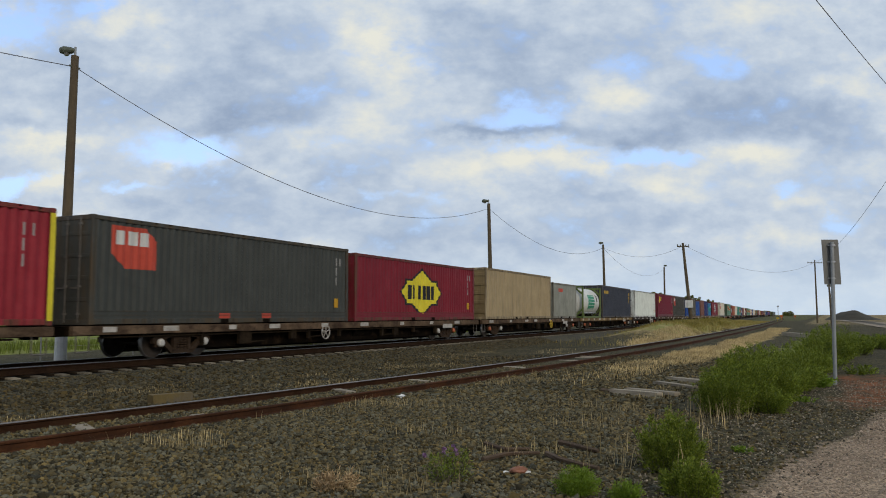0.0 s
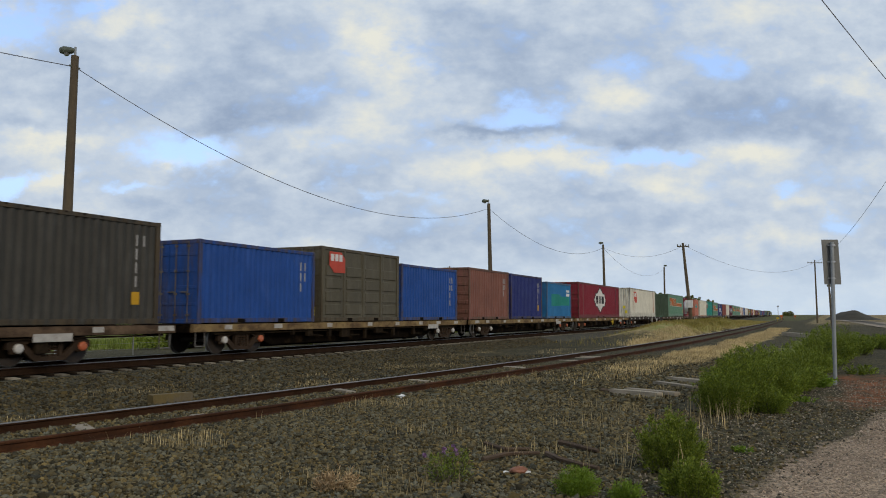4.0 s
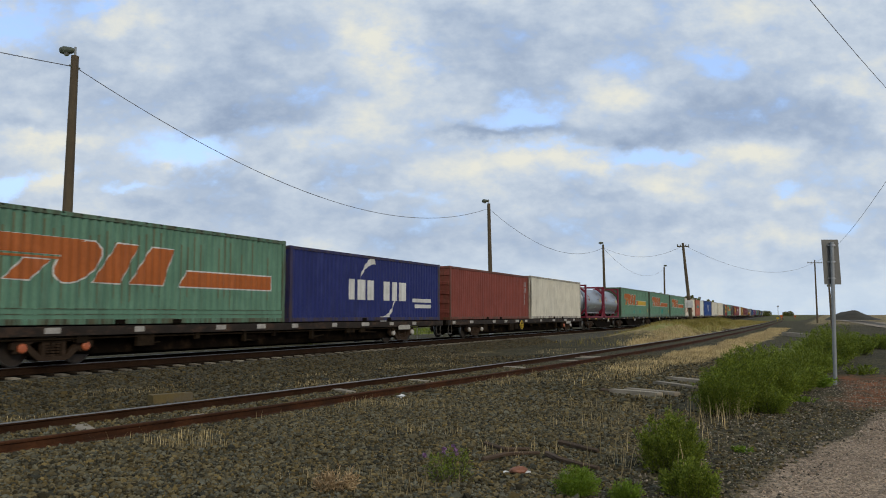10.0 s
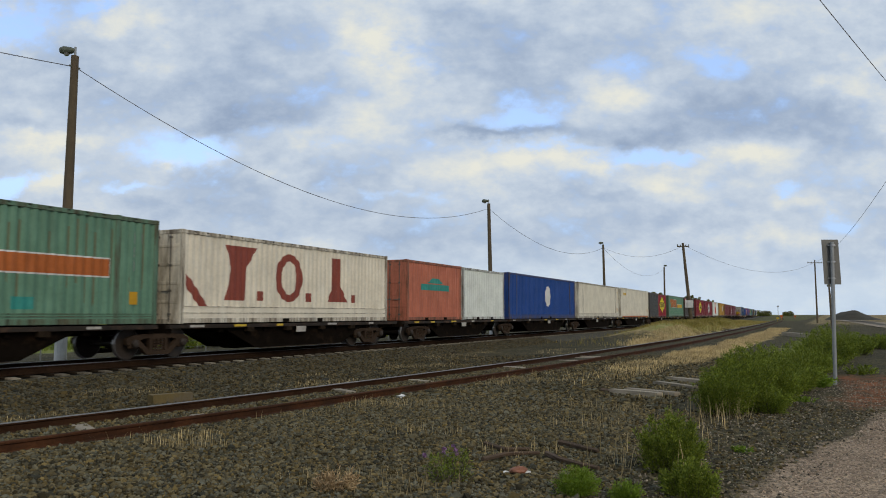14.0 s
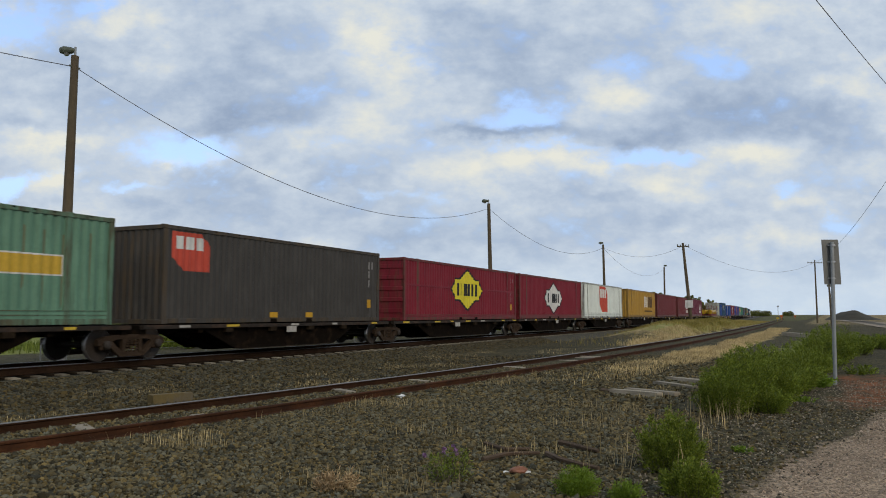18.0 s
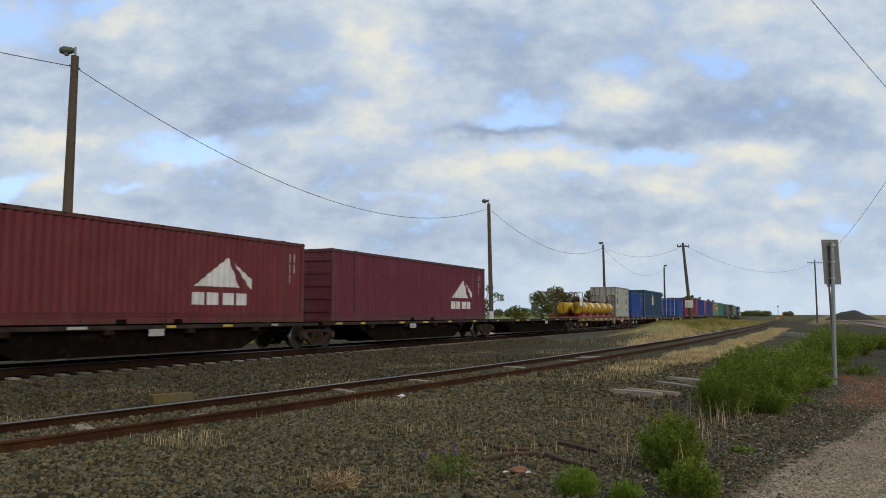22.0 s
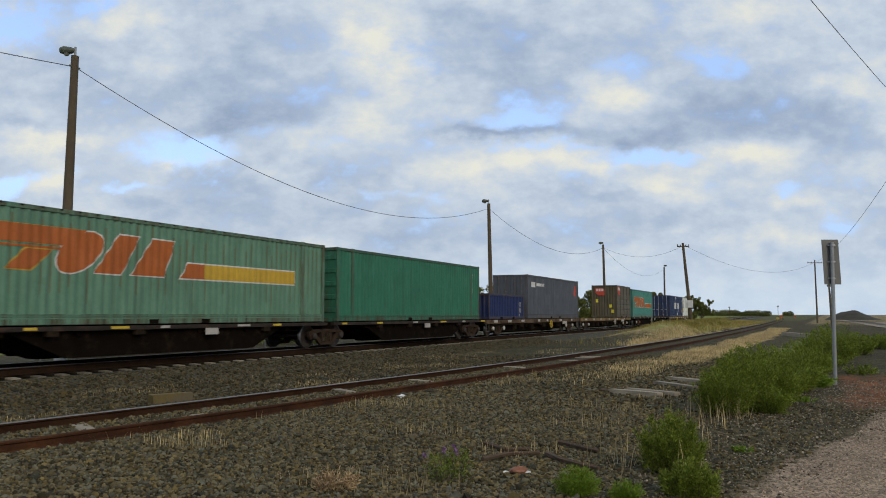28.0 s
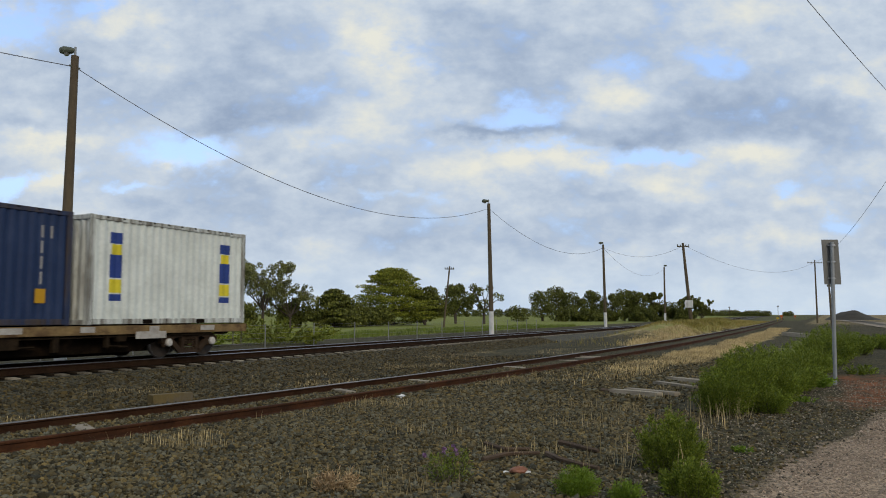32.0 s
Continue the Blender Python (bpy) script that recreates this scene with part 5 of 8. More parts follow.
def rust_folds(t, mat, share, seed):
    """Stains that have run down inside the folds of the side wall, uneven in length."""
    L, H = LENGTH[t]
    r = random.Random(seed)
    verts, faces = [], []
    x, y = -L / 2 + 0.16, FACE + DEPTH_W - 0.003
    while x < L / 2 - 0.45:
        if r.random() < share:
            za, zb = BASE + r.uniform(0.42, 0.42 + 1.6 * (1 - share)), BASE + H - r.uniform(0.13, 0.13 + 1.2 * (1 - share))
            a, b, w = x + 0.51 * PITCH_W, x + 0.75 * PITCH_W, r.uniform(0.0, 0.03)
            n = len(verts)
            verts += [(a + w, y, za), (b - w, y, za + r.uniform(-0.1, 0.15)), (b, y, zb), (a, y, zb)]
            faces.append((n, n + 1, n + 2, n + 3))
        x += PITCH_W
    part("rust_stain", mesh_np("rust_stain", verts, faces), mat, t, "rust run down in the folds")["kind"] = "stuff"


def touch_up(t, pieces):
    """Rolled-on patches of fresher paint."""
    for x0, x1, za, zb in pieces:
        decal("paint_patch", [rect(x0, x1, BASE + za, BASE + zb)], M_D_TEAL, t, LENGTH[t][0], "fresh teal paint patch", 0.0035)


def crescent_logo(t, cx, cz, k):
    L, H = LENGTH[t]
    bars = []
    for i, wd in enumerate((0.5, 0.62, 0.55, 0.0, 0.5, 0.5, 0.62)):
        if wd:
            x = cx + (-2.05 + i * 0.62) * k
            bars.append(rect(x, x + wd * k * 0.86, cz - 0.36 * k, cz + 0.36 * k))
    decal("lettering_bars", bars, M_D_WHITE, t, L, "white bars", 0.006)
    for a0, a1, r in ((100, 165, 1.0), (280, 345, 1.0)):
        q = []
        for i in range(8):
            a = radians(a0 + (a1 - a0) * i / 8)
            b = radians(a0 + (a1 - a0) * (i + 1) / 8)
            wa, wb = (0.30 * (1 - i / 8), 0.30 * (1 - (i + 1) / 8)) if a0 < 200 else (0.30 * (1 - i / 8), 0.30 * (1 - (i + 1) / 8))
            R = 1.35 * k
            q.append([(cx + math.cos(a) * R, cz + math.sin(a) * R * 0.95), (cx + math.cos(a) * (R - wa * k - 0.02), cz + math.sin(a) * (R - wa * k - 0.02) * 0.95),
                      (cx + math.cos(b) * (R - wb * k - 0.02), cz + math.sin(b) * (R - wb * k - 0.02) * 0.95), (cx + math.cos(b) * R, cz + math.sin(b) * R * 0.95)])
        decal("crescent", q, M_D_WHITE, t, L, "white crescent", 0.006)


def small_marks(t, seed, col=None, plate=True):
    """Number bars near the trailing top corner and a yellow height plate, as on most boxes."""
    L, H = LENGTH[t]
    r = random.Random(seed)
    x, z = L / 2 - 0.85, BASE + H - 0.42
    for dx, n in ((0.0, r.randint(3, 4)), (0.26, r.randint(1, 2))):
        for i in range(n):
            decal("number_bar", [rect(x + dx - 0.022, x + dx + 0.022, z - 0.38 * i - 0.30, z - 0.38 * i)], col or M_D_FAINT, t, L, "thin pale bar", 0.005)
    if plate:
        decal("height_plate", [rect(L / 2 - 1.0, L / 2 - 0.72, BASE + 0.55, BASE + 0.90)], M_D_PLATE, t, L, "amber plate", 0.006, flat=True)


def panel_ribs(t, mat):
    """Raised frame of a panelled side: four bays, each with pressed panels one above the other."""
    L, H = LENGTH[t]
    for i in range(5):
        x = -L / 2 + 0.14 + (L - 0.28) * i / 4
        part("side_rib", boxed(x - 0.07, x + 0.07, FACE - 0.03, FACE + 0.05, BASE + 0.16, BASE + H - 0.1, 0.015), mat, t)
    for i in range(4):
        x0 = -L / 2 + 0.14 + (L - 0.28) * i / 4
        for z in (0.62, 1.12, 1.62, 2.12):
            part("pressed_panel", boxed(x0 + 0.16, x0 + (L - 0.28) / 4 - 0.16, FACE - 0.012, FACE + 0.03, BASE + z - 0.34, BASE + z + 0.06, 0.02), mat, t)


def side_label(t, x):
    """Tall blue and yellow strip label."""
    L, H = LENGTH[t]
    z = BASE + H - 0.42
    decal("strip_label", [rect(x, x + 0.42, z - 0.30, z), rect(x, x + 0.42, z - 1.22, z - 0.60)], M_D_BLUE, t, L, "blue strip label", 0.005)
    decal("strip_label_mark", [rect(x + 0.04, x + 0.38, z - 0.60, z - 0.32), rect(x, x + 0.42, z - 1.62, z - 1.26)], M_D_YELLOW, t, L, "yellow strip label", 0.006)
    decal("strip_label_base", [rect(x, x + 0.42, z - 1.84, z - 1.66)], M_D_BLUE, t, L, "blue strip label", 0.005)


# ---- the train, from its leading boxes to its end ----
def tank_container(u0, H, frame_mat, tank_mat, label, panel=None, shiny=0):
    """A tank in a 20 ft frame."""
    L, R = 6.058, 1.19
    h = L / 2
    z0, z1, zc = BASE, BASE + H, BASE + 0.13 + R
    t = tagged(new("tank_container"), label, "container", "containers on the train")
    LENGTH[t] = (L, H)
    bm = bmesh.new()
    n, prof = 28, [(-h + 0.05, 0.02), (-h + 0.07, 0.45), (-h + 0.13, 0.80), (-h + 0.24, 1.04), (-h + 0.38, 1.15), (-h + 0.52, R), (h - 0.52, R), (h - 0.38, 1.15), (h - 0.24, 1.04), (h - 0.13, 0.80), (h - 0.07, 0.45), (h - 0.05, 0.02)]
    rings = [[bm.verts.new((x, r * math.cos(i * math.tau / n), zc + r * math.sin(i * math.tau / n))) for i in range(n)] for x, r in prof]
    for p, q in zip(rings, rings[1:]):
        for i in range(n):
            bm.faces.new((p[i], p[(i + 1) % n], q[(i + 1) % n], q[i]))
    part("tank", bm, tank_mat, t, smooth=True)
    for x in (-1.5, 0.0, 1.5):
        bm = bmesh.new()
        prism(bm, [(x - 0.16, z0 + 0.12), (x + 0.16, z0 + 0.12), (x + 0.16, z0 + 0.55), (x - 0.16, z0 + 0.55)], -0.7, 0.7)
        part("saddle", bm, M_UNDER, t)
    bm = bmesh.new()
    tube(bm, (0, 0, zc + R - 0.05), (0, 0, zc + R + 0.12), 0.26, n=12)
    box(bm, -0.9, 0.9, -0.3, 0.3, zc + R + 0.0, zc + R + 0.03)
    part("manhole", bm, M_STEEL, t)
    bm = bmesh.new()
    tube(bm, (-h + 1.0, -0.95, z0 + 0.42), (h - 0.8, -0.95, z0 + 0.42), 0.05, n=7)
    part("pipe", bm, M_STEEL, t)
    for s in (-1, 1):
        y0, y1 = sorted((s * WID, s * (WID - 0.13)))
        part("bottom_rail", boxed(-h, h, y0, y1, z0, z0 + 0.15, 0.01), frame_mat, t)
        for e in (-1, 1):
            x0, x1 = sorted((e * h, e * (h - 0.17)))
            part("corner_post", boxed(x0, x1, y0, y1, z0, z1, 0.01), frame_mat, t)
            bm = bmesh.new()
            tube(bm, (e * (h - 0.08), s * 1.16, z0 + 0.55), (e * (h - 0.50), s * 1.16, z0 + 0.12), 0.07, n=6)
            part("strut", bm, frame_mat, t)
            bm = bmesh.new()
            tube(bm, (e * (h - 0.08), s * 1.12, z1 - 0.62), (e * (h - 0.08), s * 0.50, z1 - 0.08), 0.09, n=6)
            tube(bm, (e * (h - 0.08), s * 1.12, z0 + 0.72), (e * (h - 0.08), s * 0.50, z0 + 0.12), 0.09, n=6)
            part("gusset", bm, frame_mat, t)
    for e in (-1, 1):
        x0, x1 = sorted((e * h, e * (h - 0.13)))
        part("end_header", boxed(x0, x1, -WID, WID, z1 - 0.13, z1, 0.01), frame_mat, t)
        part("end_sill", boxed(x0, x1, -WID, WID, z0, z0 + 0.14, 0.01), frame_mat, t)
    if panel:
        bm = bmesh.new()
        for a0 in range(5):
            a, b = radians(150 + a0 * 12), radians(162 + a0 * 12)
            q = [bm.verts.new((x, (R + 0.004) * math.cos(v), zc + (R + 0.004) * math.sin(v))) for x, v in ((-1.2, a), (0.9, a), (0.9, b), (-1.2, b))]
            bm.faces.new(q)
        part("panel", bm, panel, t, "green panel")
    bm = bmesh.new()
    for x, a0, w, k in ((0.9, 166, 0.7, 1), (1.0, 172, 0.3, 1), (-2.3, 196, 0.6, 4), (0.2, 203, 0.28, 1)) if not panel else ((1.5, 150, 0.35, 6),):
        for i in range(k):
            a, b = radians(a0 + i * 5), radians(a0 + i * 5 + 3.5)
            bm.faces.new([bm.verts.new((x + dx, (R + 0.005) * math.cos(v), zc + (R + 0.005) * math.sin(v))) for dx, v in ((0, a), (w, a), (w, b), (0, b))])
    part("markings", bm, M_D_GREYBLUE if not panel else M_UNDER, t, "small dark marks")
    if not panel:
        for mk, cx, zz, rr, mt, lf in (("emblem", -h + 1.15, 0.34, 0.24, M_D_MAROON, 0.006), ("emblem_mark", -h + 1.13, 0.34, 0.12, M_D_WHITE, 0.010), ("hazard_plate", 1.95, 0.16, 0.15, M_D_YELLOW, 0.006), ("hazard_mark", 0.3, -0.42, 0.10, M_D_WHITE, 0.006)):
            bm = bmesh.new()
            vs = []
            for i in range(14):
                x, z = cx + rr * math.cos(i * math.tau / 14), zz + rr * math.sin(i * math.tau / 14)
                vs.append(bm.verts.new((x, -math.sqrt((R + lf) ** 2 - z * z), zc + z)))
            mid = bm.verts.new((cx, -math.sqrt((R + lf) ** 2 - zz * zz), zc + zz))
            for i in range(14):
                bm.faces.new((mid, vs[i], vs[(i + 1) % 14]))
            part(mk, bm, mt, t, {"emblem": "round maroon emblem", "hazard_plate": "yellow plate"}.get(mk, "small white mark"))
    MOVING.append((t, u0 + h))
    return t


PALE = ("white", "cream", "beige", "pgrey", "grey", "toll", "toll_end", "end_grime", "fcl", "slate")
P = {n: paint(n + "_paint", tuple(v * (1.0 if n in PALE else 0.82) for v in c), d, r) for n, c, d, r in (
    ("red", (0.36, 0.032, 0.045), 0.4, 0.3), ("charcoal", (0.070, 0.074, 0.066), 0.25, 0.1), ("crimson", (0.24, 0.020, 0.034), 0.35, 0.15),
    ("beige", (0.375, 0.290, 0.165), 0.6, 0.45), ("grey", (0.27, 0.275, 0.235), 0.7, 0.3), ("navy_grey", (0.050, 0.055, 0.075), 0.5, 0.2),
    ("white", (0.70, 0.735, 0.68), 0.06, 0.2), ("plum", (0.200, 0.018, 0.038), 0.3, 0.1), ("iron", (0.065, 0.060, 0.049), 0.5, 0.2),
    ("blue", (0.022, 0.085, 0.33), 0.3, 0.15), ("olive", (0.118, 0.102, 0.066), 0.6, 0.3), ("brown", (0.25, 0.105, 0.075), 0.6, 0.3),
    ("navy", (0.028, 0.038, 0.17), 0.4, 0.2), ("sky", (0.030, 0.19, 0.42), 0.6, 0.25), ("cream", (0.66, 0.62, 0.51), 0.4, 0.4),
    ("toll", (0.128, 0.252, 0.168), 0.65, 0.62), ("toll_new", (0.085, 0.30, 0.245), 0.35, 0.15), ("teal", (0.025, 0.275, 0.225), 0.4, 0.15),
    ("salmon", (0.58, 0.19, 0.115), 0.7, 0.3), ("rust_red", (0.275, 0.072, 0.052), 0.4, 0.2), ("royal", (0.020, 0.075, 0.30), 0.4, 0.15),
    ("slate", (0.072, 0.074, 0.074), 0.6, 0.6), ("mustard", (0.50, 0.285, 0.045), 0.6, 0.35), ("maroon", (0.185, 0.036, 0.040), 0.45, 0.3),
    ("violet", (0.165, 0.032, 0.055), 0.5, 0.35), ("pgrey", (0.37, 0.38, 0.33), 0.5, 0.3), ("petrol", (0.022, 0.072, 0.135), 0.45, 0.2),
    ("ultra", (0.030, 0.040, 0.235), 0.3, 0.1), ("green", (0.045, 0.205, 0.125), 0.5, 0.3), ("steel_blue", (0.108, 0.122, 0.145), 0.7, 0.3),
    ("cobalt", (0.019, 0.033, 0.115), 0.45, 0.25), ("orange", (0.56, 0.175, 0.055), 0.3, 0.15), ("lime", (0.14, 0.185, 0.055), 0.4, 0.2),
    ("fcl", (0.76, 0.69, 0.55), 0.3, 0.4), ("graphite", (0.068, 0.062, 0.055), 0.4, 0.2), ("end_grime", (0.235, 0.170, 0.080), 0.95, 0.75), ("toll_end", (0.070, 0.100, 0.060), 0.9, 0.85), ("tank_red", (0.22, 0.025, 0.045), 0.3, 0.1), ("cma", (0.026, 0.048, 0.120), 0.35, 0.2), ("drum", (0.60, 0.36, 0.02), 0.5, 0.35))}
M_TANKW = material("white_tank", (0.64, 0.63, 0.58), 0.4, 0.0, 0.15, 1.5, stain=(0.3, 0.27, 0.22), stain_amt=0.3, stain_scale=(1, 1, 1))
M_TANKS = material("steel_tank", (0.34, 0.365, 0.39), 0.36, 0.6, 0.2, 1.2, stain=(0.24, 0.26, 0.28), stain_amt=0.45, stain_scale=(0.6, 3, 1))


def make_train():
    W = wagon
    W(-13.3, 13.55, sill=M_SILL, caps="w", seed=1, brake=5.0, bog=(-9.1, 9.35))
    t = container(0.9, 40, 2.896, P["red"], label="red corrugated steel container with yellow end post on a flat wagon")
    small_marks(t, 1, plate=False)
    L = LENGTH[t][0]
    decal("yellow_post", [rect(L / 2 - 0.16, L / 2 - 0.005, BASE + 0.12, BASE + 2.78)], M_D_YELLOW, t, L, "yellow corner post", 0.018, flat=True)
    W(13.65, 40.45, sill=M_SILL, caps="w", seed=2, brake=25.06, bog=(17.86, 36.26))
    t = container(14.4, 40, 2.896, P["charcoal"], label="charcoal steel container with orange-red badge on a flat wagon", skirt=0.2)
    badge(t, -5.55, BASE + 2.68)
    small_marks(t, 2)
    decal("pocket_patch", [rect(-1.30, -0.80, BASE + 0.03, BASE + 0.32), rect(0.80, 1.30, BASE + 0.03, BASE + 0.32)], M_D_RED, t, LENGTH[t][0], "red pocket surround", 0.012, flat=True)
    t = container(27.35, 40, 2.80, P["crimson"], label="crimson steel container with yellow star emblem", skirt=0.2)
    star_logo(t, -0.1, BASE + 1.32, M_D_YELLOW)
    small_marks(t, 3)
    W(40.55, 61.55, sill=M_SILL, caps="w", seed=3, brake=53.46, bog=(43.14, 58.93))
    container(41.45, 40, 2.97, P["beige"], label="faded beige steel container with rust stains", ends="ribbed", endmat=P["end_grime"])
    t = container(54.5, 20, 2.591, P["grey"], label="weathered light grey twenty foot container", ends="ribbed")
    decal("lettering_bars", [rect(-1.75 + i * 0.3, -1.52 + i * 0.3, BASE + 1.95, BASE + 2.2) for i in range(4)], M_D_RED, t, LENGTH[t][0], "red bars")
    W(61.65, 82.6, sill=M_SILL_T, caps="o", seed=4, bog=(64.28, 80.04))
    tank_container(62.75, 2.591, P["lime"], M_TANKW, "white tank with green panel in a lime green frame", M_D_GREEN)
    t = container(69.4, 40, 2.896, P["navy_grey"], label="dark navy grey steel container with worn marks")
    small_marks(t, 4, M_D_AMBER, False)
    decal("lettering_bars", [rect(-5.3 + i * 0.42, -4.97 + i * 0.42, BASE + 2.18, BASE + 2.45) for i in range(4)], M_D_AMBER, t, LENGTH[t][0], "faded amber bars")
    W(82.7, 98.2, sill=M_SILL_D, caps="w", seed=5, brake=92.54, bog=(84.8, 95.78))
    t = container(84.2, 12.75, 2.85, P["white"], label="clean white steel container with white doors")
    small_marks(t, 5, M_D_GREYBLUE)
    W(98.3, 125.0, sill=M_SILL, caps="o", seed=6, brake=111.0, bog=(102.47, 120.8))
    t = container(98.8, 12.7, 2.896, P["plum"], label="plum red container with round yellow emblem", skirt=0.16)
    decal("emblem", [[(-4.9 + 0.42 * math.cos(a * math.tau / 14), BASE + 2.12 + 0.42 * math.sin(a * math.tau / 14)) for a in range(14)]], M_D_YELLOW, t, LENGTH[t][0], "round yellow emblem")
    decal("lettering_bars", [rect(-4.5, -3.3, BASE + 2.3, BASE + 2.42), rect(-4.5, -3.6, BASE + 2.05, BASE + 2.17)], M_D_YELLOW, t, LENGTH[t][0], "yellow bars")
    small_marks(t, 6)
    t = container(111.75, 40, 2.896, P["iron"], label="dark grey steel container with orange-red badge")
    badge(t, -5.3, BASE + 2.66)
    small_marks(t, 7)
    W(125.3, 146.2, sill=M_SILL_T, caps="w", seed=7, bog=(127.95, 143.6))
    t = container(125.75, 20, 2.591, P["blue"], label="bright blue twenty foot container")
    small_marks(t, 8, plate=False)
    t = container(132.35, 20, 2.896, P["olive"], label="dark olive panelled twenty foot container with badge", smoothside=True, panels=4)
    badge(t, -2.6, BASE + 2.72, 0.75, 0.032)
    end_badge(t)
    panel_ribs(t, P["olive"])
    t = container(138.75, 20, 2.591, P["blue"], label="bright blue twenty foot container")
    small_marks(t, 9, plate=False)
    W(146.3, 167.2, sill=M_SILL_T, caps="o", seed=8, bog=(148.95, 164.63))
    t = container(146.5, 20, 2.85, P["brown"], label="faded brown twenty foot container", ends="ribbed")
    small_marks(t, 10, plate=False)
    t = container(153.1, 20, 2.82, P["navy"], label="navy blue twenty foot container")
    small_marks(t, 11)
    t = container(160.4, 20, 2.591, P["sky"], label="patched light blue open container under a tarpaulin")
    decal("paint_patch", [rect(-1.9, 0.3, BASE + 0.9, BASE + 1.75), rect(0.3, 2.6, BASE + 0.95, BASE + 1.6)], P["teal"], t, LENGTH[t][0], "fresh paint patch")
    decal("number_bars", [rect(1.9, 2.6, BASE + 1.95, BASE + 2.12), rect(1.9, 2.75, BASE + 1.65, BASE + 1.85)], M_D_WHITE, t, LENGTH[t][0], "white bars")
    W(167.3, 188.1, sill=M_SILL_T, caps="o", seed=9, brake=180.1, bog=(169.91, 185.46))
    t = container(168.75, 48, 2.896, P["crimson"], label="crimson steel container with white star emblem", ends="ribbed", skirt=0.1)
    star_logo(t, -0.2, BASE + 1.56, M_D_WHITE)
    W(188.2, 209.1, sill=M_SILL_D, caps="w", seed=10, brake=201.08, bog=(190.83, 206.47))
    t = container(189.0, 15.3, 3.06, P["cream"], label="cream steel container with two red badges", skirt=0.3, ends="wall")
    end_badge(t)
    badge(t, -5.35, BASE + 2.7)
    decal("red_stripe", [rect(-5.6, -5.4, BASE + 0.2, BASE + 2.8), rect(6.2, 6.45, BASE + 0.2, BASE + 2.94)], M_D_ORANGE, t, LENGTH[t][0], "thin orange stripe")
    W(209.2, 230.1, sill=M_SILL, caps="o", seed=11, brake=222.05, bog=(211.79, 227.43))
    t = container(214.6, 15.1, 3.04, P["toll"], endmat=P["toll_end"], label="weathered green container with slanted orange emblem", skirt=0.22, ends="wall")
    slant_logo(t, -6.15, 1.43, 5.75)
    small_marks(t, 12)
    W(230.2, 251.0, sill=M_SILL, caps="o", seed=12, brake=243.03, bog=(232.78, 248.26))
    tank_container(231.0, 2.896, P["tank_red"], M_TANKS, "grey steel tank in a dark red frame")
    t = container(244.3, 20, 2.85, P["salmon"], label="faded salmon red twenty foot container")
    decal("emblem", [rect(-1.6, 1.5, BASE + 1.45, BASE + 1.75), [(-0.9, BASE + 1.8), (0.9, BASE + 1.8), (0.3, BASE + 2.05), (-0.4, BASE + 2.05)]], M_D_TEAL, t, LENGTH[t][0], "teal bars")
    W(251.2, 277.7, sill=M_SILL, caps="w", seed=13, bog=(255.36, 273.49))
    t = container(252.2, 40, 2.85, P["cream"], label="worn cream white container with faint marks", ends="ribbed")
    decal("lower_stripe", [rect(-5.95, 5.95, BASE + 0.03, BASE + 0.13)], M_D_ORANGE, t, LENGTH[t][0], "orange lower edge", 0.02, flat=True)
    decal("faded_mark", [rect(-5.6, -4.2, BASE + 2.25, BASE + 2.5)], M_D_SALMON, t, LENGTH[t][0], "faded salmon mark")
    t = container(264.75, 40, 2.87, P["teal"], label="teal green container with pale red badge", skirt=0.12)
    badge(t, -5.7, BASE + 2.66)
    W(277.8, 304.3, sill=M_SILL_D, caps="w", seed=14, marks=True, bog=(281.99, 300.12))
    t = container(278.75, 40, 2.87, P["toll"], endmat=P["toll_end"], label="weathered green container with slanted orange emblem", skirt=0.25)
    slant_logo(t, -5.1, 1.10, 5.4)
    t = container(291.45, 40, 2.75, P["navy"], label="navy blue container with white bars and crescents")
    crescent_logo(t, 0.1, BASE + 1.3, 1.15)
    decal("lettering_bars", [rect(3.3, 5.3, BASE + 0.85, BASE + 1.02), rect(3.5, 5.3, BASE + 0.58, BASE + 0.75)], M_D_WHITE, t, LENGTH[t][0], "small white bars")
    W(304.5, 330.9, sill=M_SILL_D, caps="w", seed=15, brake=315.7, bog=(308.64, 326.73))
    t = container(305.1, 40, 2.78, P["rust_red"], label="rust red steel container", ends="ribbed")
    small_marks(t, 16, plate=False)
    container(318.0, 40, 2.85, P["cream"], label="worn cream white container with rust streaks", ends="ribbed")
    S48 = "five unit articulated container wagon with shared bogies"
    W(331.4, 406.7, "well", M_SILL_D, "d", joints=(345.1, 361.0, 376.9, 392.8), seed=16, label=S48, bog=(333.2, 404.4))
    tank_container(332.2, 2.75, P["tank_red"], M_TANKS, "grey steel tank in a dark red frame")
    tank_container(338.6, 2.75, P["tank_red"], M_TANKS, "grey steel tank in a dark red frame with pipes")
    for u, am, x in ((345.75, True, -6.06), (361.7, False, -6.08), (377.6, False, -6.08)):
        t = container(u, 15.0, 2.95, P["toll"], endmat=P["toll_end"], label="weathered green container with slanted orange emblem", skirt=0.12, ends="wall" if am else "ribbed")
        slant_logo(t, x, 1.28, x + 11.88, am)
        small_marks(t, int(u))
        touch_up(t, {345.75: [(-1.3, -0.6, 0.45, 0.72), (2.1, 2.7, 0.5, 0.75)], 361.7: [(0.9, 2.15, 0.42, 1.0), (6.35, 6.5, 1.2, 1.5)]}.get(u, [(-6.6, -6.3, 1.0, 1.4), (3.0, 3.6, 0.4, 0.7)]))
    t = container(393.5, 40, 2.82, P["fcl"], label="cream container with large maroon shapes", skirt=0.35)
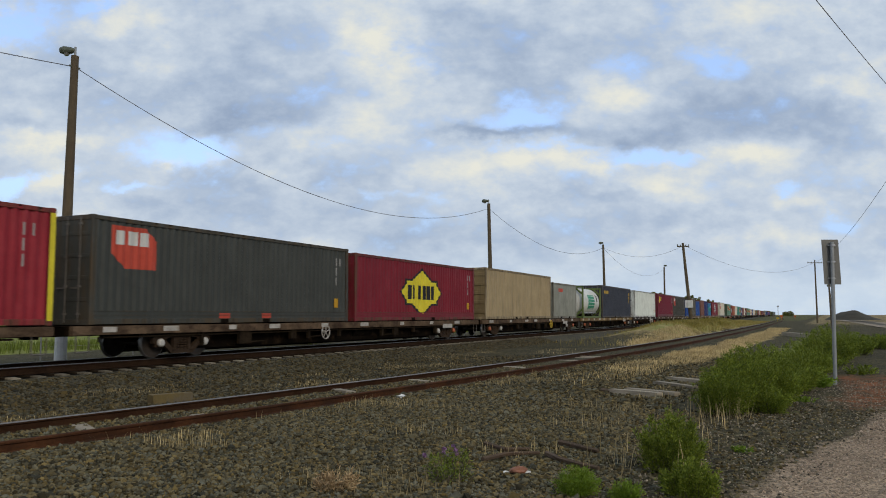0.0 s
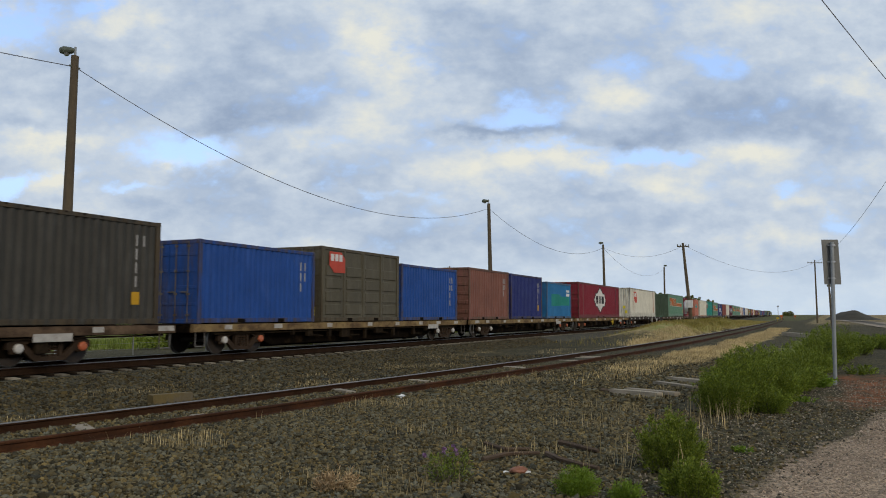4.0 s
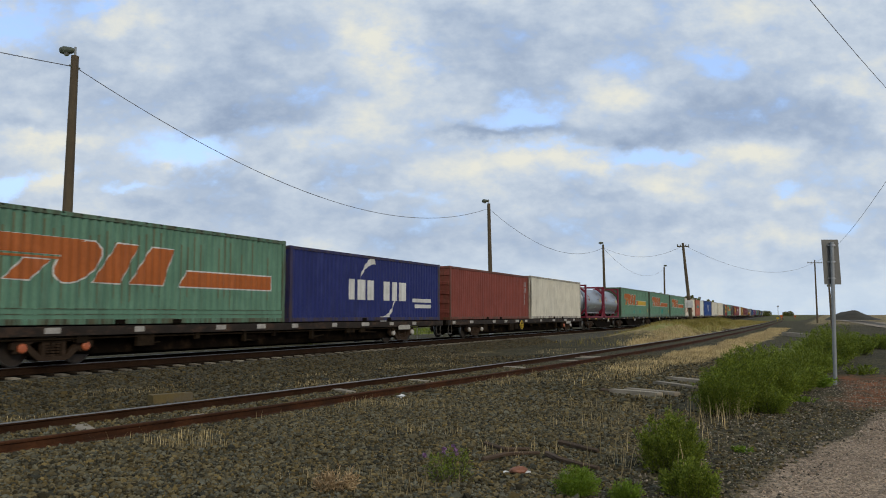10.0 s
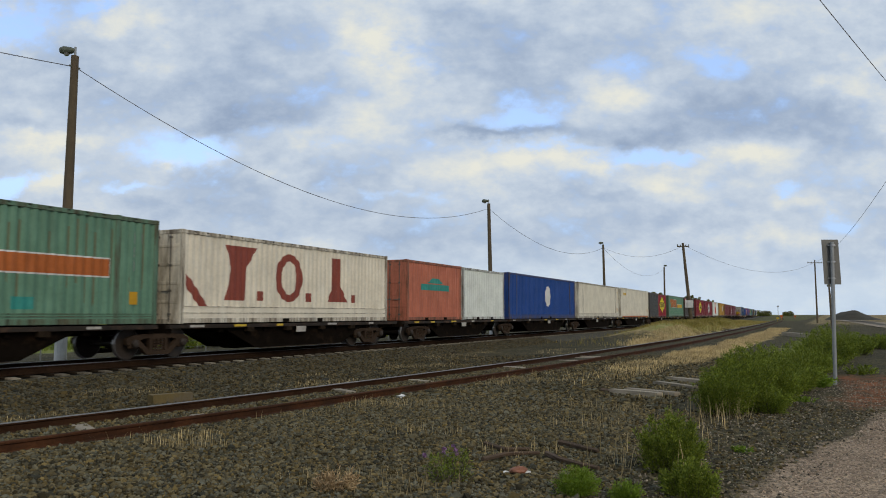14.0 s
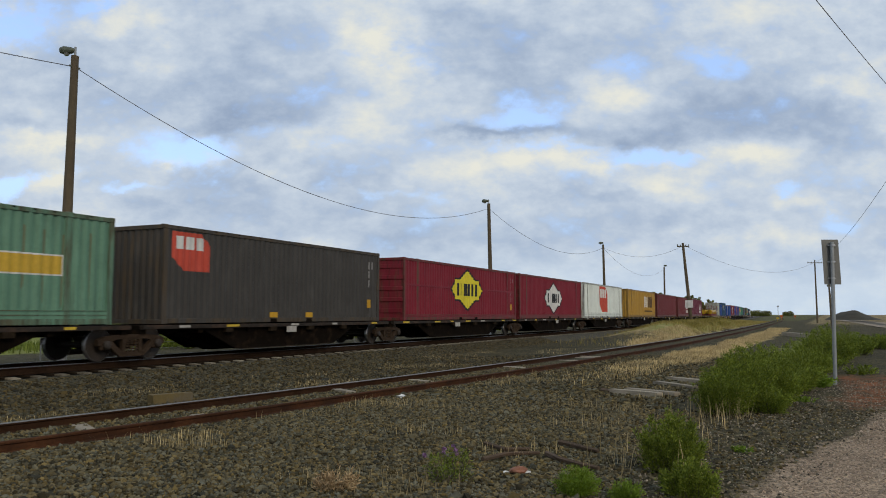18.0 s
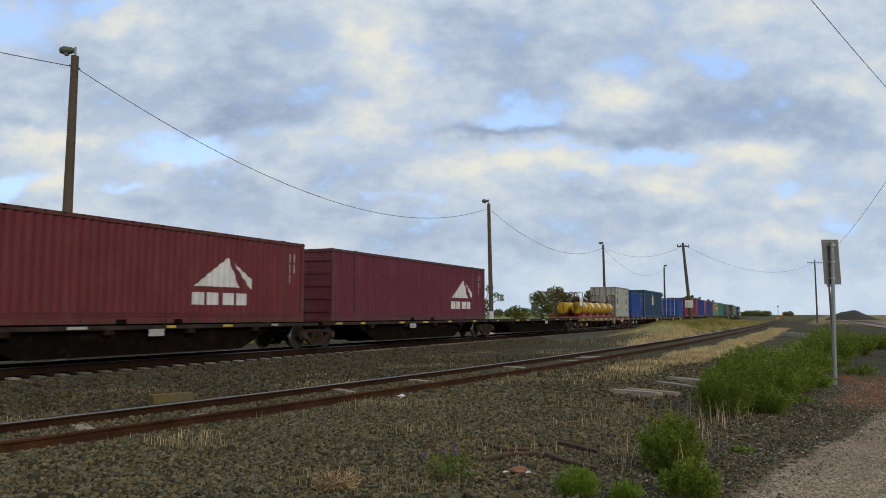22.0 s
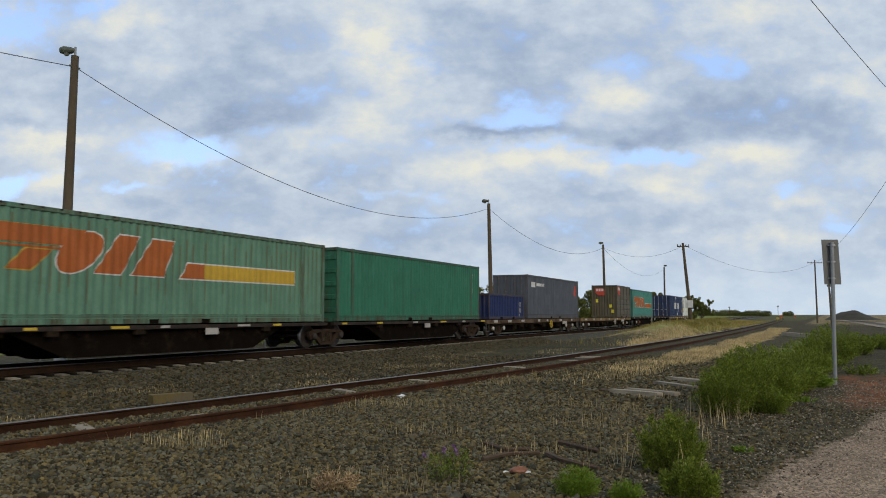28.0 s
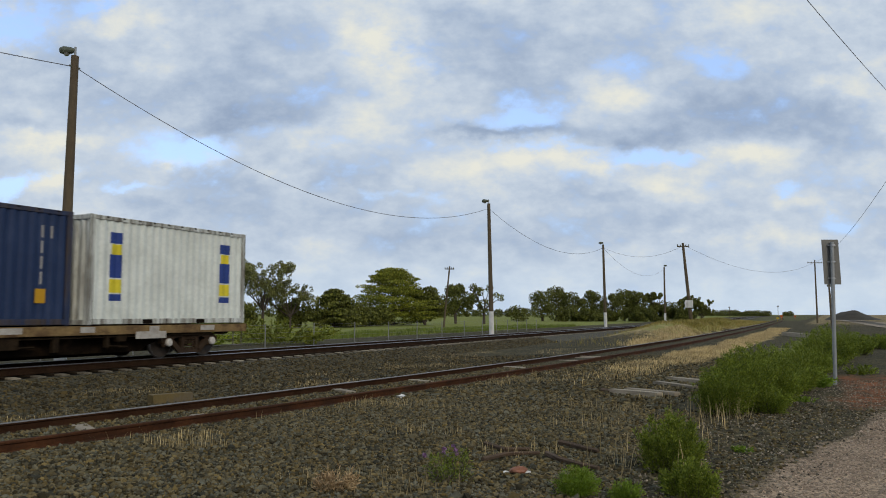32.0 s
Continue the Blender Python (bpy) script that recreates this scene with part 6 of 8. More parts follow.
    decal("diagonal_mark", [[(-6.0, BASE + 1.52), (-5.72, BASE + 1.30), (-4.98, BASE + 0.50), (-5.38, BASE + 0.50), (-6.0, BASE + 1.15)]], M_D_MAROON, t, LENGTH[t][0], "maroon diagonal mark")
    decal("maroon_shape", [[(-4.25, BASE + 0.73), (-3.30, BASE + 0.73), (-3.25, BASE + 1.75), (-2.70, BASE + 2.50), (-4.25, BASE + 2.50), (-3.95, BASE + 1.75)]], M_D_MAROON, t, LENGTH[t][0], "large maroon shape")
    ring = [(math.cos(radians(18 * k)), math.sin(radians(18 * k))) for k in range(21)]
    decal("maroon_shape", [[(-0.86 + 0.80 * a, BASE + 1.57 + 0.86 * b), (-0.86 + 0.80 * c, BASE + 1.57 + 0.86 * d), (-0.86 + 0.44 * c, BASE + 1.57 + 0.60 * d), (-0.86 + 0.44 * a, BASE + 1.57 + 0.60 * b)] for (a, b), (c, d) in zip(ring, ring[1:])], M_D_MAROON, t, LENGTH[t][0], "large maroon ring")
    decal("maroon_shape", [[(1.58, BASE + 0.76), (3.0, BASE + 0.76), (2.45, BASE + 1.45), (2.45, BASE + 2.46), (1.84, BASE + 2.46), (1.84, BASE + 1.2)]], M_D_MAROON, t, LENGTH[t][0], "large maroon shape")
    for x in (-2.62, 0.16, 3.30):
        decal("maroon_dot", [rect(x, x + 0.32, BASE + 0.74, BASE + 1.06)], M_D_MAROON, t, LENGTH[t][0], "maroon dot")
    W(406.9, 482.3, "well", M_SILL_D, "d", joints=(420.8, 436.5, 452.4, 468.3), seed=17, label=S48, bog=(408.95, 479.9))
    t = container(407.8, 20, 2.82, P["salmon"], label="faded salmon red twenty foot container")
    decal("emblem", [rect(-1.6, 1.5, BASE + 1.45, BASE + 1.75), [(-0.9, BASE + 1.8), (0.9, BASE + 1.8), (0.3, BASE + 2.05), (-0.4, BASE + 2.05)]], M_D_TEAL, t, LENGTH[t][0], "teal bars")
    t = container(414.2, 20, 2.80, P["white"], label="plain white twenty foot container", ends="ribbed")
    t = container(421.2, 48, 2.88, P["royal"], label="royal blue container with pale oval emblem", skirt=0.1)
    decal("emblem", [[(0.5 + 0.62 * math.cos(a * math.tau / 16), BASE + 1.55 + 0.72 * math.sin(a * math.tau / 16)) for a in range(16)]], M_D_WHITE, t, LENGTH[t][0], "pale oval emblem", 0.004)
    t = container(437.2, 48, 2.896, P["cream"], label="worn cream white container with amber marks", skirt=0.2)
    small_marks(t, 20, M_D_AMBER)
    t = container(453.2, 48, 2.93, P["cream"], label="worn cream white container with orange lower edge", skirt=0.2, trim=P["cream"])
    decal("lower_stripe", [rect(-7.1, 7.1, BASE + 0.03, BASE + 0.15)], M_D_ORANGE, t, LENGTH[t][0], "orange lower edge", 0.02, flat=True)
    decal("faded_mark", [rect(-6.4, -5.0, BASE + 2.2, BASE + 2.45)], M_D_AMBER, t, LENGTH[t][0], "faded amber mark")
    small_marks(t, 21)
    t = container(469.0, 20, 2.86, P["slate"], label="dirty slate grey container with rust brown folds", ends="ribbed")
    rust_folds(t, M_FOLD_RUST, 0.97, 5)
    t = container(475.2, 20, 2.80, P["red"], label="red container with yellow star emblem")
    star_logo(t, -0.08, BASE + 1.51, M_D_YELLOW)
    W(482.6, 561.9, "well", M_SILL_D, "d", joints=(499.2, 513.6, 530.0, 545.7), seed=18, label=S48, bog=(484.2, 559.3))
    t = container(483.5, 48, 2.85, P["toll"], endmat=P["toll_end"], label="weathered green container with slanted orange emblem", skirt=0.2, ends="ribbed")
    slant_logo(t, -5.9, 1.26, 5.9, True)
    t = container(500.2, 40, 2.896, P["graphite"], label="charcoal container with orange-red badge", ends="wall")
    badge(t, -5.85, BASE + 2.73)
    small_marks(t, 22)
    for x in (-1.05, 1.05):
        decal("pocket_patch", [rect(x - 0.22, x + 0.22, BASE + 0.18, BASE + 0.36)], M_D_PLATE, t, LENGTH[t][0], "amber pocket patch", 0.012, flat=True)
    t = container(514.85, 48, 2.9, P["crimson"], label="crimson container with yellow star emblem", ends="ribbed", skirt=0.1)
    star_logo(t, -0.1, BASE + 1.6, M_D_YELLOW)
    decal("waist_rail", [rect(-7.1, -2.32, BASE + 1.62, BASE + 1.70), rect(2.12, 7.1, BASE + 1.62, BASE + 1.70)], P["crimson"], t, LENGTH[t][0], "", 0.012, flat=True)
    small_marks(t, 23)
    t = container(530.5, 48, 2.9, P["crimson"], label="crimson container with white star emblem", skirt=0.1, ends="ribbed")
    star_logo(t, -0.05, BASE + 1.45, M_D_WHITE)
    t = container(546.3, 14.7, 2.93, P["white"], label="white container with large orange-red badge", skirt=0.25)
    badge(t, -2.0, BASE + 2.78, 2.1)
    W(562.1, 651.3, "well", M_SILL_D, "d", joints=(581.1, 598.9, 615.6, 632.3), seed=19, label=S48, bog=(564.0, 648.9))
    t = container(563.85, 53, 2.91, P["mustard"], label="mustard yellow container with faded dark bars", ends="wall", skirt=0.06)
    decal("lettering_bars", [rect(1.2 + i * 0.52, 1.55 + i * 0.52, BASE + 1.1, BASE + 2.3) for i in range(4)], M_D_WHITE, t, LENGTH[t][0], "pale bars")
    decal("lettering_bars", [rect(3.35 + i * 0.55, 3.75 + i * 0.55, BASE + 1.1, BASE + 2.3) for i in range(5)] + [rect(1.2, 6.1, BASE + 0.6, BASE + 0.75)], M_SILL, t, LENGTH[t][0], "dark faded bars")
    t = container(581.7, 53, 2.88, P["maroon"], label="maroon brown corrugated steel container", ends="ribbed", skirt=0.06)
    for u, mt, x in ((599.9, "maroon", 3.2), (616.35, "violet", 4.9)):
        t = container(u, 14.6 if u < 600 else 15.65, 2.86, P[mt], label="maroon container with white triangle emblem", ends="ribbed", skirt=0.15)
        decal("emblem", [[(x - 1.5, BASE + 1.15), (x + 0.55, BASE + 1.15), (x, BASE + 2.1)], [(x + 0.25, BASE + 1.95), (x + 1.15, BASE + 1.08), (x + 1.2, BASE + 1.42)]], M_D_WHITE, t, LENGTH[t][0], "white triangle emblem")
        decal("lettering_bars", [rect(x - 1.6 + i * 0.68, x - 1.08 + i * 0.68, BASE + 0.58, BASE + 0.96) for i in range(4)], M_D_WHITE, t, LENGTH[t][0], "white bars")
        small_marks(t, int(u), plate=False)
    W(651.4, 672.2, sill=M_SILL_T, caps="o", seed=20, brake=664.15, bog=(653.9, 669.54))
    drum_load(652.0, 665.3)
    t = container(665.5, 20, 2.92, P["pgrey"], label="pale grey container with blue strip labels")
    side_label(t, -2.3)
    side_label(t, 1.75)
    W(672.3, 692.8, sill=M_SILL, caps="w", seed=21, bog=(674.94, 690.2))
    t = container(673.1, 20, 2.63, P["royal"], label="plain royal blue twenty foot container")
    small_marks(t, 25, plate=False)
    t = container(680.3, 12.2, 3.06, P["petrol"], label="petrol blue container with cream emblem and orange end frame", trim=P["petrol"])
    decal("emblem", [[(-0.35 + 0.56 * math.cos(a * math.tau / 16), BASE + 2.1 + 0.56 * math.sin(a * math.tau / 16)) for a in range(16)]], M_D_AMBER, t, LENGTH[t][0], "pale yellow round emblem", 0.004)
    decal("emblem_base", [rect(-0.95, 0.25, BASE + 1.42, BASE + 1.60), [(-0.75, BASE + 1.60), (0.05, BASE + 1.60), (-0.15, BASE + 2.3), (-0.55, BASE + 2.3)]], M_D_WHITE, t, LENGTH[t][0], "white emblem", 0.008)
    for x in (-6.09, 5.93):
        decal("end_post_paint", [rect(x, x + 0.16, BASE + 0.12, BASE + 2.85)], M_D_ORANGE, t, LENGTH[t][0], "red-orange corner post", 0.02, flat=True)
    W(692.9, 713.6, sill=M_SILL, caps="w", seed=22, brake=701.5, bog=(695.45, 711.1))
    t = container(706.75, 20, 2.63, P["blue"], barmat=M_D_WHITE, label="bright blue twenty foot container with pale door bars")
    small_marks(t, 26, plate=False)
    W(713.9, 792.9, "well", M_SILL_D, "d", joints=(729.8, 745.6, 761.3, 777.2), seed=23, label=S48, bog=(715.9, 790.9))
    t = container(714.6, 48, 2.86, P["crimson"], label="crimson container with white star emblem", ends="ribbed", skirt=0.1)
    star_logo(t, 0.1, BASE + 1.47, M_D_WHITE)
    small_marks(t, 27)
    for u in (730.4, 746.1):
        t = container(u, 48, 2.93, P["ultra"], label="ultramarine container with orange ends", endmat=P["orange"], skirt=0.06, ends="wall")
        decal("orange_panel", [rect(-7.17, -6.0, BASE + 0.17, BASE + 2.79), rect(6.0, 7.17, BASE + 0.17, BASE + 2.79)], P["orange"], t, LENGTH[t][0], "orange end panel", 0.005)
    t = container(762.0, 48, 2.92, P["toll"], endmat=P["toll_end"], label="weathered green container with slanted orange emblem", ends="ribbed", skirt=0.1)
    slant_logo(t, -6.27, 1.34, 5.6, True)
    t = container(777.8, 14.5, 2.93, P["green"], label="plain dull green steel container", ends="ribbed", skirt=0.06)
    small_marks(t, 28, plate=False)
    W(793.0, 813.2, sill=M_SILL, caps="w", seed=24, brake=805.3, bog=(795.45, 810.6))
    t = container(793.75, 20, 1.5, P["cobalt"], label="half height dark blue open container", ends="wall")
    small_marks(t, 29, plate=False)
    t = container(800.6, 40, 2.9, P["steel_blue"], label="steel blue grey container with faded white marks", skirt=0.12)
    decal("lettering_bars", [rect(-5.4, -4.5, BASE + 2.1, BASE + 2.45)] + [rect(-4.3 + i * 0.3, -4.07 + i * 0.3, BASE + 2.2, BASE + 2.4) for i in range(6)], M_D_WHITE, t, LENGTH[t][0], "faded white bars")
    decal("emblem", [rect(5.0, 5.4, BASE + 1.7, BASE + 2.5, 0.1)], M_D_RED, t, LENGTH[t][0], "small red mark")
    W(813.3, 833.6, sill=M_SILL_T, caps="w", seed=25, brake=825.6, bog=(815.6, 831.05))
    t = container(827.1, 6.45, 3.10, P["olive"], label="dark olive panelled container with orange-red badges", smoothside=True, panels=4, ends="wall")
    badge(t, -2.9, BASE + 2.98, 0.75, 0.032)
    end_badge(t)
    panel_ribs(t, P["olive"])
    W(833.7, 859.6, "well", sill=M_SILL_D, caps="w", seed=26, brake=845.3, bog=(837.9, 855.45))
    t = container(834.7, 12.15, 2.94, P["toll_new"], label="teal container with slanted orange emblem", skirt=0.12, ends="wall")
    slant_logo(t, -5.3, 1.06, 5.0)
    W(859.75, 879.95, sill=M_SILL_T, caps="w", seed=27, brake=866.5, bog=(862.33, 877.38))
    t = container(860.6, 40, 2.87, P["cma"], barmat=M_STEEL, label="navy blue container with white bars and crescents")
    crescent_logo(t, 0.25, BASE + 1.47, 1.15)
    small_marks(t, 30)
    t = container(873.55, 20, 2.9, P["white"], label="white container with blue and yellow strip labels", ends="wall")
    side_label(t, -2.4)
    side_label(t, 1.9)


def drum_load(u0, u1):
    """Long yellow cylinders on a cradle, with a railed platform at the leading end."""
    L = u1 - u0
    h = L / 2
    t = tagged(new("cylinder_load"), "yellow steel cylinders on a red cradle with a railed platform", "freight", "")
    part("cradle", boxed(-h, h, -1.2, 1.2, BASE, BASE + 0.10), M_SILL_T, t)
    for s in (-1, 1):
        bm = boxed(-h, h, s * 1.2 - 0.02, s * 1.2 + 0.02, BASE + 0.1, BASE + 0.24)
        part("cradle_rail", bm, P["tank_red"], t, "red cradle rail")
        for i in range(5):
            x = -h + 1.55 + (L - 1.75) * i / 5
            part("cradle_chock", boxed(x - 0.25, x + 0.45, s * 1.205 - 0.025, s * 1.205 + 0.025, BASE + 0.12, BASE + 0.20), P["drum"], t, "yellow chock")
    n = 5
    for j, y in enumerate((-0.60, 0.60)):
        for i in range(n):
            x0 = -h + 1.65 + (L - 1.75) * i / n
            x1 = x0 + (L - 1.75) / n - 0.20
            bm = bmesh.new()
            r, zc = 0.50, BASE + 0.82
            prof = [(x0, 0.05), (x0 + 0.02, 0.38), (x0 + 0.07, 0.47), (x0 + 0.12, r), (x1 - 0.12, r), (x1 - 0.07, 0.47), (x1 - 0.02, 0.38), (x1, 0.05)]
            rings = [[bm.verts.new((x, y + q * math.cos(k * math.tau / 16), zc + q * math.sin(k * math.tau / 16))) for k in range(16)] for x, q in prof]
            for a, b in zip(rings, rings[1:]):
                for k in range(16):
                    bm.faces.new((a[k], a[(k + 1) % 16], b[(k + 1) % 16], b[k]))
            part("cylinder", bm, P["drum"], t, smooth=True)
            bm = bmesh.new()
            lx = (x0 + x1) / 2
            for k in (-0.45, 0.35):
                tube(bm, (lx + k - 0.16, y - 0.06, zc + r - 0.02), (lx + k + 0.06, y - 0.06, zc + r + 0.10), 0.035, n=6)
                box(bm, lx + k - 0.05, lx + k + 0.16, y - 0.16, y + 0.04, zc + r - 0.03, zc + r + 0.045)
            part("lifting_lug", bm, M_UNDER, t, "dark valve lug")
            part("saddle", boxed(lx - 0.55, lx + 0.55, y - 0.34, y + 0.34, BASE + 0.1, zc - r + 0.14), P["tank_red"], t, "red saddle block")
            if j == 0:
                bm = bmesh.new()
                xm = x0 + (x1 - x0) * 0.62
                arc = [radians(100 + 14 * k) for k in range(6)]
                row = [[bm.verts.new((xx, y + (r + 0.006) * math.cos(a), zc + (r + 0.006) * math.sin(a))) for a in arc] for xx in (xm - 0.30, xm + 0.30)]
                for k in range(5):
                    bm.faces.new((row[0][k], row[1][k], row[1][k + 1], row[0][k + 1]))
                part("cylinder_label", bm, M_D_WHITE, t, "white stencil label")
                for q in (0.28, 0.92):
                    bm = bmesh.new()
                    xx = x0 + (x1 - x0) * q
                    rr = [[bm.verts.new((xx + d, y + (r + 0.012) * math.cos(k * math.tau / 16), zc + (r + 0.012) * math.sin(k * math.tau / 16))) for k in range(16)] for d in (-0.03, 0.03)]
                    for k in range(16):
                        bm.faces.new((rr[0][k], rr[0][(k + 1) % 16], rr[1][(k + 1) % 16], rr[1][k]))
                    part("strap", bm, M_UNDER, t)
    for xa, xb in ((-h + 0.5, -h + 1.55), (h - 0.55, h + 0.12)):
        bm = bmesh.new()
        for y in (-1.12, -0.45, 0.45, 1.12):
            tube(bm, (xb, y, BASE + 0.1), (xb, y, BASE + 2.1), 0.028, n=6)
        for s in (-1, 1):
            for z in (1.55, 2.1):
                tube(bm, (xb, s * 0.45, BASE + z), (xb, s * 1.12, BASE + z), 0.025, n=6)
            tube(bm, (xa + 0.12, s * 1.12, BASE + 2.1), (xb, s * 1.12, BASE + 2.1), 0.025, n=6)
            tube(bm, (xa, s * 1.12, BASE + 1.98), (xa + 0.12, s * 1.12, BASE + 2.1), 0.025, n=6)
            tube(bm, (xa, s * 1.12, BASE + 1.5), (xa, s * 1.12, BASE + 1.98), 0.025, n=6)
            tube(bm, (xa, s * 1.12, BASE + 1.5), (xb, s * 1.12, BASE + 1.5), 0.025, n=6)
        part("guard_rail", bm, P["tank_red"], t, "red tubular guard rail")
    part("notice_board", boxed(-h + 0.55, -h + 1.45, -1.18, -1.15, BASE + 1.0, BASE + 1.6), M_D_WHITE, t, "white notice board")
    MOVING.append((t, (u0 + u1) / 2))


make_train()


# ---- plants ----
RNG = np.random.default_rng(7)


def leaf_mat(name, lo, hi, rough=0.65):
    """Foliage: its colour runs from lo to hi from leaf to leaf."""
    m = bpy.data.materials.new(name)
    m.use_nodes = True
    nt = m.node_tree
    N, K = nt.nodes.new, nt.links.new
    b = nt.nodes["Principled BSDF"]
    b.inputs["Roughness"].default_value, b.inputs["Specular IOR Level"].default_value = rough, 0.2
    g, r, tc, n, x, r2 = N("ShaderNodeNewGeometry"), N("ShaderNodeValToRGB"), N("ShaderNodeTexCoord"), N("ShaderNodeTexNoise"), N("ShaderNodeMix"), N("ShaderNodeValToRGB")
    r.color_ramp.elements[0].color, r.color_ramp.elements[1].color = (*lo, 1), (*hi, 1)
    K(g.outputs["Random Per Island"], r.inputs[0])
    n.inputs["Scale"].default_value, n.inputs["Detail"].default_value = 0.8, 4.0
    K(tc.outputs["Object"], n.inputs["Vector"])
    r2.color_ramp.elements[0].position, r2.color_ramp.elements[1].position = 0.3, 0.7
    r2.color_ramp.elements[0].color, r2.color_ramp.elements[1].color = (0.65, 0.65, 0.65, 1), (1.3, 1.3, 1.2, 1)
    K(n.outputs["Fac"], r2.inputs[0])
    x.data_type, x.blend_type = "RGBA", "MULTIPLY"
    x.inputs[0].default_value = 1.0
    K(r.outputs[0], x.inputs[6])
    K(r2.outputs[0], x.inputs[7])
    K(x.outputs[2], b.inputs["Base Color"])
    return m


M_EUC = leaf_mat("gum_leaves", (0.075, 0.082, 0.026), (0.235, 0.235, 0.085))
M_CYP = leaf_mat("cypress_leaves", (0.070, 0.088, 0.011), (0.265, 0.270, 0.032))
M_DARKL = leaf_mat("dark_leaves", (0.040, 0.049, 0.010), (0.165, 0.172, 0.036))
M_SHRUB = leaf_mat("weed_leaves", (0.050, 0.082, 0.007), (0.225, 0.275, 0.031))
M_SHRUB2 = leaf_mat("bright_weed_leaves", (0.080, 0.140, 0.009), (0.185, 0.270, 0.026))
M_STRAW = leaf_mat("straw", (0.26, 0.20, 0.095), (0.60, 0.47, 0.26))
M_TUFT = leaf_mat("grass_blades", (0.150, 0.130, 0.030), (0.370, 0.285, 0.100))
M_FLOWER = leaf_mat("thistle_flower", (0.16, 0.08, 0.18), (0.28, 0.16, 0.30))
M_SEED = leaf_mat("dry_seed_heads", (0.26, 0.165, 0.085), (0.46, 0.34, 0.20))
M_BARK = material("bark", (0.085, 0.066, 0.050), 0.9, 0.0, 0.4, 3.0, bump=0.6, bump_scale=18)


def cards(centres, size, aspect=1.6, rng=RNG, axis=None):
    """One small four-cornered leaf at each centre, turned at random or along its axis."""
    n = len(centres)
    a = rng.normal(size=(n, 3)) if axis is None else np.array(axis)
    a /= np.linalg.norm(a, axis=1, keepdims=True)
    b = rng.normal(size=(n, 3))
    b -= a * (a * b).sum(1, keepdims=True)
    b /= np.linalg.norm(b, axis=1, keepdims=True)
    s = size * rng.uniform(0.6, 1.4, (n, 1))
    v = np.stack([centres - a * s, centres - b * s / aspect, centres + a * s, centres + b * s / aspect], 1).reshape(-1, 3)
    f = np.arange(4 * n).reshape(-1, 4)
    return v, f


def blob(c, r, n, rng=RNG, shell=0.55):
    """n points in a lumpy ball."""
    d = rng.normal(size=(n, 3))
    d /= np.linalg.norm(d, axis=1, keepdims=True)
    k = shell + (1 - shell) * rng.random((n, 1)) ** 0.6
    return np.asarray(c) + d * k * np.asarray(r)


def limb(bm, a, b, r0, r1, bow=0.0, n=4, seed=0):
    """A tapered, bent limb."""
    a, b = Vector(a), Vector(b)
    rr = random.Random(seed)
    prev, pr = a, r0
    off = Vector((rr.uniform(-1, 1), rr.uniform(-1, 1), 0)) * bow
    for i in range(1, n + 1):
        f = i / n
        p = a.lerp(b, f) + off * math.sin(f * math.pi)
        q = r0 + (r1 - r0) * f
        tube(bm, prev, p, pr, q, 7, cap=False)
        prev, pr = p, q


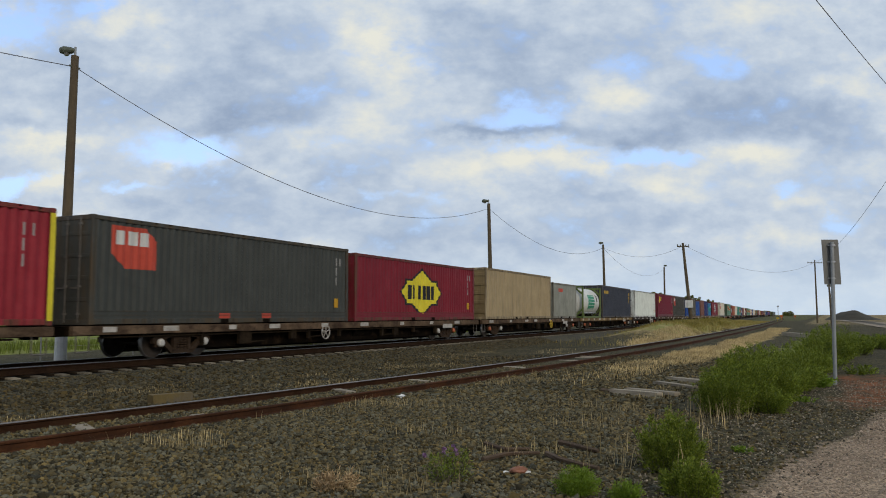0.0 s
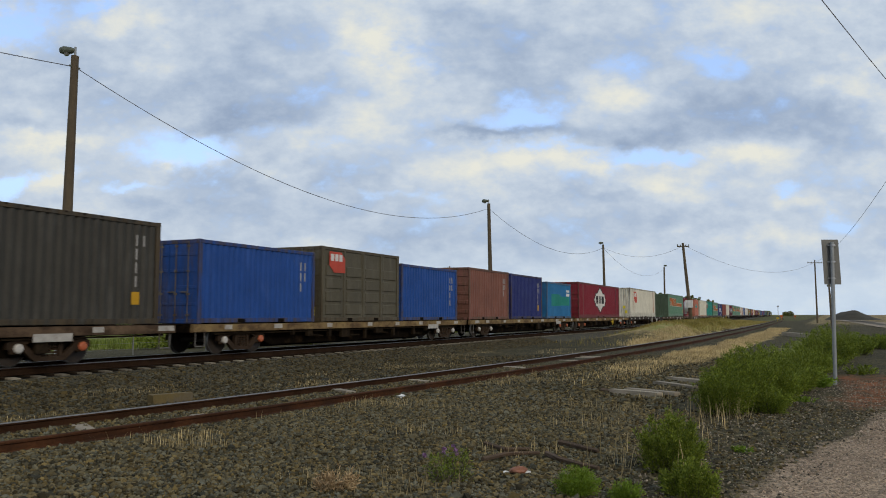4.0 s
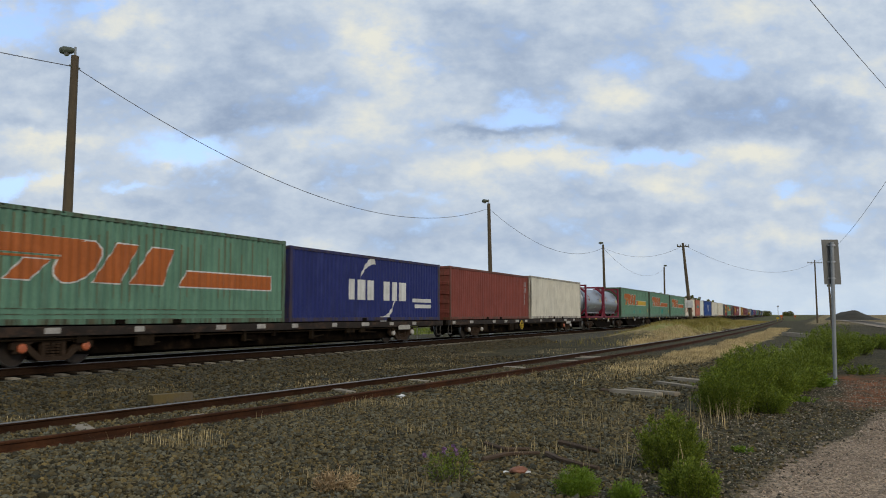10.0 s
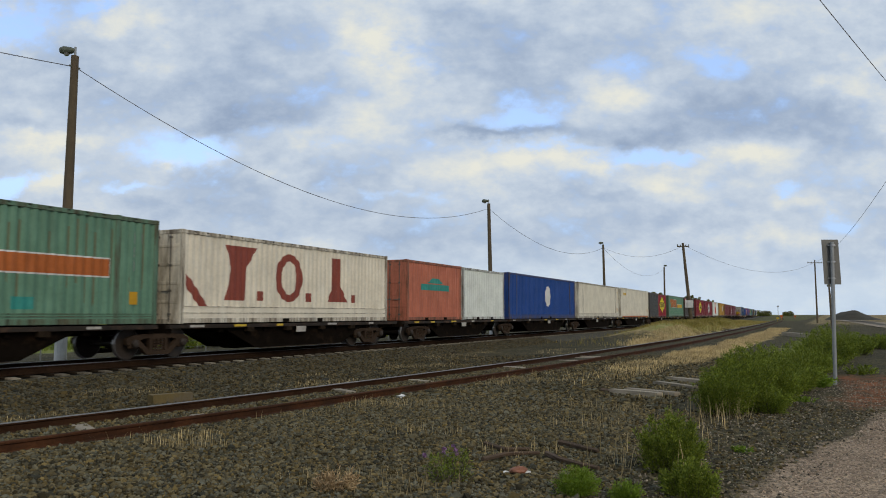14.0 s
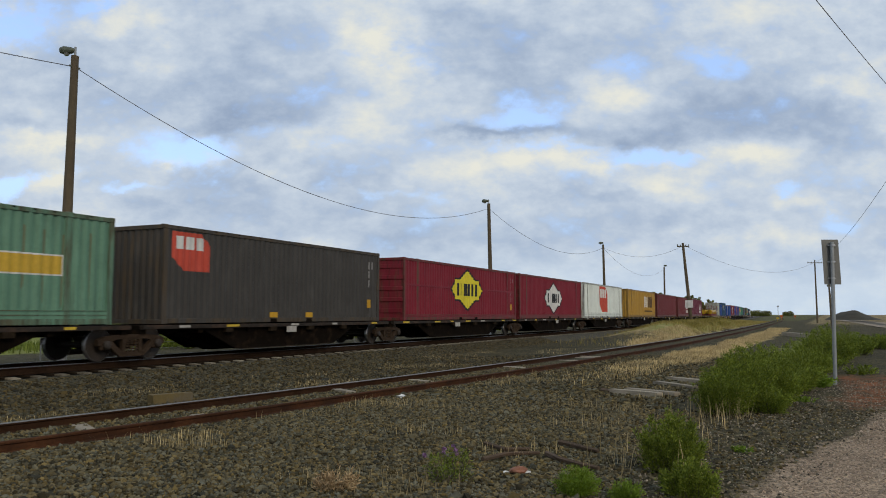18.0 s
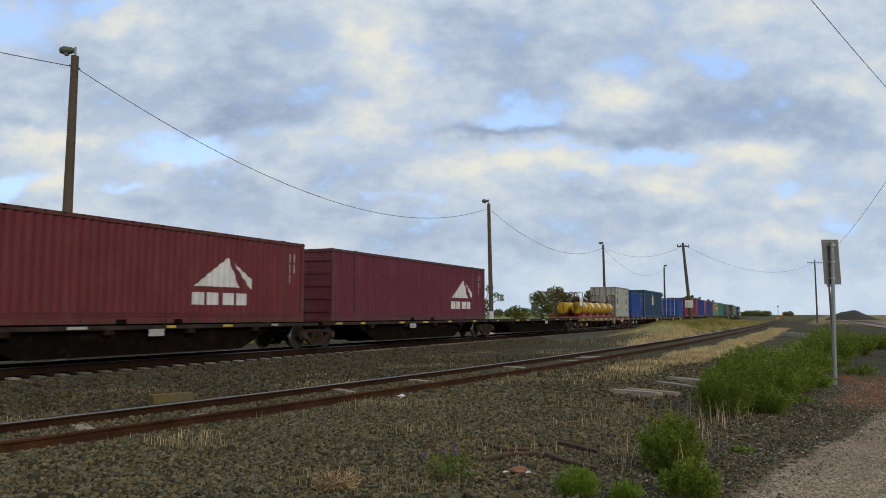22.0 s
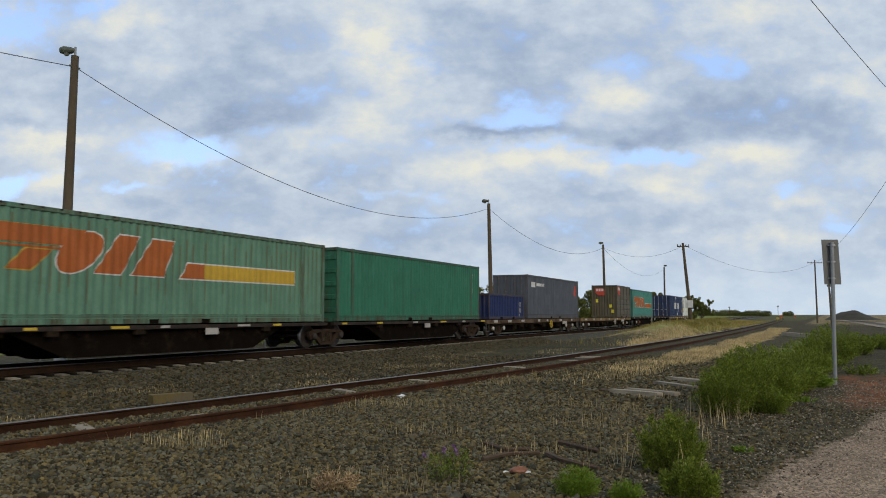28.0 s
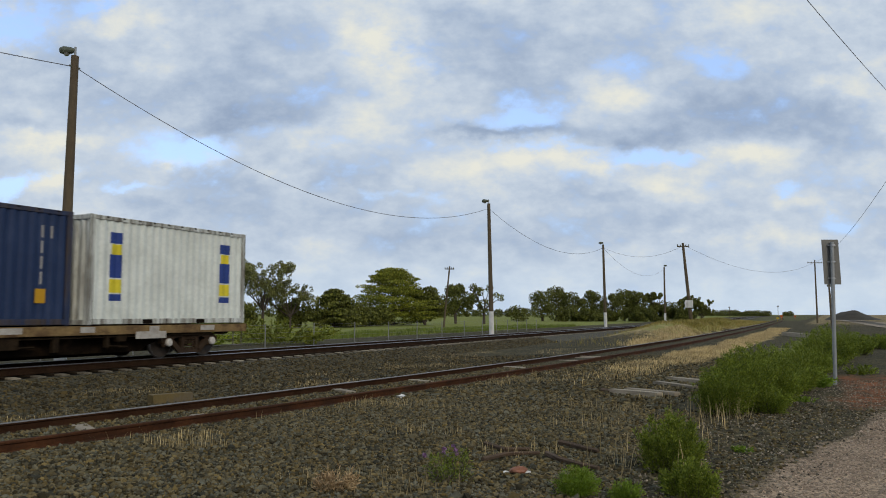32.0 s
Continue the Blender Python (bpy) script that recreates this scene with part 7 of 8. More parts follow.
def tree(x, y, h, w, kind, seed, label, mat=None, leaf=0.20, count=3200, bare=0.25, z=None):
    """A tree with trunk, limbs and a crown of leaves in clumps."""
    rng = np.random.default_rng(seed)
    rr = random.Random(seed)
    t = tagged(new("tree"), label, "tree", "")
    z0 = ground_z(x, y) if z is None else z
    t.location = (x, y, z0 - 0.05)
    bm = bmesh.new()
    clumps = []
    if kind == "gum":
        fork = h * bare
        limb(bm, (0, 0, -0.2), (0.1, 0, fork), h * 0.026, h * 0.018, 0.15, 3, seed)
        for i in range(15):
            a = i * 2.4 + rr.uniform(-0.4, 0.4)
            rad = w * 0.5 * rr.uniform(0.35, 1.0)
            zz = h * rr.uniform(0.48, 0.94)
            p = (math.cos(a) * rad, math.sin(a) * rad, zz)
            limb(bm, (0.1, 0, fork * rr.uniform(0.7, 1.0)), p, h * 0.009, h * 0.003, 0.4, 4, seed + i)
            clumps.append((p, h * rr.uniform(0.05, 0.10)))
            for k in range(7):
                q = (p[0] + rr.uniform(-1, 1) * h * 0.15, p[1] + rr.uniform(-1, 1) * h * 0.15, p[2] + rr.uniform(-0.7, 0.6) * h * 0.15)
                clumps.append((q, h * rr.uniform(0.03, 0.065)))
    elif kind == "cypress":
        limb(bm, (0, 0, -0.2), (0, 0, h * 0.9), h * 0.045, h * 0.01, 0.1, 4, seed)
        for i in range(64):
            f = (i + 0.5) / 64
            zz = h * (0.08 + 0.90 * f)
            a = i * 2.4 + rr.uniform(-0.5, 0.5)
            reach = w * 0.5 * max(0.04, 1.0 - f ** 2.2) ** 0.85 * rr.uniform(0.62, 1.05)
            p = (math.cos(a) * reach, math.sin(a) * reach, zz + rr.uniform(-0.02, 0.03) * h)
            if i % 3 == 0:
                limb(bm, (0, 0, zz - 0.06 * h), p, h * 0.012, h * 0.003, 0.1, 2, seed + i)
            clumps.append((p, (w * 0.12, w * 0.12, h * 0.034)))
            q = (p[0] * 0.6, p[1] * 0.6, p[2] - 0.01 * h)
            clumps.append((q, (w * 0.16, w * 0.16, h * 0.05)))
    elif kind == "round":
        fork = h * bare
        for i in range(3):
            limb(bm, (0.25 * (i - 1), 0, -0.2), (0.5 * (i - 1), 0.2, fork + 0.1 * h), h * 0.022, h * 0.014, 0.1, 3, seed + i)
        for i in range(40):
            a = rr.uniform(0, math.tau)
            e = rr.uniform(-0.75, 1.0)
            k = math.sqrt(max(0.0, 1 - e * e * 0.85)) * rr.uniform(0.45, 1.0)
            p = (math.cos(a) * k * w * 0.42, math.sin(a) * k * w * 0.42, fork + (h - fork) * (0.46 + 0.44 * e))
            if i < 9:
                limb(bm, (0, 0.1, fork), p, h * 0.010, h * 0.003, 0.2, 3, seed + i)
            clumps.append((p, h * rr.uniform(0.09, 0.16)))
    elif kind == "sparse":
        fork = h * 0.30
        limb(bm, (0, 0, -0.2), (0.0, 0, fork), h * 0.035, h * 0.026, 0.1, 3, seed)
        for i in range(7):
            a = i * 2.4
            rad = w * 0.5 * rr.uniform(0.5, 1.0)
            p = (math.cos(a) * rad, math.sin(a) * rad, h * rr.uniform(0.5, 0.97))
            limb(bm, (0, 0, fork), p, h * 0.016, h * 0.004, 0.5, 4, seed + i)
            clumps.append((p, h * rr.uniform(0.06, 0.10)))
        clumps.append(((0, 0, fork + h * 0.1), h * 0.16))
    elif kind == "dead":
        limb(bm, (0, 0, -0.2), (0, 0, h * 0.4), h * 0.03, h * 0.02, 0.1, 3, seed)
        for i in range(16):
            a = i * 2.4
            p = Vector((math.cos(a) * w * 0.5 * rr.uniform(0.4, 1), math.sin(a) * w * 0.5 * rr.uniform(0.4, 1), h * rr.uniform(0.6, 1.0)))
            limb(bm, (0, 0, h * rr.uniform(0.2, 0.4)), p, h * 0.012, h * 0.003, 0.3, 4, seed + i)
            limb(bm, p * 0.7, p + Vector((rr.uniform(-1, 1), rr.uniform(-1, 1), 0.6)) * h * 0.1, h * 0.005, h * 0.002, 0.1, 2, seed + i)
        for i in range(10):
            clumps.append(((rr.uniform(-0.5, 0.5) * w, rr.uniform(-0.5, 0.5) * w, h * rr.uniform(0.05, 0.35)), h * 0.14))
    else:                                               # a low dense bush
        limb(bm, (0, 0, -0.2), (0, 0, h * 0.5), h * 0.03, h * 0.015, 0.1, 2, seed)
        for i in range(34):
            a = rr.uniform(0, math.tau)
            k = rr.uniform(0.1, 1.0)
            clumps.append(((math.cos(a) * k * w * 0.44, math.sin(a) * k * w * 0.44, h * rr.uniform(0.08, 0.84) * (1 - 0.30 * k)), h * rr.uniform(0.12, 0.21)))
    part("trunk", bm, M_BARK, t)
    vol = [float(np.prod(np.broadcast_to(np.asarray(r, float), 3))) ** (2 / 3) for _, r in clumps]
    tot = sum(vol)
    pts = np.concatenate([blob(c, r, max(8, int(count * v / tot)), rng) for (c, r), v in zip(clumps, vol)])
    pts = pts[pts[:, 2] > 0.02]
    v, f = cards(pts, leaf, rng=rng)
    part("crown", mesh_np("crown", v, f), mat or M_EUC, t)
    return t


tree(80.5, 64.3, 8.9, 8.6, "gum", 11, "tall gum tree with an open grey-green crown", M_EUC, 0.095, 15000, 0.30)
tree(84.5, 63.0, 6.6, 7.0, "gum", 12, "grey-green gum tree with thin twigs", M_EUC, 0.09, 9000, 0.25)
tree(78.0, 66.0, 4.2, 4.6, "bush", 13, "dense dark green bush under the gum", M_DARKL, 0.20, 2200)
tree(91.0, 60.5, 5.2, 7.5, "cypress", 14, "spreading dark green cypress", M_DARKL, 0.17, 8000)
for _k, (_x, _y, _h, _w) in enumerate(((87.5, 64.5, 4.2, 5.0), (95.5, 62.0, 3.6, 5.5), (99.5, 62.0, 3.9, 5.5), (103.5, 61.0, 3.8, 5.0))):
    tree(_x, _y, _h, _w, "bush", 20 + _k, "dense dark green bush in a hedge", M_DARKL, 0.17, 4200)
tree(113.5, 64.0, 9.4, 15.5, "cypress", 30, "broad layered cypress with yellow-green tips", M_CYP, 0.13, 36000)
tree(118.5, 60.5, 6.4, 8.5, "round", 31, "dense dark green cypress", M_DARKL, 0.20, 6000, 0.05)
tree(137.4, 63.6, 7.3, 8.6, "round", 32, "round-headed dark gum tree on thin trunks", M_DARKL, 0.17, 7000, 0.30)
tree(139.0, 58.4, 8.6, 7.0, "sparse", 33, "sparse crooked gum tree", M_DARKL, 0.18, 1100)
tree(189.0, 70.3, 4.6, 5.2, "bush", 34, "small dark green bush", M_DARKL, 0.25, 1100)
_trees = [(960, 215, 8.5, 9.0, "round"), (985, 222, 9.6, 9.0, "round"), (1012, 218, 8.0, 8.0, "round"), (1048, 224, 8.6, 8.5, "round"), (1085, 216, 7.6, 9.0, "round"), (1105, 224, 9.0, 9.0, "round"),
          (1128, 218, 8.0, 8.0, "round"), (1156, 222, 9.6, 6.0, "sparse"), (1170, 226, 6.6, 8.0, "bush"), (1195, 222, 6.0, 8.0, "bush"), (1222, 220, 6.8, 7.0, "gum"), (1240, 216, 5.6, 5.0, "gum"),
          (1000, 205, 4.5, 9.0, "bush"), (1040, 205, 4.4, 9.0, "bush"), (1075, 208, 4.4, 9.0, "bush"), (1125, 205, 4.6, 9.0, "bush"), (1150, 204, 4.4, 8.0, "bush"), (1212, 204, 4.0, 7.0, "bush")]
for _k, (_px, _d, _h, _w, _kind) in enumerate(_trees):
    _a = HEADING - math.atan((_px - 784) / 1394.5)
    _r = _d / math.cos(_a - HEADING)
    tree(_r * math.cos(_a), _r * math.sin(_a), _h, _w, _kind, 40 + _k, "dark green tree in a belt beyond the line", M_DARKL, 0.15, 8500, 0.12)
_left = [(215, 215, 6.9, 8.5, "gum"), (200, 225, 5.8, 8.0, "gum"), (265, 200, 4.4, 5.4, "bush"), (240, 205, 4.5, 6.0, "bush"), (345, 185, 5.2, 7.0, "dead"), (360, 180, 3.4, 5.0, "bush"), (432, 115, 3.9, 4.4, "bush"), (400, 260, 3.8, 4.0, "gum")]
for _k, (_px, _d, _h, _w, _kind) in enumerate(_left):
    _a = HEADING - math.atan((_px - 784) / 1394.5)
    _r = _d / math.cos(_a - HEADING)
    tree(_r * math.cos(_a), _r * math.sin(_a), _h, _w, _kind, 70 + _k, "dark green tree standing in the field", M_DARKL, 0.14, 5200, 0.15)


def far_woods(name, spans, mat, label):
    """Distant belts of trees: many leafy clumps of uneven height."""
    rng = np.random.default_rng(5)
    vs = []
    for p0, p1, d, h, step in spans:
        px = p0
        while px < p1:
            a = HEADING - math.atan((px - 784) / 1394.5)
            r = d * rng.uniform(0.95, 1.08) / math.cos(a - HEADING)
            hh = h * rng.uniform(0.55, 1.15)
            c = np.array([r * math.cos(a), r * math.sin(a), hh * 0.45])
            vs.append(blob(c, (hh * 0.7, hh * 0.7, hh * 0.58), 700, rng, 0.3))
            px += step * rng.uniform(0.6, 1.4)
    v, f = cards(np.concatenate(vs), 0.36, rng=rng)
    tagged(part(name, mesh_np(name, v, f), mat), label, "trees", kind="stuff")


far_woods("far_woods", [(-160, 180, 380, 8.6, 16), (180, 480, 520, 9.0, 15), (480, 940, 480, 5.0, 14)], M_DARKL, "distant belt of grey-green trees")
far_woods("horizon_woods", [(1236, 1362, 720, 5.5, 5), (1388, 1398, 700, 4.0, 5)], M_DARKL, "dark line of trees on the horizon")


def far_hill():
    bm = bmesh.new()
    n = 24
    vs = []
    for i in range(n + 1):
        f = i / n
        vs.append((bm.verts.new((2631 + (f - 0.5) * -230, 2619 + (f - 0.5) * 230, -5)), bm.verts.new((2631 + (f - 0.5) * -230, 2619 + (f - 0.5) * 230, 6 + 26 * math.exp(-((f - 0.5) / 0.2) ** 2) + 12 * math.sin(f * math.pi)))))
    for a, b in zip(vs, vs[1:]):
        bm.faces.new((a[0], b[0], b[1], a[1]))
    # the haze of the air is painted into the hill's pale blue base colour
    tagged(part("far_hill", bm, material("hazy_hill", (0.42, 0.50, 0.62), 1.0, 0.0, 0.1, 0.02)), "low blue hazy hill far away", "hill", kind="structure")


far_hill()


def weed(x, y, w, h, n, mat, seed, label, leaf=0.035, upright=0.6, name="weed_bush", stems=20, cat="bush", zoff=0.0):
    """A bushy weed: stems that spread from the root, with many small leaves on them."""
    rng = np.random.default_rng(seed)
    t = tagged(new(name), label, cat, "weeds")
    t.location = (x, y, ground_z(x, y) - 0.02 + zoff)
    tips = []
    verts, faces = [], []
    for i in range(stems):
        a, k = rng.uniform(0, math.tau), math.sqrt(rng.random())
        bx, by = math.cos(a) * k * w * 0.28, math.sin(a) * k * w * 0.28
        tx, ty = math.cos(a) * k * w * 0.5 * rng.uniform(0.8, 1.25), math.sin(a) * k * w * 0.5 * rng.uniform(0.8, 1.25)
        tz = h * (1 - 0.45 * k * k) * rng.uniform(0.62, 1.14)
        tips.append((bx, by, tx, ty, tz))
        r = 0.004 + 0.004 * h
        b = len(verts)
        verts += [(bx - r, by, 0), (bx + r, by, 0), (bx, by + r, 0), (tx, ty, tz)]
        faces += [(b, b + 1, b + 3), (b + 1, b + 2, b + 3), (b + 2, b, b + 3)]
    part("stem_tuft", mesh_np("stem_tuft", verts, faces), M_BARK if mat is M_SHRUB else mat, t)
    tp = np.array(tips)
    idx = rng.integers(0, len(tp), n)
    f = 1.02 - 0.85 * rng.random(n) ** 1.35
    p = tp[idx]
    way = np.stack([p[:, 2] - p[:, 0], p[:, 3] - p[:, 1], p[:, 4]], 1)
    c = np.stack([p[:, 0], p[:, 1], np.zeros(n)], 1) + way * f[:, None]
    out = rng.normal(size=(n, 3)) * np.array([1, 1, 0.5])
    c += out * ((0.018 + 0.060 * (1.0 - f)) * (0.6 + 0.8 * h))[:, None]
    c[:, 2] = np.abs(c[:, 2])
    axis = way / np.linalg.norm(way, axis=1, keepdims=True) * upright + out * 0.55
    v, fc = cards(c, leaf, aspect=3.0, rng=rng, axis=axis)
    part("leaves", mesh_np("leaves", v, fc), mat, t)
    return t


_wl = "dense feathery green weed bush on the yard edge"
for _k, (_x, _y, _w, _h, _n) in enumerate(((9.15, 1.60, 0.72, 0.66, 3600), (8.05, 1.22, 0.55, 0.36, 1900), (14.6, 1.62, 0.95, 0.85, 4200), (15.6, 1.40, 1.25, 1.05, 5400), (16.5, 1.10, 1.3, 0.92, 5000),
                                              (17.6, 1.30, 1.5, 1.08, 5400), (18.8, 1.05, 1.5, 0.95, 4600), (20.0, 0.85, 1.5, 0.85, 4200), (15.2, 1.0, 0.9, 0.50, 2200), (21.6, 0.95, 1.6, 0.95, 3800),
                                              (24.0, 0.65, 1.7, 0.85, 3800), (27.0, 0.40, 1.9, 0.75, 3400), (31.0, 0.05, 2.2, 1.20, 3600), (35.0, -0.30, 2.2, 1.30, 3200), (39.5, -1.10, 2.0, 0.9, 2600), (46.0, -2.3, 2.2, 0.7, 1800), (54.0, -3.4, 2.6, 0.6, 1500))):
    weed(_x, _y, _w, _h, int(_n * 4.6), M_SHRUB, 100 + _k, _wl, 0.0095 + 0.00062 * _x, upright=0.9, stems=int(70 + 60 * _w))
weed(7.55, 2.20, 0.42, 0.30, 6000, M_SHRUB2, 140, "small bright green feathery weed", 0.011, upright=1.0, stems=90)
weed(7.6, 1.75, 0.30, 0.20, 2400, M_SHRUB2, 141, "small bright green feathery weed", 0.011, upright=1.0, stems=60)
weed(21.4, 0.25, 0.9, 0.35, 1200, M_SHRUB2, 142, "low bright green weed", 0.035, stems=30)
weed(17.5, 0.45, 0.5, 0.16, 300, M_SHRUB2, 143, "low bright green weed", 0.03, stems=20)
weed(10.9, 1.0, 0.3, 0.10, 200, M_SHRUB2, 144, "low bright green weed", 0.025, stems=20)
weed(26.0, -0.9, 1.0, 0.30, 700, M_SHRUB, 145, "low green weed on bare soil", 0.04, stems=30)
weed(7.55, 3.55, 0.55, 0.38, 1500, M_SHRUB, 146, "thin green thistle with purple flower heads", 0.014, stems=30, name="thistle")
weed(6.75, 4.45, 0.48, 0.24, 900, M_SEED, 147, "dried weed with pale brown seed heads", 0.022, stems=24, name="seed_head_weed")


def flower_heads():
    rng = np.random.default_rng(3)
    for i in range(6):
        x, y = 7.55 + rng.uniform(-0.2, 0.2), 3.55 + rng.uniform(-0.25, 0.25)
        z = ground_z(x, y) + rng.uniform(0.27, 0.38)
        c = blob((0, 0, 0), 0.022, 60, rng, 0.2)
        v, f = cards(c, 0.012, rng=rng)
        ob = part("thistle_flower", mesh_np("thistle_flower", v, f), M_FLOWER)
        ob.location = (x, y, z)
        tagged(ob, "small purple thistle flower head on its stem", "flower", "thistle flowers")


flower_heads()


def blades(name, pts, h, w, mat, label, seed, lean=0.35):
    """Many separate grass blades: pts are their roots."""
    rng = np.random.default_rng(seed)
    n = len(pts)
    a = rng.uniform(0, math.tau, n)
    hh = h * rng.uniform(0.45, 1.25, n)
    l = lean * hh * rng.uniform(0.1, 1.2, n)
    d = np.stack([np.cos(a), np.sin(a)], 1)
    s = np.stack([-np.sin(a), np.cos(a)], 1) * (w * rng.uniform(0.6, 1.3, n))[:, None]
    p0 = np.concatenate([pts[:, :2] - s, pts[:, 2:] - 0.01], 1)
    p1 = np.concatenate([pts[:, :2] + s, pts[:, 2:] - 0.01], 1)
    m = pts[:, :2] + d * (l * 0.35)[:, None]
    q0 = np.concatenate([m - s * 0.7, (pts[:, 2] + hh * 0.6)[:, None]], 1)
    q1 = np.concatenate([m + s * 0.7, (pts[:, 2] + hh * 0.6)[:, None]], 1)
    tip = np.concatenate([pts[:, :2] + d * l[:, None], (pts[:, 2] + hh)[:, None]], 1)
    v = np.stack([p0, p1, q1, q0, tip], 1).reshape(-1, 3)
    b = np.arange(n)[:, None] * 5
    quads = (b + np.array([[0, 1, 2, 3]])).tolist()
    tris = (b + np.array([[3, 2, 4]])).tolist()
    tagged(part(name, mesh_np(name, v, quads + tris), mat), label, "grass", kind="stuff")


def scatter(n, x0, x1, fy, keep, seed, power=1.0):
    """Roots between x0 and x1: fy gives the band at x, keep the chance to stay."""
    rng = np.random.default_rng(seed)
    out = []
    while len(out) < n:
        x = x0 + (x1 - x0) * rng.random() ** power
        a, b = fy(x)
        y = a + (b - a) * rng.random()
        if rng.random() < keep(x, y):
            out.append((x, y, ground_z(x, y)))
    return np.array(out)


def clumpy(s, lo=-0.1, hi=0.35):
    return lambda x, y: smooth01(lo, hi, noise.noise((x * s, y * s, 3.3)))


blades("dry_grass_strip", scatter(30000, 18, 110, lambda x: (side_y(x) - 4.9, side_y(x) - 1.9), lambda x, y: ground_cover(x, y)[1] ** 2 * smooth01(14, 38, x), 1, 1.3), 0.13, 0.009, M_STRAW, "strip of dry straw-coloured grass beside the siding", 2, 0.6)
blades("dry_grass_verge", scatter(4000, 38, 72, lambda x: (side_y(x) + 1.2, side_y(x) + 3.4), lambda x, y: ground_cover(x, y)[1] ** 2, 3, 1.3), 0.18, 0.012, M_STRAW, "dry straw-coloured grass on the verge", 4, 0.6)
blades("bank_grass", scatter(30000, 42, 215, lambda x: (side_y(x) + 1.8, main_y(x) - 3.1), lambda x, y: clumpy(0.25, -0.6, 0.0)(x, y) * (0.03 + 0.97 * smooth01(60, 84, x)), 5, 1.4), 0.24, 0.016, M_TUFT, "rank yellow-green grass on the bank between the lines", 6, 0.5)
blades("bank_tufts", scatter(9000, 74, 135, lambda x: (side_y(x) + 2.6, main_y(x) - 3.6), clumpy(0.35, 0.0, 0.3), 25, 1.1), 0.36, 0.018, leaf_mat("green_tufts", (0.105, 0.100, 0.016), (0.290, 0.235, 0.060)), "tall green tufts on the bank between the lines", 26, 0.5)
blades("straw_tufts", scatter(1200, 6.5, 22, lambda x: (3.0, side_y(x) - 1.1), clumpy(0.8, 0.12, 0.5), 7), 0.16, 0.0035, M_STRAW, "thin dry stalks among the ballast", 8, 0.5)
blades("ballast_tufts", scatter(2200, 8, 40, lambda x: (side_y(x) + 1.1, main_y(x) - 3.0), clumpy(0.35, -0.1, 0.5), 9), 0.10, 0.004, M_STRAW, "thin grass in the ballast between the lines", 10, 0.5)
blades("dry_stalks", scatter(70, 8.2, 15.5, lambda x: (1.2, 2.6), lambda x, y: 1.0, 11), 0.42, 0.0045, M_STRAW, "tall dry stalks beside the weeds", 12, 0.35)
blades("field_edge_grass", scatter(14000, 24, 120, lambda x: (main_y(x) + 13.5, main_y(x) + 23.0), clumpy(0.2, -0.4, 0.2), 13, 1.2), 0.40, 0.022, leaf_mat("lush_grass", (0.075, 0.105, 0.015), (0.150, 0.185, 0.030)), "lush green grass along the field fence", 14, 0.5)
weed(37.5, 29.0, 7.5, 1.35, 5200, leaf_mat("yellow_green_weed", (0.105, 0.135, 0.018), (0.210, 0.225, 0.035)), 150, "wide yellow-green weed bush beyond the line", 0.10, stems=90)
weed(32.0, 30.5, 6.0, 1.2, 3600, M_SHRUB, 151, "wide green weed bush beyond the line", 0.10, stems=80)


_wt = "dry forked twig beside the weed bush"
for _k, (_x, _y) in enumerate(((13.9, 1.45), (14.1, 1.25), (14.3, 1.62), (14.0, 1.75), (9.6, 1.95), (9.2, 2.15))):
    weed(_x, _y, 0.5, 0.45, 40, M_STRAW, 170 + _k, _wt, 0.012, stems=9, name="dry_twigs", cat="twigs")


# ---- pieces: sleepers, stones ----
def make_sleepers():
    bm = bmesh.new()
    for a, b, p, q in ((-1.36, -1.10, -0.030, -0.012), (-1.10, 1.10, -0.012, -0.012), (1.10, 1.36, -0.012, -0.030)):
        lo = [bm.verts.new((x, y, -0.16)) for x, y in ((-0.13, a), (0.13, a), (0.13, b), (-0.13, b))]
        hi = [bm.verts.new((x, y, z)) for x, y, z in ((-0.115, a, p), (0.115, a, p), (0.115, b, q), (-0.115, b, q))]
        bm.faces.new(hi)
        for k in range(4):
            bm.faces.new((lo[k], lo[(k + 1) % 4], hi[(k + 1) % 4], hi[k]))
    me = bpy.data.meshes.new("sleeper")
    bmesh.ops.recalc_face_normals(bm, faces=bm.faces)
    bm.to_mesh(me)
    bm.free()
    me.materials.append(M_SLEEPER_C)
    me.materials.append(M_SLEEPER_OIL_SHADE)
    # middles take the oily colour that also holds the shade under the train
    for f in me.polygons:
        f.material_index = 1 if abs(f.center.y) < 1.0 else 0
    x = -20.0
    for i in range(270):
        ob = under("sleeper", me, LINE_MAIN, x, main_y(x), -0.186)
        ob.rotation_euler = (0, 0, main_turn(x))
        x += 0.66
    bm = bmesh.new()
    box(bm, -0.12, 0.12, -1.28, 1.28, -0.14, 0.0, 0.015)
    me = bpy.data.meshes.new("sleeper")
    bmesh.ops.recalc_face_normals(bm, faces=bm.faces)
    bm.to_mesh(me)
    bm.free()
    me.materials.append(M_TIMBER_PALE)
    r = random.Random(4)
    x = 0.3
    while x < 90:
        ob = under("sleeper", me, LINE_SIDE, x, side_y(x) + r.uniform(-0.08, 0.08), ground_z(x, side_y(x)) + (r.choice((-0.09, -0.07, -0.06, -0.05, -0.05, -0.04, -0.02, 0.015)) if x < 34 else -0.14))
        ob.rotation_euler = (r.uniform(-0.01, 0.01), 0, math.atan2(side_y(x + 0.5) - side_y(x - 0.5), 1.0) + r.uniform(-0.04, 0.04))
        x += 0.74 + r.uniform(-0.06, 0.06)


make_sleepers()


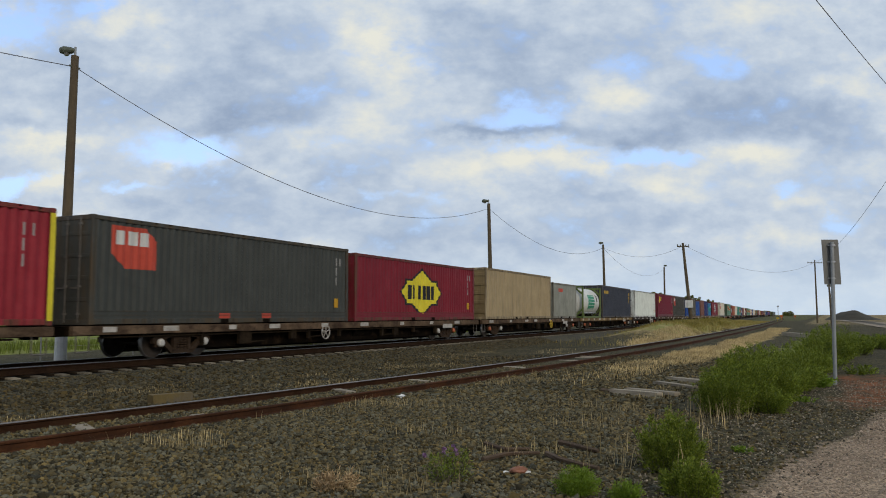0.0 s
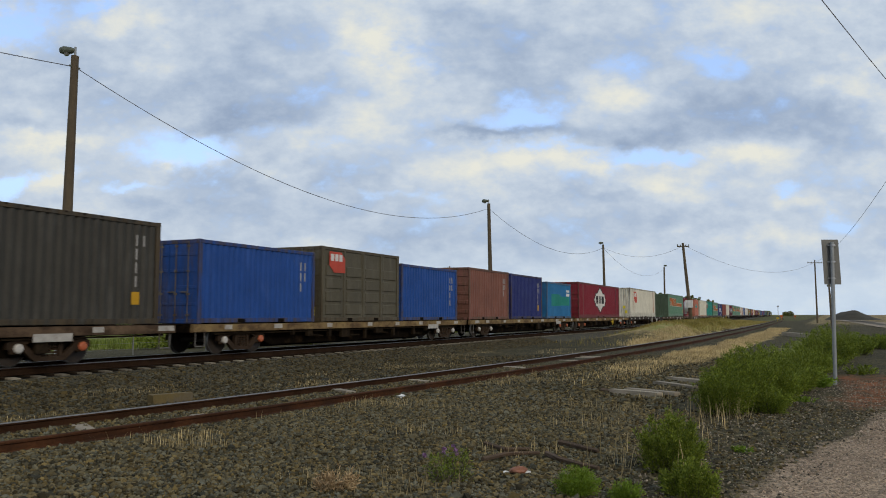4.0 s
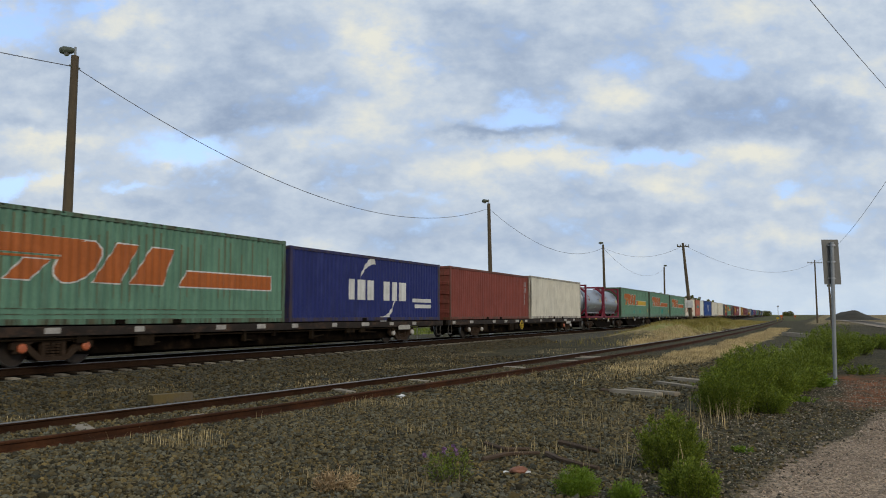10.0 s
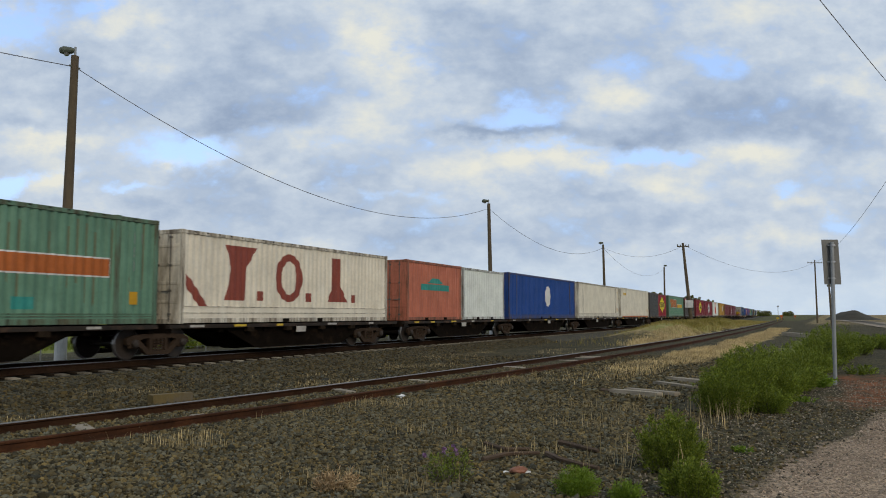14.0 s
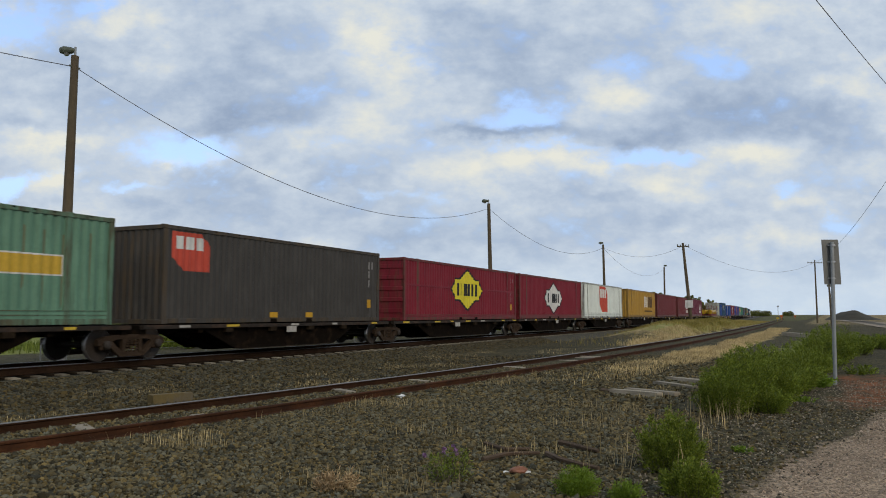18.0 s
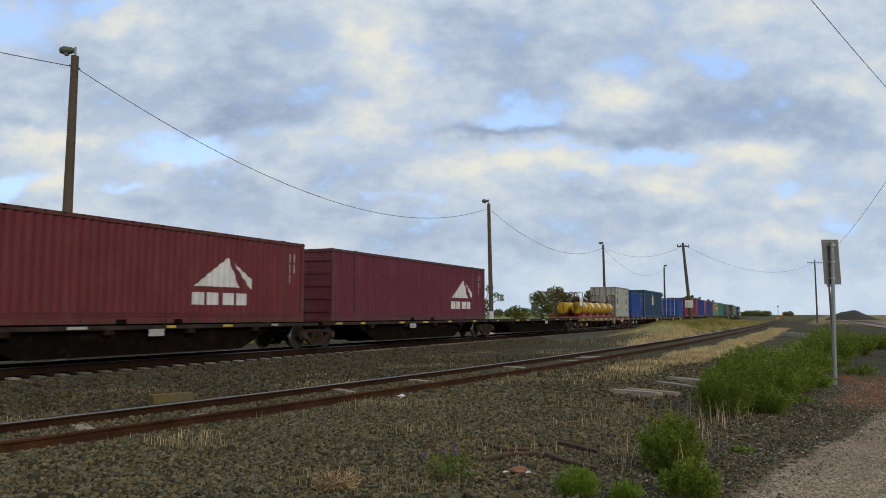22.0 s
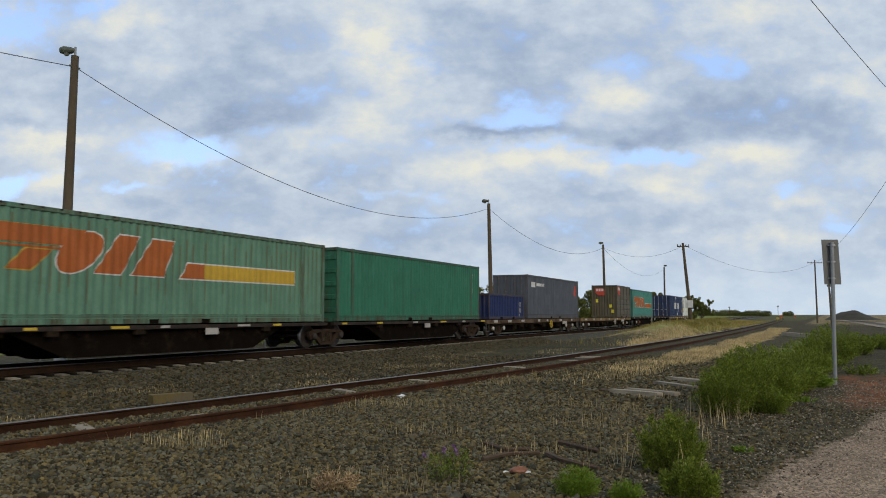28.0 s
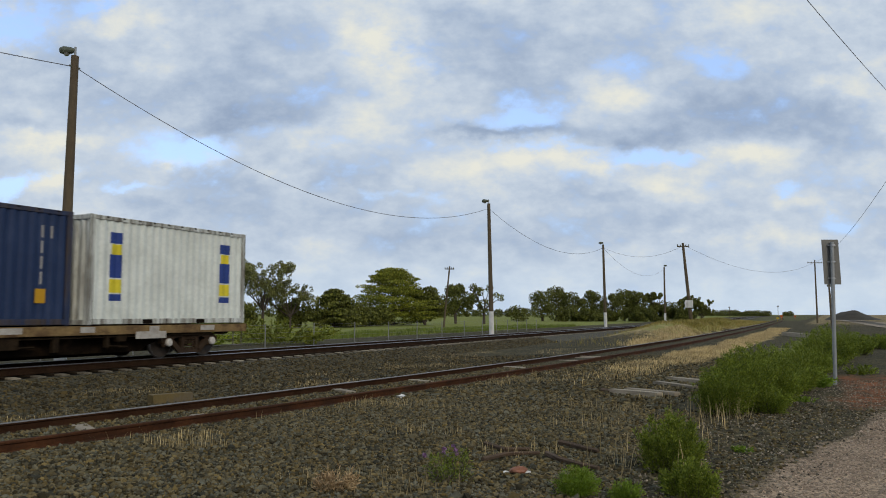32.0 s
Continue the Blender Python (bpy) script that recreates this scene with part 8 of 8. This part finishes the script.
ICO = (np.array([[0, 1, 1.618], [0, 1, -1.618], [0, -1, 1.618], [0, -1, -1.618], [1, 1.618, 0], [1, -1.618, 0], [-1, 1.618, 0], [-1, -1.618, 0], [1.618, 0, 1], [1.618, 0, -1], [-1.618, 0, 1], [-1.618, 0, -1]]) / 1.9,
       np.array([[0, 2, 8], [0, 8, 4], [0, 4, 6], [0, 6, 10], [0, 10, 2], [3, 1, 11], [3, 11, 7], [3, 7, 5], [3, 5, 9], [3, 9, 1], [2, 7, 10], [2, 5, 7], [2, 8, 5], [4, 8, 9], [4, 9, 1], [4, 1, 6], [6, 1, 11], [6, 11, 10], [10, 11, 7], [8, 5, 9]]))


def stones(name, pts, size, mat, label, seed, fine=False):
    """Crushed stones, each a small irregular block."""
    rng = np.random.default_rng(seed)
    n = len(pts)
    cube = np.array([[-1, -1, -1], [1, -1, -1], [1, 1, -1], [-1, 1, -1], [-1, -1, 1], [1, -1, 1], [1, 1, 1], [-1, 1, 1]], float)
    v = cube[None] * rng.uniform(0.35, 1.0, (n, 8, 3)) if not fine else ICO[0][None] * rng.uniform(0.55, 1.2, (n, 12, 1)) * rng.uniform(0.75, 1.2, (n, 12, 3))
    s = size * rng.lognormal(0, 0.28, (n, 1, 1)) * np.stack([rng.uniform(0.7, 1.3, n), rng.uniform(0.6, 1.2, n), rng.uniform(0.65, 1.1, n)], 1)[:, None, :]
    v *= s
    a = rng.uniform(0, math.tau, n)
    b = rng.uniform(-0.6, 0.6, n)
    ca, sa, cb, sb = np.cos(a)[:, None], np.sin(a)[:, None], np.cos(b)[:, None], np.sin(b)[:, None]
    x, y, z = v[..., 0], v[..., 1] * cb - v[..., 2] * sb, v[..., 1] * sb + v[..., 2] * cb
    v = np.stack([x * ca - y * sa, x * sa + y * ca, z], -1)
    v += pts[:, None, :] + np.array([0, 0, 0.25 * size])
    f = np.array([[0, 3, 2, 1], [4, 5, 6, 7], [0, 1, 5, 4], [1, 2, 6, 5], [2, 3, 7, 6], [3, 0, 4, 7]])
    faces = (np.arange(n)[:, None, None] * 8 + f[None]).reshape(-1, 4) if not fine else (np.arange(n)[:, None, None] * 12 + ICO[1][None]).reshape(-1, 3)
    tagged(part(name, mesh_np(name, v.reshape(-1, 3), faces), mat), label, "gravel", kind="stuff")


def stone_points(n, x0, x1, fy, power, seed):
    rng = np.random.default_rng(seed)
    x = x0 + (x1 - x0) * rng.random(n) ** power
    u = rng.random(n)
    out = np.empty((n, 3))
    for i in range(n):
        a, b = fy(x[i])
        y = a + (b - a) * u[i]
        out[i] = (x[i], y, ground_z(x[i], y))
    return out


def near_edge(x):
    """The edge of the gravel road."""
    return 0.70 - 0.205 * (x - 8.2)


stones("ballast_stones", stone_points(40000, 4.0, 15.0, lambda x: (max(1.9, 2.8 - 0.1 * x), side_y(x) - 0.95), 1.2, 1), 0.0255, M_STONE, "loose dark grey crushed ballast stones", 2, True)
stones("ballast_stones", stone_points(14000, 15.0, 34.0, lambda x: (2.6, side_y(x) - 0.95), 1.5, 3), 0.034, M_STONE, "loose dark grey crushed ballast stones", 4)
stones("siding_stones", stone_points(9000, 4.0, 26.0, lambda x: (side_y(x) - 0.75, side_y(x) + 0.75), 1.2, 5), 0.028, M_STONE, "dark ballast stones between the siding rails", 6, True)
stones("ballast_stones", stone_points(16000, 6.0, 32.0, lambda x: (side_y(x) + 0.95, main_y(x) - 2.2), 1.2, 7), 0.034, M_STONE_D, "loose dark grey crushed ballast stones", 8)
def bed_points(n, seed):
    rng = np.random.default_rng(seed)
    x = 4.0 + 46.0 * rng.random(n) ** 1.2
    o = rng.uniform(-3.15, -1.55, n)
    return np.array([(a, main_y(a) + b, np.interp(b, (-3.2, -1.85, -1.36), (-0.61, -0.30, -0.250))) for a, b in zip(x, o)])


stones("shoulder_stones", bed_points(19000, 21), 0.032, M_STONE_D, "dark crushed stones on the ballast shoulder", 22)
stones("road_grit", stone_points(9000, 6.0, 17.0, lambda x: (near_edge(x) - 2.6, near_edge(x)), 1.0, 9), 0.010, material("grit", (0.37, 0.285, 0.21), 0.9, 0.0, 0.3, 9.0, island=True), "fine pinkish gravel of the road", 10)

stones("verge_pebbles", stone_points(7000, 7.0, 24.0, lambda x: (near_edge(x) - 0.3, near_edge(x) + 2.2), 1.2, 31), 0.011, material("pale_pebble", (0.24, 0.20, 0.15), 0.9, 0.0, 0.3, 9.0, spec=0.15, island=True, obrand=0.8), "small pale pebbles scattered on dark soil", 32)
stones("verge_stones", stone_points(4200, 7.0, 17.0, lambda x: (near_edge(x) + 0.1, near_edge(x) + 2.6), 1.2, 33), 0.018, M_STONE, "dark stones beside the gravel road", 34)


# ---- what moves ----
def train_pose(u, t):
    x = u - SPEED * t
    return pose(x, main_y(x), 0, 0, 0, math.degrees(main_turn(x)))


def motions():
    times = [float(i) for i in range(33)]
    for ob, u in MOVING:
        walk(ob, [(t, train_pose(u, t)) for t in times])
    # the service wire sways in the wind
    gusts = [0, -7, -9, -14, -4, 10, 6, -6, 3, 0, 5, 8, 1, 6, 9, 12, 16]
    axis = (SWAY_B - SWAY_A).normalized()
    walk(SWAY, [(2.0 * i, Matrix.Translation(SWAY_A) @ Matrix.Rotation(radians(g), 4, axis)) for i, g in enumerate(gusts)])


motions()
